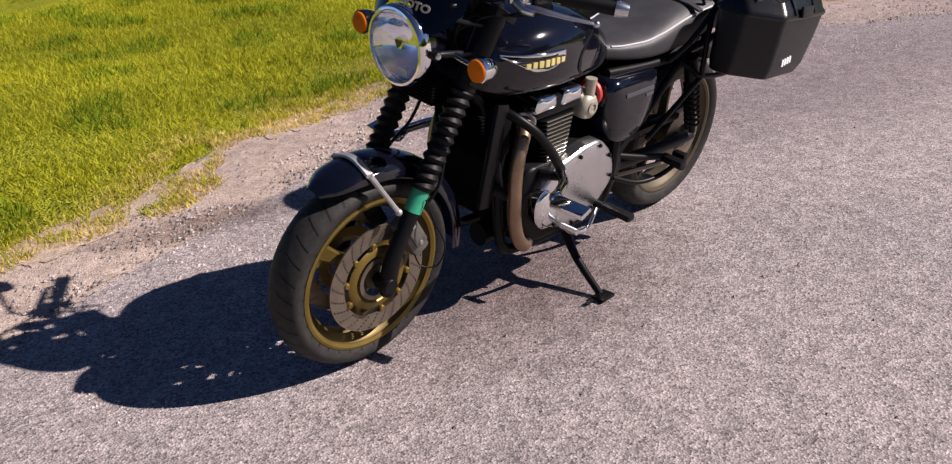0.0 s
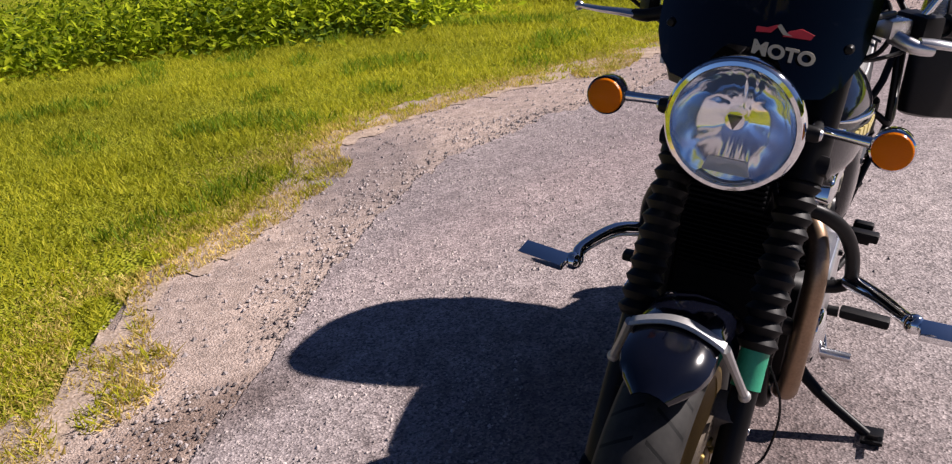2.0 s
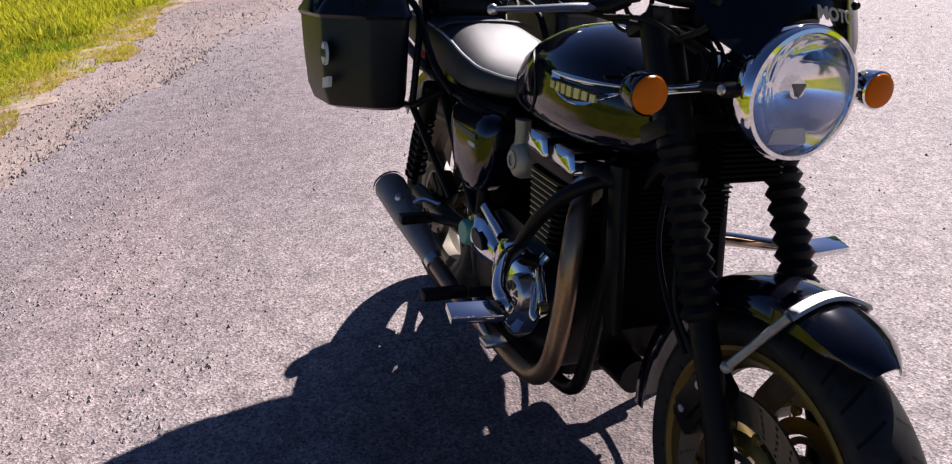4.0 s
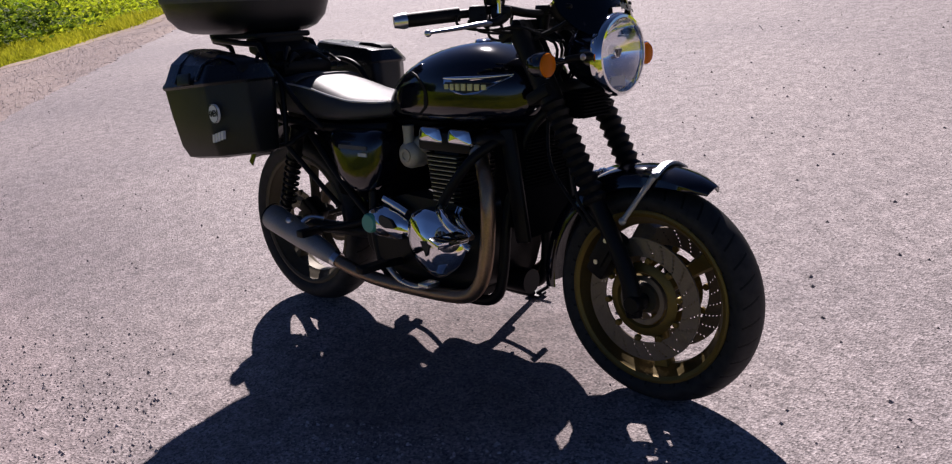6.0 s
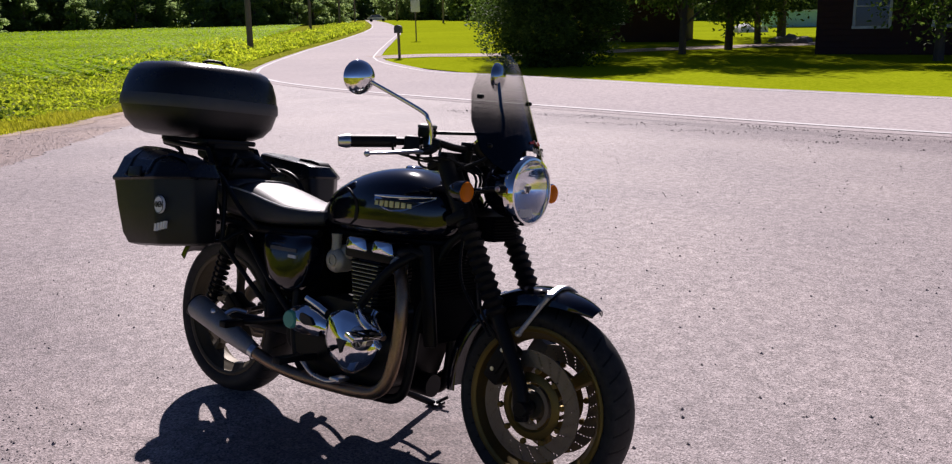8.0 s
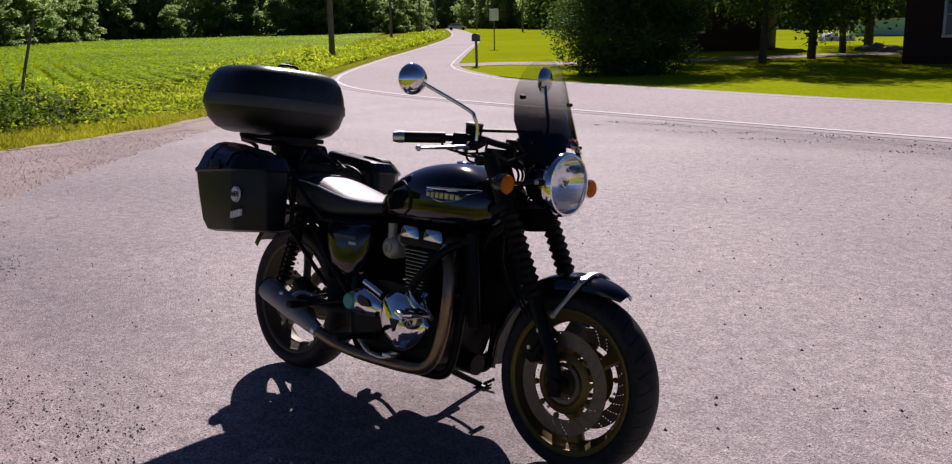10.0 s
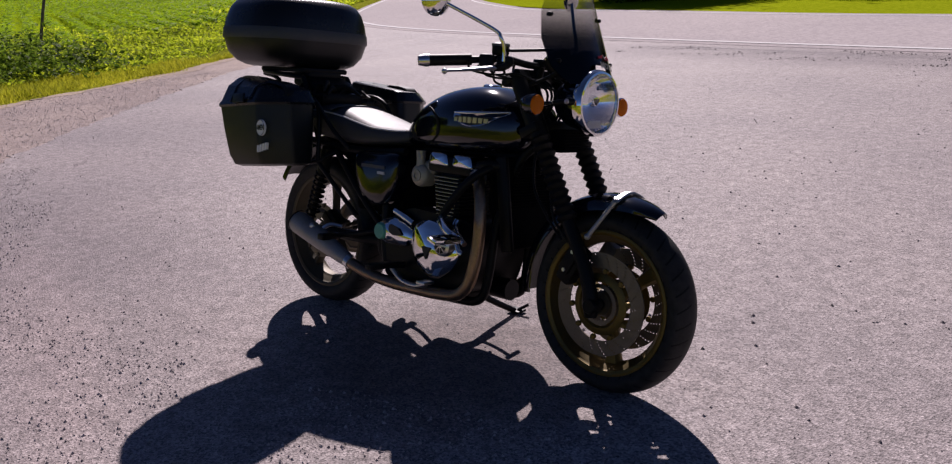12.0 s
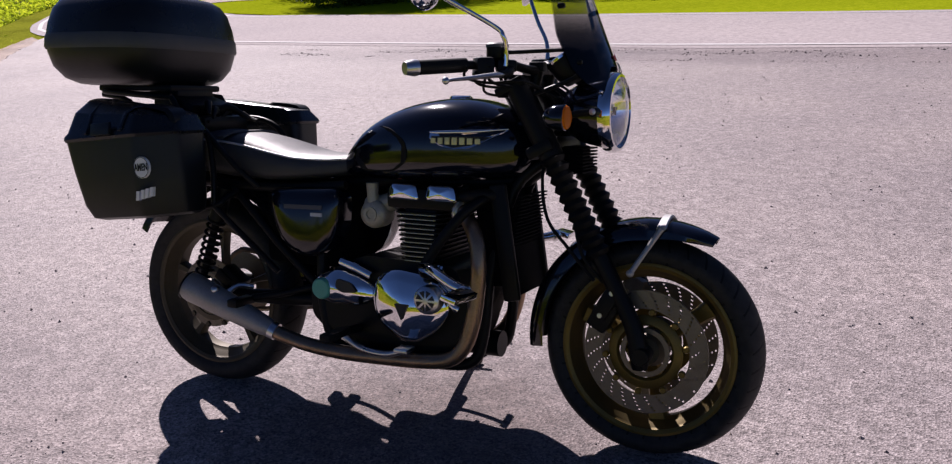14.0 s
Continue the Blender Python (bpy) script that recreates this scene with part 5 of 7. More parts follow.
SEAT = [(-0.27, 0.705, 0.764, 0.075, 0.55), (-0.24, 0.692, 0.788, 0.105, 0.55), (-0.15, 0.682, 0.796, 0.118, 0.55), (0.0, 0.668, 0.796, 0.124, 0.55), (0.09, 0.660, 0.792, 0.128, 0.5), (0.165, 0.656, 0.782, 0.132, 0.5), (0.25, 0.656, 0.762, 0.135, 0.5), (0.335, 0.662, 0.742, 0.128, 0.5), (0.43, 0.672, 0.736, 0.104, 0.5), (0.49, 0.682, 0.738, 0.078, 0.5)]
seat = hull("seat", SEAT, LEATHER, "black vinyl dual seat with pale piping", power=3.6)


def seat_trim(s):
    st = np.array(SEAT)
    b = B()
    pts = []
    for k in range(24):
        x = -0.22 + 0.69 * k / 23
        z1, w, z0 = (float(np.interp(x, st[:, 0], st[:, q])) for q in (2, 3, 1))
        pts.append((x, (w * 0.90 + 0.002) * s, z0 + (z1 - z0) * 0.80))
    tube(b, pts, 0.0032, 8, 2)
    part("piping", b, PIPING, seat, "pale piping along the seat edge")


both(seat_trim)
for k in range(6):
    st = np.array(SEAT)
    x = -0.20 + 0.045 * k
    z1, w = float(np.interp(x, st[:, 0], st[:, 2])), float(np.interp(x, st[:, 0], st[:, 3]))
    bm = B()
    tube(bm, [(x, y * w, z1 + 0.001 - 0.020 * abs(y / 0.8) ** 3) for y in (-0.8, -0.5, 0, 0.5, 0.8)], 0.004, 8, 3)
    part("seam", bm, LEATHER, seat)
bm = B()
rings = []
for y in (-0.14, -0.1, -0.05, 0, 0.05, 0.1, 0.14):
    z = 0.793 - 0.3 * max(0, abs(y) - 0.09)
    rings.append([Vector((0.085 + dx, y * 0.95, z + dz)) for dx, dz in ((-0.014, 0), (-0.012, 0.004), (0.012, 0.004), (0.014, 0), (0.012, -0.003), (-0.012, -0.003))])
loft(bm, rings)
part("seat_strap", bm, LEATHER, seat)


def side_panel(s):
    out = rounded([(0.262, 0.645), (0.508, 0.652), (0.502, 0.53), (0.462, 0.462), (0.385, 0.444), (0.31, 0.478), (0.272, 0.56)], 0.05, 6)
    if s > 0:
        out = [(0.415 + (p[0] - 0.385) * 1.08, 0.652 + (p[1] - 0.652) * 1.13) for p in out]
    bm = B()
    c = sum((Vector(p) for p in out), Vector((0, 0))) / len(out)
    lay = [(1.0, 0.080), (1.0, 0.118), (0.985, 0.132), (0.94, 0.146), (0.84, 0.156), (0.66, 0.1625), (0.4, 0.1655), (0.12, 0.1665)]
    loft(bm, [[Vector((c.x + (p[0] - c.x) * k, y * s, c.y + (p[1] - c.y) * k)) for p in out] for k, y in lay])
    sp = part("side_panel", bm, GLOSS, bike, "rounded gloss black side panel")
    bm = B()
    slab(bm, [(0.335, 0.588), (0.462, 0.590), (0.462, 0.602), (0.335, 0.600)] if s < 0 else [(0.335, 0.588), (0.475, 0.590), (0.475, 0.602), (0.335, 0.600)], 0.160 * s, 0.1665 * s)
    part("name_mark", bm, BLUEGREY, sp)
    bm = B()
    slab(bm, [(0.335, 0.571), (0.372, 0.571), (0.372, 0.581), (0.335, 0.581)] if s > 0 else [(0.425, 0.571), (0.462, 0.571), (0.462, 0.581), (0.425, 0.581)], 0.160 * s, 0.1672 * s)
    part("name_mark", bm, BAND if s > 0 else PIPING, sp)


both(side_panel)

bm = B()
box(bm, (0.34, 0, 0.535), (0.27, 0.17, 0.25), 0.03)
part("battery_box", bm, DULL, bike, "dull black battery box between the side panels")

# ---- engine ----
bm = B()
slab(bm, rounded([(0.44, 0.27), (0.47, 0.42), (0.58, 0.47), (0.86, 0.46), (0.90, 0.36), (0.86, 0.23), (0.80, 0.195), (0.58, 0.195)], 0.03, 4), -0.135, 0.135, 0.012)
engine = part("engine", bm, SATIN, bike, "black parallel-twin engine with chrome covers")
CYL = 0.745
for k in range(11):
    z = 0.468 + k * 0.0125
    w = 0.056 + 0.018 * k / 10
    bm = B()
    slab(bm, rounded([(CYL - w, -0.132), (CYL + w, -0.132), (CYL + w, 0.132), (CYL - w, 0.132)], 0.022, 4), 0, 0.0036)
    bmesh.ops.transform(bm, matrix=Matrix.Translation((0, 0, z)) @ Matrix.Rotation(radians(90), 4, "X"), verts=bm.verts)
    part("cooling_fin", bm, SATIN, engine, "black cylinder fin with bright machined edge")
    for sd in (1, -1):
        bm = B()
        box(bm, (CYL, 0.1335 * sd, z - 0.0019), (2 * w - 0.034, 0.0026, 0.0024))
        part("fin_edge", bm, FIN_EDGE, engine)
bm = B()
box(bm, (CYL, 0, 0.535), (0.10, 0.235, 0.15), 0.012)
part("cylinder_block", bm, SATIN, engine)
bm = B()
box(bm, (CYL + 0.004, 0, 0.632), (0.205, 0.262, 0.058), 0.016)
part("cylinder_head", bm, SATIN, engine)
for s in (1, -1):
    for x in (CYL - 0.042, CYL + 0.070):
        bm = B()
        slab(bm, rounded([(x - 0.048, 0.630), (x - 0.040, 0.672), (x + 0.034, 0.672), (x + 0.048, 0.628)], 0.012, 4), 0.04 * s, 0.139 * s, 0.007, 0.004)
        part("cam_cover", bm, CHROME, engine, "chrome cam cover")
# throttle bodies
for s in (1, -1):
    bm = B()
    c = (0.602, 0.085 * s, 0.584)
    lathe(bm, [(0.0, 0.052 * s), (0.024, 0.051 * s), (0.036, 0.044 * s), (0.040, 0.034 * s), (0.040, -0.01 * s), (0.028, -0.03 * s)], c, "y", 24)
    tube(bm, [(0.655, 0.09 * s, 0.62), (0.615, 0.09 * s, 0.61), (0.57, 0.09 * s, 0.60)], 0.026, 16, 2)
    tube(bm, [(0.598, 0.115 * s, 0.61), (0.596, 0.115 * s, 0.642), (0.595, 0.115 * s, 0.668)], [0.017, 0.0155, 0.0175], 14, 1)
    lathe(bm, [(0.012, 0.055 * s), (0.012, 0.05 * s), (0.02, 0.05 * s), (0.02, 0.055 * s)], c, "y", 20, True)
    tb = part("throttle_body", bm, GREYCAST, engine, "grey cast throttle body")
    if s > 0:
        bm = B()
        lathe(bm, [(0.030, -0.007), (0.040, -0.006), (0.042, 0.0), (0.040, 0.006), (0.030, 0.007)], (0.568, 0.098, 0.612), "x", 28, True)
        part("red_ring", bm, REDPLASTIC, tb, "red rubber intake ring")

# Left: the large polished outer cover.
BACK = -0.022
out = rounded([(0.505, 0.335), (0.535, 0.43), (0.60, 0.488), (0.655, 0.49), (0.80, 0.455), (0.862, 0.40), (0.866, 0.33), (0.815, 0.262), (0.70, 0.225), (0.60, 0.245)], 0.05, 5)
bm = B()
slab(bm, out, 0.125, 0.172, 0.010, 0.005)
bmesh.ops.translate(bm, vec=(BACK, 0, 0), verts=bm.verts)
lc = part("primary_cover", bm, ALLOY, engine, "large polished alloy side cover")
bm = B()
slab(bm, rounded([(0.77, 0.285), (0.80, 0.36), (0.84, 0.41), (0.885, 0.38), (0.885, 0.31), (0.84, 0.262)], 0.03, 4), 0.12, 0.182, 0.010, 0.006)
bmesh.ops.translate(bm, vec=(BACK, 0, 0), verts=bm.verts)
part("generator_cover", bm, CHROME, engine, "rounded chrome generator cover")
for x, z in ((0.535, 0.35), (0.555, 0.425), (0.61, 0.472), (0.70, 0.462), (0.79, 0.44), (0.61, 0.262), (0.70, 0.242), (0.79, 0.268)):
    bm = B()
    lathe(bm, [(0.0, 0.179), (0.005, 0.179), (0.0065, 0.176), (0.0065, 0.168), (0.0, 0.168)], (x + BACK, 0, z), "y", 10)
    part("bolt", bm, SATIN, lc)
# Right: clutch cover and sprocket-side cover.
bm = B()
slab(bm, rounded([(0.628, 0.345), (0.642, 0.425), (0.70, 0.448), (0.80, 0.436), (0.852, 0.395), (0.862, 0.345), (0.83, 0.295), (0.765, 0.252), (0.72, 0.252), (0.655, 0.295)], 0.04, 5), -0.125, -0.188, 0.016, 0.014)
cc = part("clutch_cover", bm, CHROME, engine, "polished chrome clutch cover")
bm = B()
lathe(bm, [(0.0, -0.214), (0.028, -0.213), (0.036, -0.207), (0.039, -0.195), (0.039, -0.18)], (0.812, 0, 0.380), "y", 40)
part("round_boss", bm, ALLOY, cc, "round brushed cover boss")
for k in range(8):
    bm = B()
    a = radians(45 * k + 22.5)
    slab(bm, [(0.812 + r * math.cos(a + d), 0.380 + r * math.sin(a + d)) for r, d in ((0.008, 0.0), (0.027, -0.26), (0.027, 0.26))], -0.213, -0.2155)
    part("boss_mark", bm, BLACKINK, cc)
bm = B()
slab(bm, rounded([(0.715, 0.362), (0.757, 0.362), (0.736, 0.318)], 0.004, 3), -0.198, -0.206)
part("badge", bm, BLACKINK, cc, "black three-cornered badge")
bm = B()
slab(bm, rounded([(0.420, 0.372), (0.438, 0.408), (0.488, 0.426), (0.56, 0.420), (0.622, 0.392), (0.630, 0.356), (0.575, 0.328), (0.475, 0.328), (0.435, 0.342)], 0.03, 5), -0.12, -0.165, 0.014, 0.012)
sc = part("sprocket_cover", bm, CHROME, engine, "chrome outer cover with a slot")
bm = B()
slab(bm, rounded([(0.512, 0.380), (0.518, 0.407), (0.562, 0.398), (0.583, 0.372), (0.536, 0.368)], 0.01, 4), -0.174, -0.1795)
part("slot", bm, BLACKINK, sc)
bm = B()
lathe(bm, [(0.0, -0.1815), (0.026, -0.180), (0.030, -0.174), (0.030, -0.165)], (0.463, 0, 0.372), "y", 28)
part("sticker", bm, TEAL, sc, "round green sticker")
bm = B()
tube(bm, [(0.515, -0.150, 0.450), (0.56, -0.152, 0.438), (0.612, -0.150, 0.418)], 0.012, 12, 3)
part("breather_pipe", bm, CHROME, engine)
bm = B()
tube(bm, [(0.825, -0.15, 0.46), (0.83, -0.165, 0.435), (0.90, -0.19, 0.395)], [0.012, 0.012, 0.010], 12, 3)
tube(bm, [(0.828, -0.165, 0.415), (0.885, -0.20, 0.375), (0.90, -0.20, 0.365)], 0.010, 12, 3)
part("peg_mount", bm, CHROME, bike, "chrome highway peg mount")
bm = B()
box(bm, (0.71, 0, 0.20), (0.22, 0.17, 0.05), 0.02)
lathe(bm, [(0.0, -0.05), (0.032, -0.05), (0.036, -0.045), (0.036, 0.045), (0.0, 0.045)], (0.885, 0.02, 0.225), "x", 24)
part("sump", bm, SATIN, engine, "black sump and oil filter")


# ---- exhaust ----
bm = B()
R_HEAD = [(0.835, -0.085, 0.605), (0.87, -0.11, 0.60), (0.905, -0.14, 0.575), (0.932, -0.16, 0.535), (0.942, -0.168, 0.48), (0.940, -0.168, 0.42), (0.928, -0.168, 0.33), (0.905, -0.168, 0.262), (0.86, -0.170, 0.220), (0.78, -0.172, 0.206), (0.66, -0.166, 0.198), (0.52, -0.168, 0.196), (0.40, -0.174, 0.208), (0.30, -0.184, 0.235)]
tube(bm, R_HEAD, 0.0205, 20, 4)
ex = part("exhaust_pipe", bm, PIPE, bike, "heat-browned right exhaust pipe")
bm = B()
lathe(bm, [(0.0208, -0.009), (0.029, -0.007), (0.031, 0.0), (0.029, 0.007), (0.0208, 0.009)], (0, 0, 0), "x", 24, True)
bmesh.ops.transform(bm, matrix=Matrix.Translation((0.862, -0.105, 0.602)) @ Matrix.Rotation(radians(-30), 4, "Z"), verts=bm.verts)
part("collar", bm, ALLOY, ex, "bright exhaust collar")
bm = B()
L_HEAD = [(0.835, 0.085, 0.605), (0.87, 0.11, 0.60), (0.898, 0.132, 0.575), (0.924, 0.145, 0.535), (0.934, 0.149, 0.48), (0.932, 0.149, 0.42), (0.921, 0.148, 0.33), (0.898, 0.147, 0.262), (0.860, 0.14, 0.218), (0.80, 0.10, 0.198), (0.70, 0.0, 0.185), (0.60, -0.11, 0.188), (0.54, -0.165, 0.194)]
tube(bm, L_HEAD, 0.0205, 20, 4)
exl = part("exhaust_pipe", bm, PIPE, bike, "heat-browned left exhaust pipe crossing under the engine")
bm = B()
lathe(bm, [(0.0208, -0.009), (0.029, -0.007), (0.031, 0.0), (0.029, 0.007), (0.0208, 0.009)], (0, 0, 0), "x", 24, True)
bmesh.ops.transform(bm, matrix=Matrix.Translation((0.862, 0.105, 0.602)) @ Matrix.Rotation(radians(30), 4, "Z"), verts=bm.verts)
part("collar", bm, ALLOY, exl, "bright exhaust collar")
bm = B()
tube(bm, [(0.845, 0.132, 0.210), (0.80, 0.10, 0.198)], 0.0225, 18, 1)
part("clamp", bm, ALLOY, exl, "pale pipe clamp")
bm = B()
MA, MB = Vector((0.305, -0.183, 0.235)), Vector((0.028, -0.224, 0.350))
prof = [(0.0, 0.0215), (0.04, 0.026), (0.12, 0.029), (0.3, 0.0335), (0.55, 0.0385), (0.93, 0.0430), (0.97, 0.0415), (1.0, 0.038)]
tube(bm, [tuple(MA.lerp(MB, q)) for q, _ in prof], [r_ for _, r_ in prof], 28, 1, False)
tube(bm, [tuple(MA.lerp(MB, 1.0)), tuple(MA.lerp(MB, 0.93))], [0.036, 0.018], 28, 1)
mu = part("silencer", bm, MUFFLER, bike, "tapered matt grey silencer")
bm = B()
tube(bm, [tuple(MA.lerp(MB, 0.985)), tuple(MA.lerp(MB, 1.005))], 0.0435, 28, 1, False)
part("band", bm, SATIN, mu)
bm = B()
tube(bm, [tuple(MA.lerp(MB, -0.03)), tuple(MA.lerp(MB, 0.035))], 0.0255, 24, 1)
part("clamp", bm, ALLOY, mu, "dull clamp where the silencer joins the pipe")
bm = B()
tube(bm, [(0.15, -0.19, 0.335), (0.17, -0.17, 0.352), (0.20, -0.14, 0.345)], 0.008, 8, 3)
bmesh.ops.create_icosphere(bm, subdivisions=2, radius=0.013, matrix=Matrix.Translation((0.13, -0.225, 0.345)))
part("hanger", bm, ALLOY, mu)

# ---- radiator, frame, swing arm ----
bm = B()
box(bm, (0.984, 0, 0.53), (0.032, 0.20, 0.29), 0.006, Matrix.Rotation(radians(-9), 4, "Y"))
rad = part("radiator", bm, DULL, bike, "black radiator with fine fins")
for k in range(26):
    bm = B()
    box(bm, (1.0015 + 0.158 * (0.12 - k * 0.0096), 0, 0.53 + 0.12 - k * 0.0096), (0.012, 0.185, 0.003))
    part("fin", bm, DULL, rad)
for s in (1, -1):
    bm = B()
    box(bm, (0.988, 0.106 * s, 0.53), (0.046, 0.018, 0.305), 0.008, Matrix.Rotation(radians(-9), 4, "Y"))
    part("side_tank", bm, SATIN, rad)
bm = B()
box(bm, (0.938, 0, 0.53), (0.065, 0.185, 0.25), 0.02, Matrix.Rotation(radians(-9), 4, "Y"))
lathe(bm, [(0.0, -0.03), (0.075, -0.03), (0.085, -0.02), (0.085, 0.02), (0.0, 0.02)], (0.915, 0, 0.535), "x", 28)
part("fan_housing", bm, DULL, rad, "black fan housing behind the radiator")
for s in (1, -1):
    bm = B()
    tube(bm, [(0.965, 0.095 * s, 0.65 if s < 0 else 0.42), (0.93, 0.118 * s, 0.652 if s < 0 else 0.40), (0.90, 0.118 * s, 0.648 if s < 0 else 0.385), (0.85, 0.09 * s, 0.64 if s < 0 else 0.375)], 0.0165, 14, 4)
    part("coolant_hose", bm, RUBBER, rad, "black rubber coolant hose")
bm = B()
tube(bm, [(1.06, 0, 0.78), (1.0, 0, 0.69), (0.80, 0, 0.675), (0.55, 0, 0.665), (0.40, 0, 0.645)], 0.024, 14, 4)
for s in (1, -1):
    tube(bm, [(1.06, 0.02 * s, 0.74), (0.985, 0.05 * s, 0.66), (0.94, 0.085 * s, 0.45), (0.925, 0.095 * s, 0.28), (0.90, 0.10 * s, 0.205), (0.82, 0.105 * s, 0.185), (0.60, 0.11 * s, 0.185), (0.48, 0.12 * s, 0.205), (0.44, 0.125 * s, 0.30), (0.43, 0.12 * s, 0.45), (0.42, 0.10 * s, 0.62)], 0.0155, 12, 4)
    tube(bm, [(0.50, 0.10 * s, 0.655), (0.25, 0.115 * s, 0.640), (0.0, 0.115 * s, 0.650), (-0.25, 0.10 * s, 0.680)], 0.0135, 12, 4)
    tube(bm, [(0.42, 0.115 * s, 0.36), (0.28, 0.12 * s, 0.48), (0.12, 0.12 * s, 0.635)], 0.0125, 12, 4)
part("frame", bm, SATIN, bike, "black tubular frame")
for s in (1, -1):
    bm = B()
    tube(bm, [(0.44, 0.10 * s, 0.325), (0.30, 0.112 * s, 0.318), (0.10, 0.115 * s, 0.308), (0.0, 0.115 * s, 0.306), (-0.04, 0.115 * s, 0.306)], [0.024, 0.022, 0.020, 0.020, 0.018], 14, 3)
    part("swing_arm", bm, SATIN, bike)
    bm = B()
    top, foot = Vector((0.105, 0.142 * s, 0.635)), Vector((0.012, 0.148 * s, 0.345))
    tube(bm, [top, top.lerp(foot, 0.34)], 0.024, 16, 1)
    tube(bm, [top.lerp(foot, 0.3), foot], 0.012, 12, 1)
    sh = part("rear_shock", bm, SATIN, bike, "black rear shock absorber")
    bm = B()
    helix = []
    side = (foot - top).normalized()
    u = side.cross(Vector((0, 1, 0))).normalized()
    for k in range(9 * 12 + 1):
        a = 2 * math.pi * k / 12
        q = 0.30 + 0.62 * k / 108
        helix.append(top.lerp(foot, q) + 0.024 * (math.cos(a) * u + math.sin(a) * Vector((0, 1, 0))))
    tube(bm, helix, 0.0048, 6, 1)
    part("spring", bm, SATIN, sh)
    # passenger and rider pegs
    bm = B()
    tube(bm, [(0.40, 0.12 * s, 0.36), (0.30, 0.15 * s, 0.335), (0.215, 0.165 * s, 0.318)], 0.011, 10, 3)
    box(bm, (0.207, 0.205 * s, 0.315), (0.034, 0.085, 0.024), 0.006)
    part("passenger_peg", bm, SATIN, bike, "black rubber passenger footpeg")
    bm = B()
    tube(bm, [(0.565, 0.145 * s, 0.265), (0.563, 0.20 * s, 0.268)], 0.012, 10, 1)
    box(bm, (0.563, 0.255 * s, 0.272), (0.034, 0.105, 0.022), 0.007)
    part("footpeg", bm, RUBBER, bike, "rubber rider footpeg")
    bm = B()
    slab(bm, rounded([(0.395, 0.37), (0.50, 0.375), (0.565, 0.275), (0.53, 0.235), (0.47, 0.225), (0.40, 0.285)], 0.018, 4), 0.116 * s, 0.130 * s, 0.003)
    part("footpeg_bracket", bm, SATIN, bike, "black footpeg bracket plate")
# gear and brake pedals
bm = B()
tube(bm, [(0.55, 0.165, 0.245), (0.62, 0.19, 0.205), (0.70, 0.195, 0.225), (0.745, 0.20, 0.262)], 0.0075, 10, 4)
tube(bm, [(0.745, 0.185, 0.262), (0.745, 0.245, 0.265)], 0.010, 10, 1)
part("gear_pedal", bm, ALLOY, bike, "bent alloy gear lever")
bm = B()
tube(bm, [(0.52, -0.16, 0.245), (0.60, -0.185, 0.222), (0.68, -0.195, 0.218), (0.74, -0.20, 0.235)], 0.009, 10, 4)
box(bm, (0.752, -0.215, 0.245), (0.04, 0.05, 0.012), 0.004)
part("brake_pedal", bm, ALLOY, bike, "alloy brake pedal")
# heel-rest pad on a black arm
bm = B()
tube(bm, [(0.44, 0.135, 0.30), (0.34, 0.165, 0.262), (0.24, 0.185, 0.262), (0.17, 0.20, 0.292)], 0.0085, 10, 4)
box(bm, (0.165, 0.205, 0.305), (0.028, 0.05, 0.06), 0.008)
part("stand_arm", bm, SATIN, bike)

# chain on the left
bm = B()
pts = [(0.49, 0.088, 0.365), (0.25, 0.088, 0.385), (0.0, 0.088, 0.405)] + [(0.10 * math.cos(a), 0.088, 0.308 + 0.10 * math.sin(a)) for a in (radians(q) for q in (110, 140, 180, 220, 250))] + [(0.0, 0.088, 0.21), (0.25, 0.088, 0.245), (0.49, 0.088, 0.285)]
tube(bm, pts, 0.009, 6, 3)
part("chain", bm, STEEL, bike, "grimy drive chain")
bm = B()
lathe(bm, [(0.05, 0.082), (0.105, 0.084), (0.105, 0.090), (0.05, 0.092)], tuple(REAR), "y", 48, True)
part("sprocket", bm, STEEL, bike)
bm = B()
box(bm, (0.24, 0.10, 0.405), (0.36, 0.035, 0.022), 0.008)
part("chain_guard", bm, SATIN, bike)

# rear mudguard and tail
mudguard("rear_mudguard", Vector((0.0, 0, 0.318)), 0.345, -6, 152, 0.078)
bm = B()
lathe(bm, [(0.0, -0.03), (0.03, -0.028), (0.042, -0.01), (0.042, 0.01), (0.0, 0.01)], (-0.345, 0, 0.62), "x", 28)
part("tail_lamp", bm, REDPLASTIC, bike, "round red tail lamp")


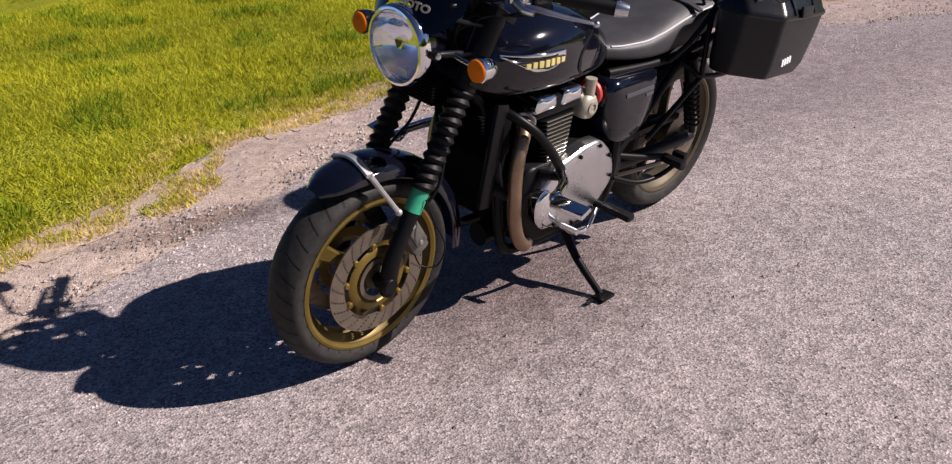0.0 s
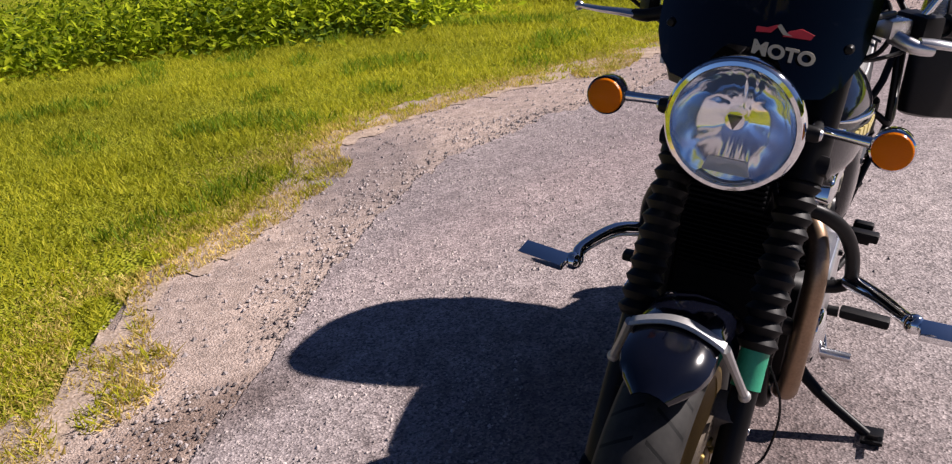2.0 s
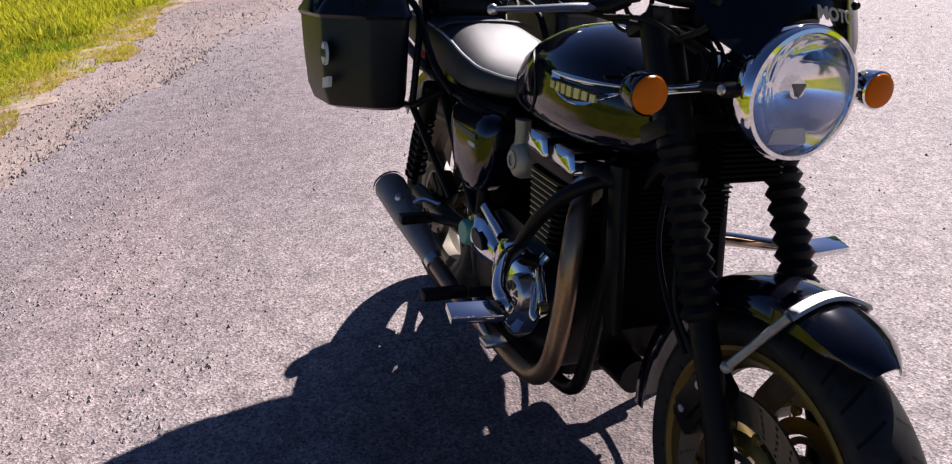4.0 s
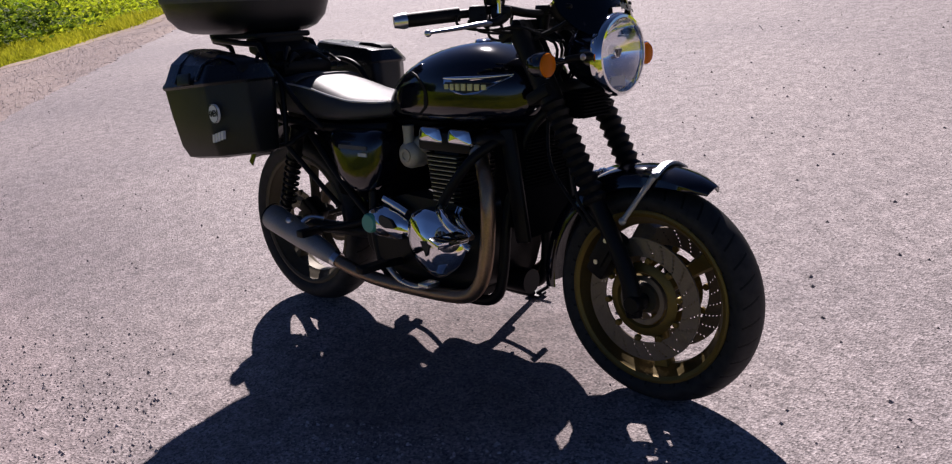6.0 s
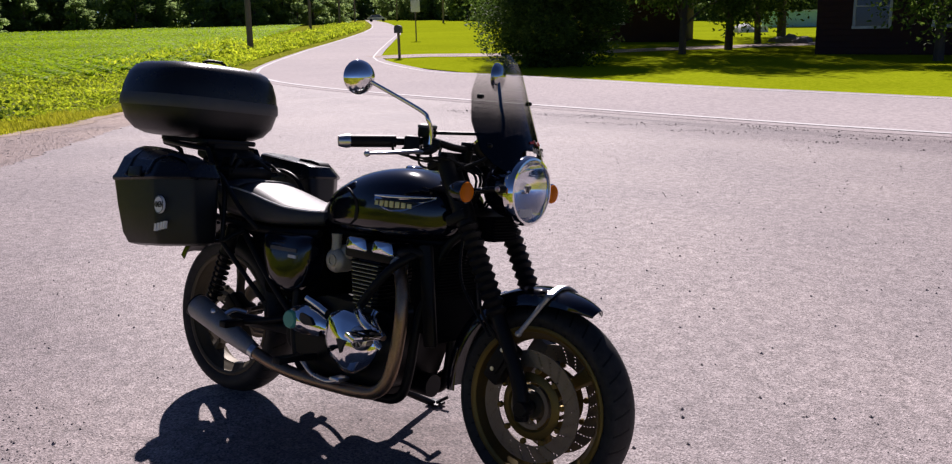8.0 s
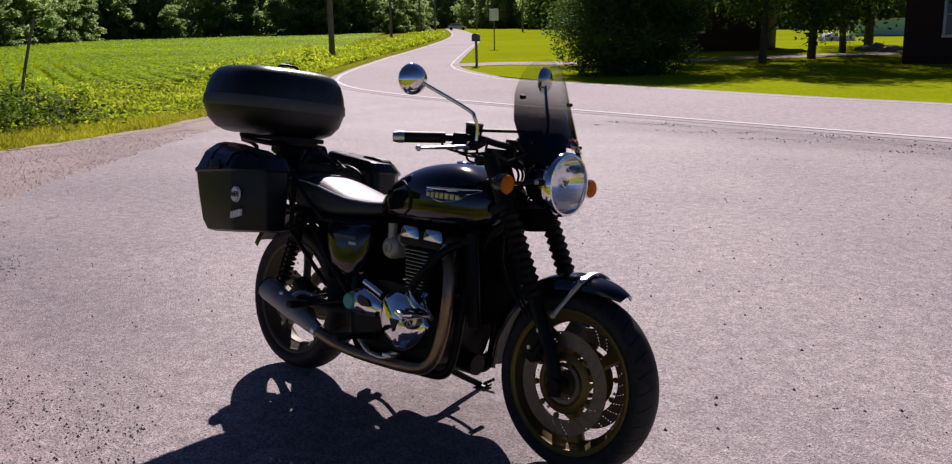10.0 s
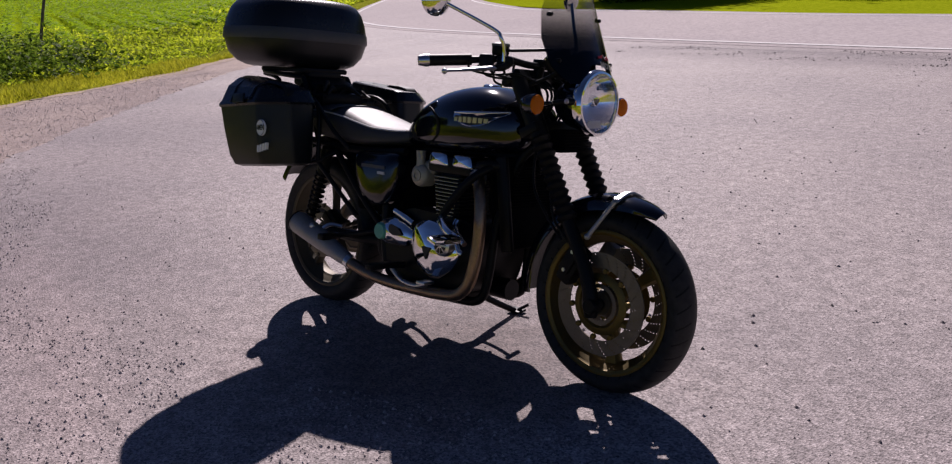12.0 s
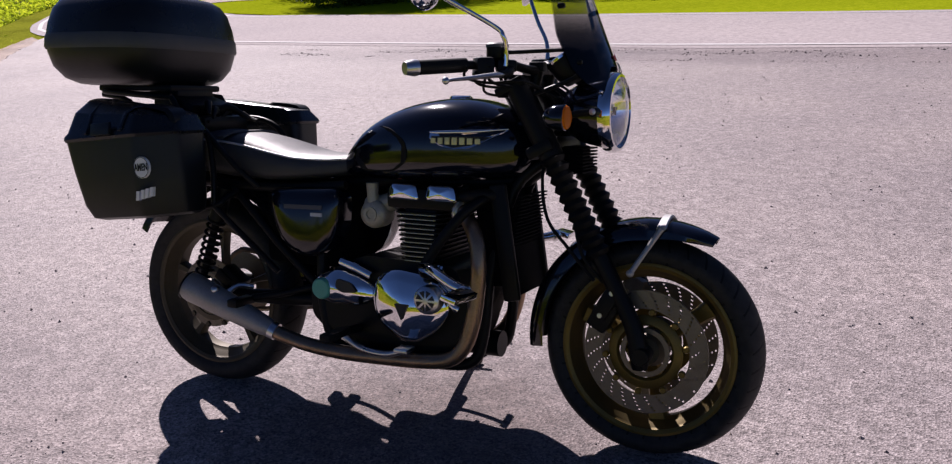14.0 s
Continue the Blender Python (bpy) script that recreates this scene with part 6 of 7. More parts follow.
# ---- crash bars, highway pegs, side stand ----
def crash(s):
    lift, out = (0.046, -0.004) if s > 0 else (-0.010, -0.022)
    S = lambda x, y, z: (x, y * s, z)
    bm = B()
    tube(bm, [S(0.945, 0.09, 0.650), S(0.930, 0.135, 0.638), S(0.896, 0.172, 0.604), S(0.858, 0.194, 0.552), S(0.825, 0.203, 0.503), S(0.803, 0.204, 0.466), S(0.800, 0.185, 0.445), S(0.815, 0.14, 0.440)], 0.0135, 14, 5)
    cb = part("crash_bar", bm, SATIN, bike, "black engine crash bar")
    bm = B()
    tube(bm, [S(0.805, 0.202, 0.466), S(0.855, 0.255, 0.472), S(0.93, 0.298, 0.458 + lift * 0.6), S(0.965, 0.318 + out, 0.448 + lift)], [0.017, 0.015, 0.013, 0.014], 14, 4)
    bmesh.ops.create_icosphere(bm, subdivisions=2, radius=0.019, matrix=Matrix.Translation(S(0.968, 0.325 + out, 0.447 + lift)))
    arm = part("peg_arm", bm, CHROME, bike, "chrome highway peg arm")
    bm = B()
    box(bm, S(0.982, 0.383 + out, 0.449 + lift), (0.042, 0.100, 0.015), 0.003, Matrix.Rotation(radians(6 * s), 4, "Z") @ Matrix.Rotation(radians(15), 4, "Y"))
    part("peg", bm, CHROME, arm, "flat chrome highway peg")


both(crash)
bm = B()
FOOT = Vector((0.688, 0.322, 0.058))
tube(bm, [(0.64, 0.125, 0.172), (0.662, 0.20, 0.115), tuple(FOOT)], [0.016, 0.0125, 0.011], 12, 3)
st = part("side_stand", bm, SATIN, bike, "black side stand on the ground")
bm = B()
box(bm, (0.688, 0.332, 0.0585), (0.06, 0.045, 0.010), 0.003, Matrix.Rotation(radians(9.4), 4, "X"))
tube(bm, [(0.70, 0.325, 0.062), (0.735, 0.345, 0.088)], 0.006, 8, 1)
part("foot", bm, SATIN, st)


# ---- luggage ----
def racks(s):
    bm = B()
    S = lambda x, y, z: (x, y * s, z)
    tube(bm, [S(0.145, 0.13, 0.625), S(0.13, 0.17, 0.605), S(0.11, 0.195, 0.585), S(-0.05, 0.2, 0.565), S(-0.21, 0.195, 0.58), S(-0.25, 0.185, 0.70), S(-0.17, 0.175, 0.80), S(-0.05, 0.17, 0.83), S(0.06, 0.17, 0.80), S(0.10, 0.185, 0.70), S(0.11, 0.195, 0.585)], 0.009, 10, 4)
    tube(bm, [S(0.11, 0.195, 0.585), S(0.20, 0.173, 0.495), S(0.30, 0.15, 0.40)], 0.009, 10, 3)
    tube(bm, [S(0.06, 0.17, 0.80), S(0.16, 0.16, 0.70), S(0.22, 0.13, 0.64)], 0.009, 10, 3)
    tube(bm, [S(-0.17, 0.175, 0.80), S(-0.30, 0.10, 0.88), S(-0.42, 0.09, 0.902)], 0.009, 10, 3)
    part("pannier_rack", bm, SATIN, bike, "black tubular pannier rack")


both(racks)


def pannier(s):
    """Boxy hard case: tapering tub, chamfered lid with a lip, latch and marks."""
    def ring(z, x0, x1, yi, yo, cut, tilt=0.0):
        z = z if z < 0.773 else 0.772 + (z - 0.772) * 0.74
        x1 += 0.0 if s < 0 else 0.016
        pts = [(x0 + 0.03, yi), (x1 - 0.02, yi), (x1, yi + 0.02), (x1, yo - 0.095), (x1 - 0.075, yo), (x0 + cut, yo), (x0, yo - cut), (x0, yi + 0.03)]
        return [Vector((p.x, fy(p.y), fz(z - tilt * (p.x + 0.06)))) for p in rounded(pts, 0.012, 3)]

    def fz(z):
        return z if s < 0 else 0.890 + (z - 0.888) * 0.88

    def fy(y):
        return -y if s < 0 else 0.196 + (y - 0.196) * 0.93
    bm = B()
    loft(bm, [ring(0.540, -0.185, 0.098, 0.215, 0.368, 0.05), ring(0.548, -0.202, 0.110, 0.208, 0.390, 0.05), ring(0.585, -0.212, 0.116, 0.204, 0.402, 0.045), ring(0.68, -0.226, 0.121, 0.202, 0.409, 0.04), ring(0.765, -0.240, 0.124, 0.200, 0.412, 0.04)])
    pn = part("pannier", bm, PLASTIC, bike, "black hard plastic pannier", 30)
    bm = B()
    loft(bm, [ring(0.764, -0.245, 0.129, 0.197, 0.416, 0.045), ring(0.772, -0.248, 0.132, 0.195, 0.419, 0.045), ring(0.784, -0.246, 0.130, 0.196, 0.417, 0.045), ring(0.796, -0.238, 0.125, 0.200, 0.411, 0.045), ring(0.855, -0.230, 0.117, 0.205, 0.388, 0.05, 0.10), ring(0.884, -0.210, 0.100, 0.212, 0.355, 0.05, 0.20), ring(0.890, -0.195, 0.082, 0.220, 0.335, 0.04, 0.22)])
    lid = part("lid", bm, LIDPLASTIC, pn, "chamfered black pannier lid", 25)
    for x in (-0.115, 0.012):
        bm = B()
        rings = []
        for y, z in ((0.418, 0.785), (0.411, 0.802), (0.389, 0.855 - 0.10 * (x + 0.06)), (0.356, 0.884 - 0.2 * (x + 0.06)), (0.27, 0.892 - 0.22 * (x + 0.06))):
            z = 0.772 + (z - 0.772) * 0.74
            rings.append([Vector((x + dx, fy(y + dy), fz(z + dz))) for dx, dy, dz in ((-0.006, 0, 0), (-0.004, 0.004, 0.003), (0.004, 0.004, 0.003), (0.006, 0, 0))])
        loft(bm, rings)
        part("lid_rib", bm, LIDPLASTIC, lid)
    bm = B()
    box(bm, (-0.052, fy(0.422), fz(0.792)), (0.07, 0.010, 0.035), 0.004, Matrix.Rotation(radians(12 * s), 4, "X"))
    part("latch", bm, PLASTIC, lid)
    bm = B()
    rings = []
    for x, z in ((0.118, 0.80), (0.120, 0.812), (0.112, 0.838), (0.100, 0.855), (0.06, 0.871), (0.0, 0.884)):
        z = 0.772 + (z - 0.772) * 0.74
        rings.append([Vector((x + dx, fy(y), fz(z + dz))) for y, dx, dz in ((0.262, -0.012, -0.006), (0.266, 0, 0.002), (0.322, 0, 0.002), (0.326, -0.012, -0.006))])
    loft(bm, rings)
    part("lid_handle", bm, SATIN, lid, "smooth black carrying handle")
    bm = B()
    box(bm, (0.045, fy(0.30), fz(0.548)), (0.012, 0.012, 0.016), 0.003)
    part("foot", bm, RUBBER, pn)
    # maker's mark as plain blocks
    for k in range(4):
        bm = B()
        x = (0.040 + 0.017 * k) if s < 0 else (-0.015 - 0.015 * k)
        slab(bm, [(x - 0.0075, fz(0.592 + 0.003 * k)), (x + 0.0035, fz(0.592 + 0.003 * k)), (x + 0.0085, fz(0.617 + 0.003 * k)), (x - 0.0025, fz(0.617 + 0.003 * k))], fy(0.398), fy(0.4075))
        part("maker_mark", bm, WHITE, pn, "small pale block mark")
    if s < 0:
        bm = B()
        lathe(bm, [(0.0, -0.4128), (0.0275, -0.4128), (0.0275, -0.405), (0.0, -0.405)], (0.070, 0, 0.680), "y", 36, squash=(1, 1.05))
        stk = part("sticker", bm, WHITE, pn, "round white sticker with a short word")
        bm = B()
        lathe(bm, [(0.0252, -0.4136), (0.0266, -0.4136), (0.0266, -0.412), (0.0252, -0.412)], (0.070, 0, 0.680), "y", 36, True, (1, 1.05))
        part("sticker_ring", bm, BLACKINK, stk)
        cu = bpy.data.curves.new("word", "FONT")
        cu.body, cu.size, cu.align_x, cu.align_y, cu.extrude = "AMEN", 0.0215, "CENTER", "CENTER", 0.0004
        cu.offset = 0.0005
        tmp = new("word", cu)
        tmp.matrix_world = Matrix.Translation((0.070, -0.4138, 0.680)) @ Matrix.Rotation(radians(90), 4, "X") @ Matrix.Diagonal((0.82, 1.25, 1, 1))
        bpy.context.view_layer.update()
        me = bpy.data.meshes.new_from_object(tmp.evaluated_get(bpy.context.evaluated_depsgraph_get()))
        me.transform(tmp.matrix_world)
        bpy.data.objects.remove(tmp)
        me.materials.clear()
        me.materials.append(BLACKINK)
        word = new("word", me)
        word.parent = stk
    # the rack holds the cases nose-up
    pivot = Vector((-0.21, 0, 0.55))
    tilt = Matrix.Translation(pivot) @ Matrix.Rotation(radians(-5.5), 4, "Y") @ Matrix.Translation(-pivot)
    for o in (pn, *pn.children_recursive):
        o.data.transform(tilt)


both(pannier)

# Top case on its plate.
bm = B()
tube(bm, [(-0.12, 0.11, 0.895), (-0.20, 0.13, 0.900), (-0.36, 0.122, 0.910), (-0.415, 0.08, 0.912), (-0.425, 0.0, 0.913), (-0.415, -0.08, 0.912), (-0.36, -0.122, 0.910), (-0.20, -0.13, 0.900), (-0.12, -0.11, 0.895)], 0.010, 10, 4)
for s in (1, -1):
    tube(bm, [(-0.12, 0.11 * s, 0.895), (-0.06, 0.11 * s, 0.80), (0.0, 0.115 * s, 0.66)], 0.010, 10, 3)
box(bm, (-0.27, 0, 0.922), (0.30, 0.22, 0.02), 0.008)
box(bm, (-0.18, 0, 0.905), (0.12, 0.16, 0.04), 0.012)
box(bm, (-0.13, 0, 0.870), (0.16, 0.19, 0.060), 0.018, Matrix.Rotation(radians(18), 4, "Y"))
box(bm, (-0.085, 0, 0.815), (0.17, 0.20, 0.05), 0.016)
part("carrier", bm, SATIN, bike, "black carrier under the top case")
bm = B()
for x, y, sway in ((-0.05, 0.05, 0.05), (-0.02, -0.02, -0.06), (0.0, 0.09, 0.03)):
    tube(bm, [(x - 0.1, y, 0.845), (x - 0.05, y + sway, 0.85), (x - 0.02, y + sway * 1.5, 0.83), (x + 0.02, y + sway, 0.822)], 0.006, 8, 4)
part("bungee_net", bm, RUBBER, bike, "black bungee cords on the seat tail")
r = np.random.default_rng(77)
for k in range(9):
    bm = B()
    x, y, a = r.uniform(-0.14, 0.03), r.uniform(-0.10, 0.14), r.uniform(0, 6.28)
    d = Vector((math.cos(a), math.sin(a), 0)) * r.uniform(0.04, 0.07)
    c = Vector((x, y, r.uniform(0.825, 0.85)))
    tube(bm, [c - d, c + Vector((0, 0, r.uniform(0.02, 0.045))), c + d], [0.004, 0.012, 0.004], 8, 4)
    part("net_hook", bm, RUBBER, bike, "black plastic hook of the luggage net")
bm = B()
tube(bm, [(fork_x(0.50), 0.125, 0.50), (1.235, 0.15, 0.44), (1.20, 0.155, 0.36), (1.215, 0.145, 0.30), (1.25, 0.12, 0.30), (1.262, 0.105, 0.335)], 0.0022, 6, 6)
part("sensor_wire", bm, RUBBER, bike, "thin loose black wire looping by the wheel")


def case_ring(z, hx, hy, c=-0.316, n=56, p=3.8):
    out = []
    for k in range(n):
        a = 2 * math.pi * k / n
        ca, sa = math.cos(a), math.sin(a)
        x = math.copysign(abs(ca) ** (2 / p), ca)
        y = math.copysign(abs(sa) ** (2 / p), sa)
        taper = 1.0 - 0.15 * max(0, x) ** 2
        out.append(Vector((c + hx * x, hy * y * taper, z)))
    return out


bm = B()
loft(bm, [case_ring(0.930, 0.13, 0.16), case_ring(0.934, 0.155, 0.19), case_ring(0.950, 0.182, 0.228), case_ring(0.985, 0.202, 0.262), case_ring(1.028, 0.212, 0.276), case_ring(1.040, 0.213, 0.278)])
tc = part("top_case", bm, PLASTIC, bike, "large rounded black top case", 30)
bm = B()
loft(bm, [case_ring(1.036, 0.216, 0.281), case_ring(1.044, 0.2185, 0.2835), case_ring(1.075, 0.2165, 0.281), case_ring(1.082, 0.213, 0.277)], False)
part("waist_band", bm, BAND, tc, "grey band round the top case")
bm = B()
loft(bm, [case_ring(1.078, 0.214, 0.278), case_ring(1.115, 0.209, 0.271), case_ring(1.158, 0.198, 0.256), case_ring(1.186, 0.181, 0.234), case_ring(1.200, 0.160, 0.206), case_ring(1.207, 0.12, 0.155), case_ring(1.210, 0.05, 0.07)])
part("lid", bm, LIDPLASTIC, tc, "domed smooth black lid", 60)
bm = B()
box(bm, (-0.325 - 0.222, 0, 1.04), (0.02, 0.11, 0.06), 0.008)
part("latch", bm, SATIN, tc)
bm = B()
tube(bm, [(-0.26, -0.05, 1.212), (-0.255, -0.03, 1.222), (-0.255, 0.03, 1.222), (-0.26, 0.05, 1.212)], 0.006, 8, 3)
part("lid_handle", bm, SATIN, tc)


# ---- trees, poles and houses beyond ----
def tree_mesh(seed, tall, wide, low, leaves, size, trunk_r, lobes=9, round_top=0.8):
    """Trunk with limbs, and a crown of leaves gathered in uneven lobes."""
    r = np.random.default_rng(seed)
    bm = B()
    lean = Vector((r.normal() * 0.03, r.normal() * 0.03, 1)) * tall
    top = lean * 0.75
    tube(bm, [(0, 0, -0.4), lean * 0.25, lean * 0.5, top], [trunk_r * 1.25, trunk_r, trunk_r * 0.7, trunk_r * 0.25], 8, 3)
    centres = []
    for k in range(lobes):
        a = k * 2.4 + r.uniform(-0.4, 0.4)
        z = low + (tall - low) * (k + 0.7) / lobes
        spread = wide * (1 - abs((z - low) / (tall - low) - 0.45) * 1.1 * round_top) * r.uniform(0.35, 0.75)
        e = Vector((math.cos(a) * spread, math.sin(a) * spread, z))
        centres.append((e, wide * r.uniform(0.32, 0.5)))
        s = lean * max(0.12, (z - 0.18 * tall) / tall)
        tube(bm, [s, (s + e) * 0.5 + Vector((0, 0, 0.08 * wide)), e], [trunk_r * 0.4, trunk_r * 0.28, trunk_r * 0.1], 6, 3)
    pts, sz = [], []
    per = leaves // lobes
    for e, q in centres:
        d = r.normal(size=(per, 3))
        d /= np.linalg.norm(d, axis=1)[:, None]
        rad = q * r.random((per, 1)) ** 0.5
        bump = 1 + 0.35 * np.sin(d[:, :1] * 5 + seed) * np.cos(d[:, 1:2] * 6 + e.x)
        pts.append(np.array(e) + d * rad * bump * np.array([1, 1, 0.8]))
        sz.append(size * r.uniform(0.55, 1.35, per))
    return bm, leaf_quads(np.concatenate(pts), np.concatenate(sz), seed + 1, 0.3)


def tree(name, label, seed, tall, wide, low, leaves, size, trunk_r, material, group, lobes=9):
    bm, (v, f) = tree_mesh(seed, tall, wide, low, leaves, size, trunk_r, lobes)
    t = thing(name, label, "tree", group=group)
    part("trunk", bm, BARK, t)
    me = bpy.data.meshes.new("crown")
    me.from_pydata(v, [], f)
    me.materials.append(material)
    c = new("crown", me)
    c.parent = t
    return t


def stand(x, y, turn=0.0, k=1.0):
    return pose(x, y, height(x, y), 0, 0, turn) @ Matrix.Scale(k, 4)


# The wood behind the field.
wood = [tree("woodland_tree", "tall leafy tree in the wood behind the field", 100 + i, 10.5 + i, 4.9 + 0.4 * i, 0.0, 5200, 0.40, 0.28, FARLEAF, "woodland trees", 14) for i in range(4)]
r = np.random.default_rng(51)
WOOD_LINE = [(-66.0, -50.0), (-84.0, -10.0), (-89.0, 11.5), (-98.0, 22.5), (-103.0, 29.6), (-112.0, 36.4), (-125.0, 44.0), (-130.0, 54.4), (-132.0, 65.0), (-131.0, 75.0), (-127.0, 84.0), (-126.0, 95.0), (-135.0, 111.0), (-146.0, 126.0), (-170.0, 147.0), (-215.0, 188.0), (-258.0, 216.0)]
count = 0
for k in range(110):
    p = along(WOOD_LINE, (k % 55 + r.uniform(-0.3, 0.3)) / 55 if k % 55 else 0.0)
    back = Vector((-0.85, 0.1)) * (r.uniform(0, 4) if k < 55 else r.uniform(5, 12))
    p = p + back
    m = pose(p.x, p.y, height(p.x, p.y), 0, 0, r.uniform(0, 360))
    if k < 4:
        wood[k].matrix_world = m
    else:
        t = copy_thing(wood[k % 4], m)
        q = r.uniform(0.75, 1.25)
        t.scale = (q, q, q * r.uniform(0.9, 1.15))
BEHIND_LAWN = [(-262.0, 212.0), (-252.0, 228.0), (-240.0, 238.0), (-215.0, 225.0), (-190.0, 190.0), (-172.0, 175.0), (-150.0, 163.0), (-128.0, 150.0), (-112.0, 142.0), (-92.0, 131.0), (-70.0, 124.0), (-46.0, 116.0), (-20.0, 112.0), (10.0, 108.0), (40.0, 100.0)]
for i in range(96):
    p = along(BEHIND_LAWN, min(1.0, max(0.0, (i % 48 + r.uniform(-0.3, 0.3)) / 47)))
    x, y = p.x + r.uniform(-2, 2), p.y + (r.uniform(0, 4) if i < 48 else r.uniform(6, 14))
    t = copy_thing(wood[i % 4], pose(x, y, height(x, y), 0, 0, 47 * i))
    q = 0.85 + 0.1 * (i % 4)
    t.scale = (q, q, q)
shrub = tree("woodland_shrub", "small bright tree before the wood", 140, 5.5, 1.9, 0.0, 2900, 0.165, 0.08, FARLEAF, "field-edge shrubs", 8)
spots = [(-112.0, 42.5), (-100.5, 25.0), (-106.6, 33.0), (-118.0, 47.0), (-122.0, 62.0), (-97.0, 17.0), (-121.0, 80.0)]
shrub.matrix_world = stand(*spots[0])
for k in range(34):
    p = along(WOOD_LINE, 0.05 + 0.62 * k / 34) + Vector((r.uniform(3.0, 8.0), r.uniform(-2, 2)))
    spots.append((p.x, p.y))
for i, (x, y) in enumerate(spots[1:]):
    t = copy_thing(shrub, stand(x, y, 70 * i))
    q = 0.5 + 0.17 * (i % 3) if i < 6 else 0.75 + 0.11 * (i * 5 % 7)
    t.scale = (q * 1.5, q * 1.5, q)

# Across the road: the overgrown bush, garden trees.
hedge = tree("overgrown_bush", "large overgrown bush beside the road, shade put into its dark leaves", 161, 6.2, 3.2, 0.0, 52000, 0.085, 0.12, BUSH, "garden trees", 20)
hedge.matrix_world = stand(-15.0, 22.8) @ Matrix.Diagonal((0.86, 0.86, 0.62, 1))
garden = [(-14.2, 30.9, 0.24, 8.8), (-14.2, 35.1, 0.30, 9.8), (-15.6, 41.5, 0.26, 9.0), (-18.6, 52.0, 0.34, 15.0), (-19.5, 29.0, 0.3, 9.0), (-4.6, 29.5, 0.3, 9.0), (-1.2, 31.8, 0.28, 7.6), (-21.8, 34.7, 0.2, 7.5), (-24.3, 41.3, 0.25, 10.0), (3.6, 32.2, 0.3, 7.6), (-28.2, 48.0, 0.3, 10.5)]
g0 = [tree("garden_tree", "broad shade tree with low dark boughs on the lawn", 170 + i, 10.0, 4.6, 1.9, 18000, 0.115, 0.15, LEAF, "garden trees", 13) for i in range(2)]
for i, (x, y, tr, tall) in enumerate(garden):
    if i < 2:
        g0[i].matrix_world = stand(x, y, 30 * i)
        t = g0[i]
    else:
        t = copy_thing(g0[i % 2], stand(x, y, 55 * i))
    q = tall / 10
    t.scale = (q, q, q)


def utility_pole(tall, r0):
    t = thing("utility_pole", "weathered wooden utility pole at the roadside", "utility pole", group="utility poles")
    bm = B()
    tube(bm, [(0, 0, -0.5), (0, 0, tall * 0.5), (0, 0, tall)], [r0, r0 * 0.88, r0 * 0.72], 12, 2)
    part("pole", bm, POLEWOOD, t)
    bm = B()
    box(bm, (0, 0, tall - 0.7), (2.2, 0.1, 0.12), 0.01)
    part("crossarm", bm, POLEWOOD, t)
    for k in (-0.95, -0.45, 0.45, 0.95):
        bm = B()
        lathe(bm, [(0.0, 0.16), (0.03, 0.15), (0.045, 0.10), (0.03, 0.07), (0.045, 0.04), (0.02, 0.0), (0.0, 0.0)], (k, 0, tall - 0.64), "z", 10)
        part("insulator", bm, TRIMWHITE, t)
    return t


p0 = utility_pole(9.5, 0.16)
p0.matrix_world = stand(-35.2, 25.8, 40)
for x, y in [(-70.8, 59.3), (-92.0, 82.1), (-118.3, 109.0), (-100.0, 112.0), (-148.3, 149.6)]:
    copy_thing(p0, stand(x, y, 40))

t = thing("fence_stake", "leaning dark fence stake among the weeds", "stake", stand(-18.2, 4.9))
bm = B()
tube(bm, [(0, 0, -0.2), (0.08, 0.27, 1.0), (0.15, 0.52, 1.95)], [0.036, 0.034, 0.03], 8, 3)
part("post", bm, POLEWOOD, t)

t = thing("mailbox", "grey roadside mailbox on a leaning wooden post", "mailbox", stand(-23.4, 24.4, 128))
bm = B()
tube(bm, [(0.12, 0, -0.2), (0.06, 0, 0.5), (0.0, 0, 1.0)], 0.055, 8, 2)
part("post", bm, POLEWOOD, t)
bm = B()
prof = [(-0.14, 0.0), (0.14, 0.0), (0.14, 0.2)] + [(0.14 * math.cos(a), 0.2 + 0.12 * math.sin(a)) for a in (0.5, 1.0, 1.57, 2.1, 2.6)] + [(-0.14, 0.2)]
loft(bm, [[Vector((x, y, z + 1.0)) for y, z in prof] for x in (-0.3, 0.3)])
part("box", bm, BAND, t)
bm = B()
slab(bm, rounded([(-0.02, 1.02), (0.02, 1.02), (0.02, 1.3), (-0.02, 1.3)], 0.01), 0.145, 0.155)
part("flag", bm, RED, t)

t = thing("road_sign", "small white road sign on a post", "road sign", stand(-38.9, 41.6, 45))
bm = B()
tube(bm, [(0, 0, -0.2), (0, 0, 2.6)], 0.04, 8, 1)
part("post", bm, POLEWOOD, t)
bm = B()
box(bm, (0, -0.05, 2.2), (0.6, 0.02, 0.75), 0.008)
part("panel", bm, TRIMWHITE, t)


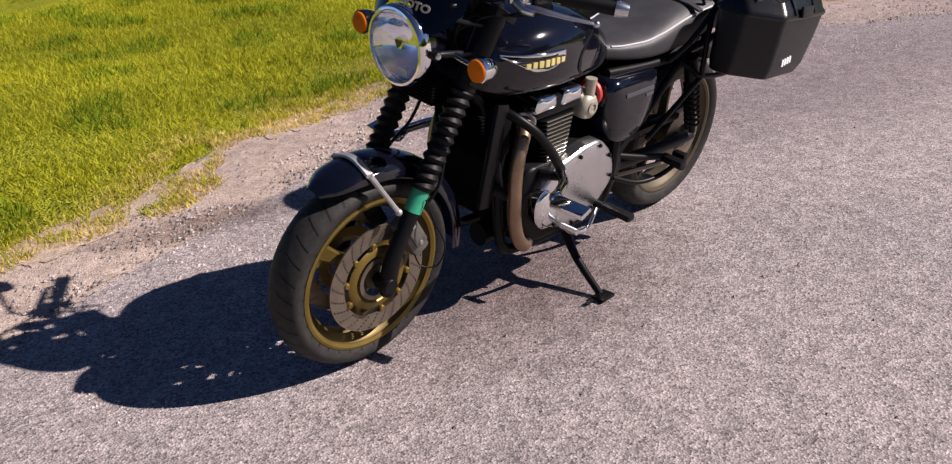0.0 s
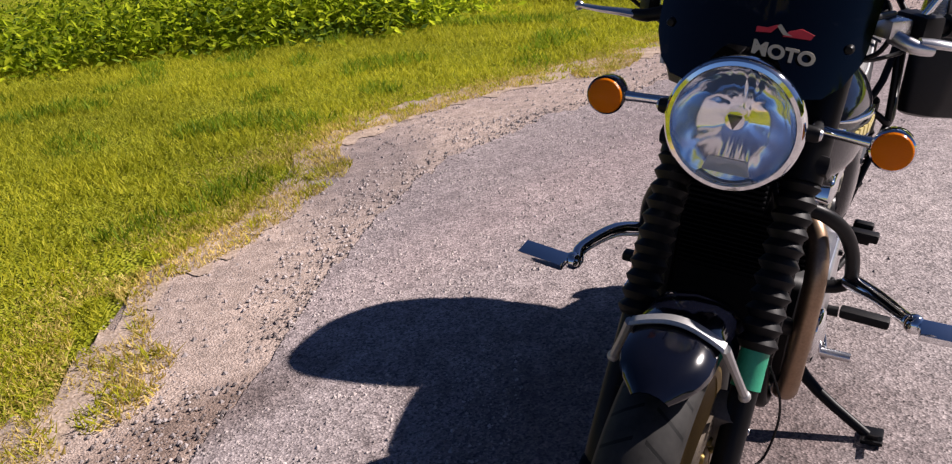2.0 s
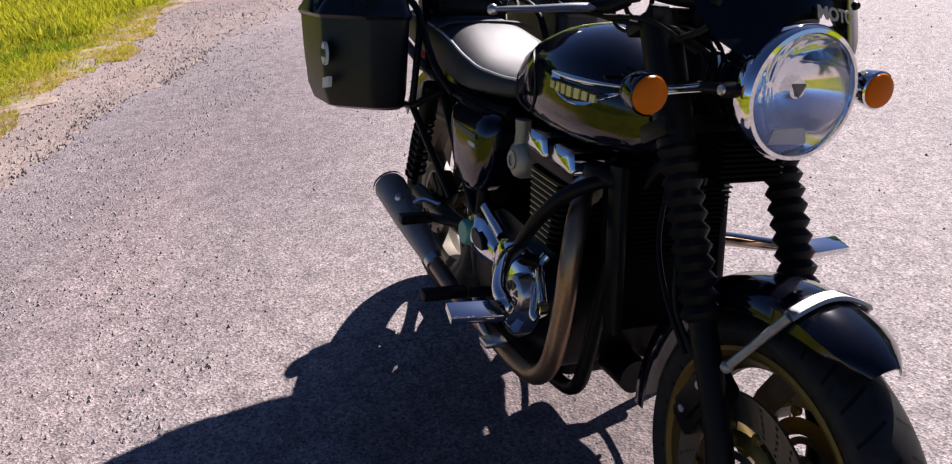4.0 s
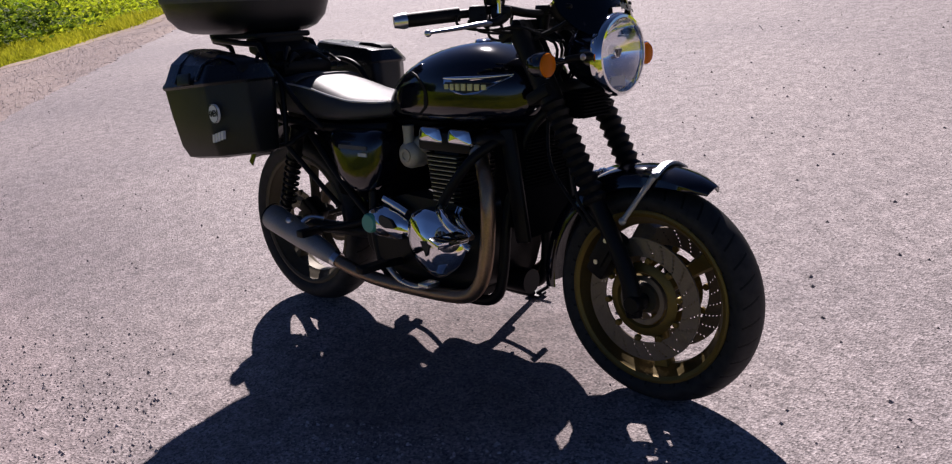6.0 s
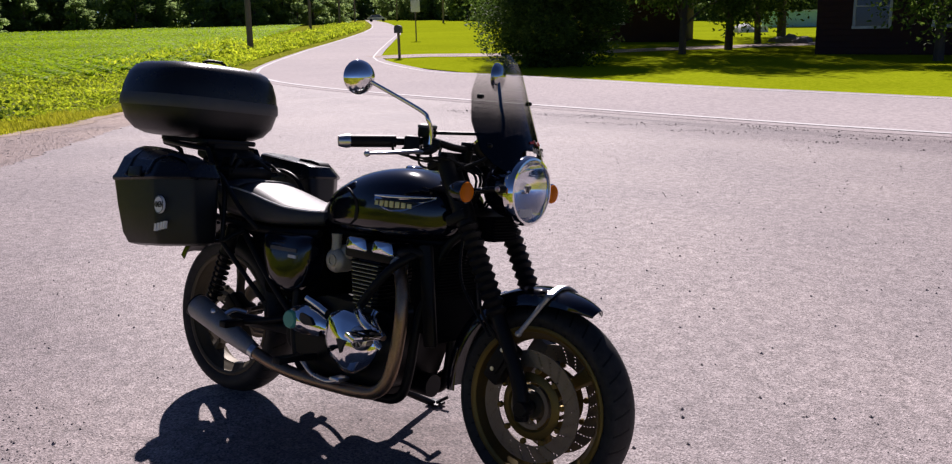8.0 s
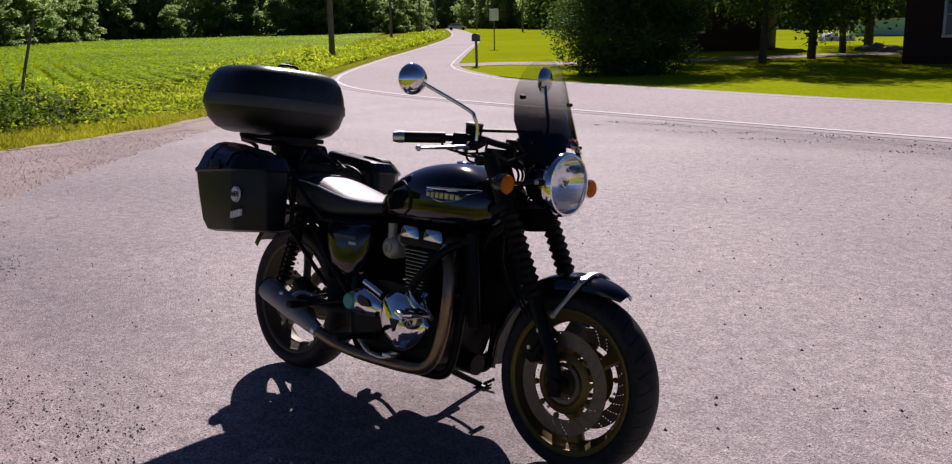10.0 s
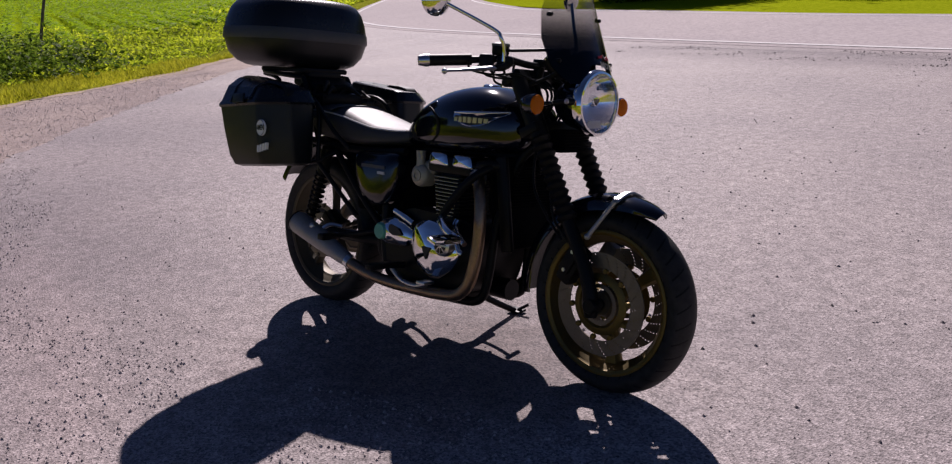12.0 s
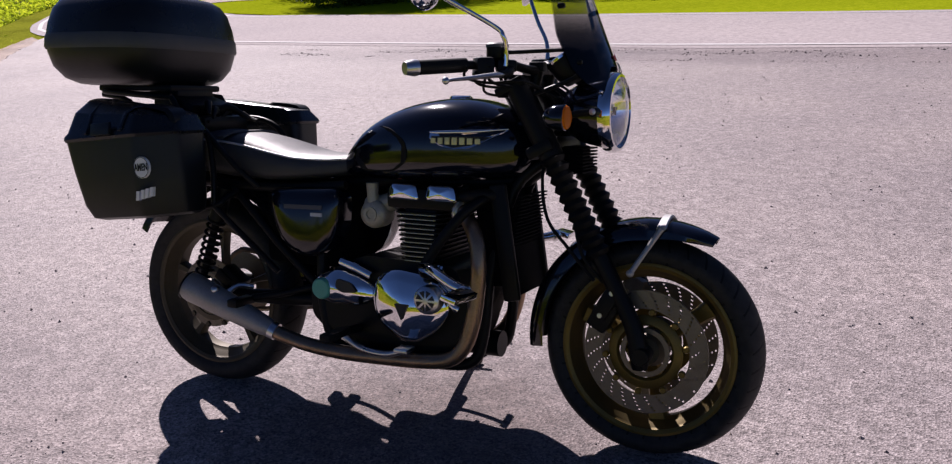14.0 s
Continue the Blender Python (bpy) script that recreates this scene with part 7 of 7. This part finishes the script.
def house(name, label, m, w, d, h, wall, windows):
    t = thing(name, label, "house", m)
    bm = B()
    box(bm, (0, 0, h / 2 - 0.3), (w, d, h + 0.6), 0.02)
    wall_ob = part("wall", bm, wall, t)
    for k in range(int(h / 0.22)):
        bm = B()
        box(bm, (0, -d / 2 - 0.012, 0.12 + k * 0.22), (w * 0.998, 0.025, 0.2))
        part("siding_board", bm, wall, wall_ob)
    bm = B()
    loft(bm, [[Vector((x, -d / 2 - 0.5, h)), Vector((x, 0, h + d * 0.32)), Vector((x, d / 2 + 0.5, h)), Vector((x, d / 2 + 0.5, h - 0.15)), Vector((x, 0, h + d * 0.32 - 0.2)), Vector((x, -d / 2 - 0.5, h - 0.15))] for x in (-w / 2 - 0.4, w / 2 + 0.4)])
    part("roof", bm, ROOFING, t)
    for x, z, ww, hh in windows:
        bm = B()
        for sx, sz, bw, bh in ((0, hh / 2 + 0.05, ww + 0.2, 0.1), (0, -hh / 2 - 0.05, ww + 0.24, 0.1), (-ww / 2 - 0.05, 0, 0.1, hh), (ww / 2 + 0.05, 0, 0.1, hh), (0, 0, ww, 0.05)):
            box(bm, (x + sx, -d / 2 - 0.03, z + sz), (bw, 0.1, bh), 0.008)
        wf = part("window_frame", bm, TRIMWHITE, t)
        bm = B()
        box(bm, (x, -d / 2 - 0.01, z), (ww, 0.03, hh))
        part("pane", bm, WINDOW, wf)
    return t


house("house", "dark red house with white window trim behind trees", stand(-5.0, 37.5, 12), 11.0, 8.0, 4.6, BRICKRED, [(-3.6, 1.7, 1.1, 1.4), (-1.0, 1.7, 1.1, 1.4), (2.6, 1.7, 1.1, 1.4), (-1.0, 3.9, 1.0, 0.9)])
house("outbuilding", "low dark outbuilding in the shade", stand(-23.9, 44.4, 22), 5.6, 5.0, 2.5, BRICKRED, [(-0.9, 1.4, 0.7, 0.8)])
t = thing("swimming_pool", "round above-ground pool with pale teal wall", "pool", stand(-28.0, 78.0))
bm = B()
lathe(bm, [(2.6, 0.0), (2.6, 1.25), (2.72, 1.27), (2.72, 1.34), (2.5, 1.34), (2.5, 0.9), (0.0, 0.9)], (0, 0, 0), "z", 40)
part("wall", bm, POOL, t)
bm = B()
lathe(bm, [(2.62, 1.345), (2.74, 1.345), (2.74, 1.40), (2.48, 1.40), (2.48, 1.345)], (0, 0, 0), "z", 40, True)
part("rim", bm, TRIMWHITE, t)


def rock(seed, s):
    bm = B()
    bmesh.ops.create_icosphere(bm, subdivisions=2, radius=s)
    for vtx in bm.verts:
        vtx.co *= 1 + 0.5 * noise.noise(vtx.co * 2.5 / s + Vector((seed, 0, 0)))
        vtx.co.z *= 0.7
    return bm


for i, (x, y, s) in enumerate([(-25.0, 61.3, 0.9), (-23.9, 61.6, 0.6), (-14.9, 43.6, 0.6), (-13.9, 42.6, 0.45), (-15.9, 44.6, 0.4), (-14.3, 43.9, 0.5)]):
    solid("boulder", rock(i * 7.3, s), TRIMWHITE if i < 2 else STONE, "pale boulder at the garden's edge", "boulder", group="boulders", m=stand(x, y))

# The vehicle far up the road.
t = thing("distant_car", "small white car far up the road", "car", stand(-146.5, 141.5, 44))
bm = B()
prof = [(-2.1, 0.35), (2.1, 0.35), (2.15, 0.75), (1.3, 0.95), (0.7, 1.45), (-1.2, 1.5), (-1.9, 1.0), (-2.15, 0.9)]
slab(bm, prof, -0.85, 0.85, 0.05)
part("body", bm, TRIMWHITE, t)
for x in (-1.35, 1.35):
    for y in (-0.8, 0.8):
        bm = B()
        lathe(bm, [(0.0, -0.1), (0.28, -0.1), (0.33, -0.06), (0.33, 0.06), (0.28, 0.1), (0.0, 0.1)], (x, y, 0.33), "y", 16)
        part("wheel", bm, RUBBER, t)
bm = B()
slab(bm, [(0.75, 1.0), (1.25, 0.98), (0.68, 1.4), (-1.1, 1.42), (-1.7, 1.02)], -0.87, 0.87, 0.01)
part("window", bm, WINDOW, t)
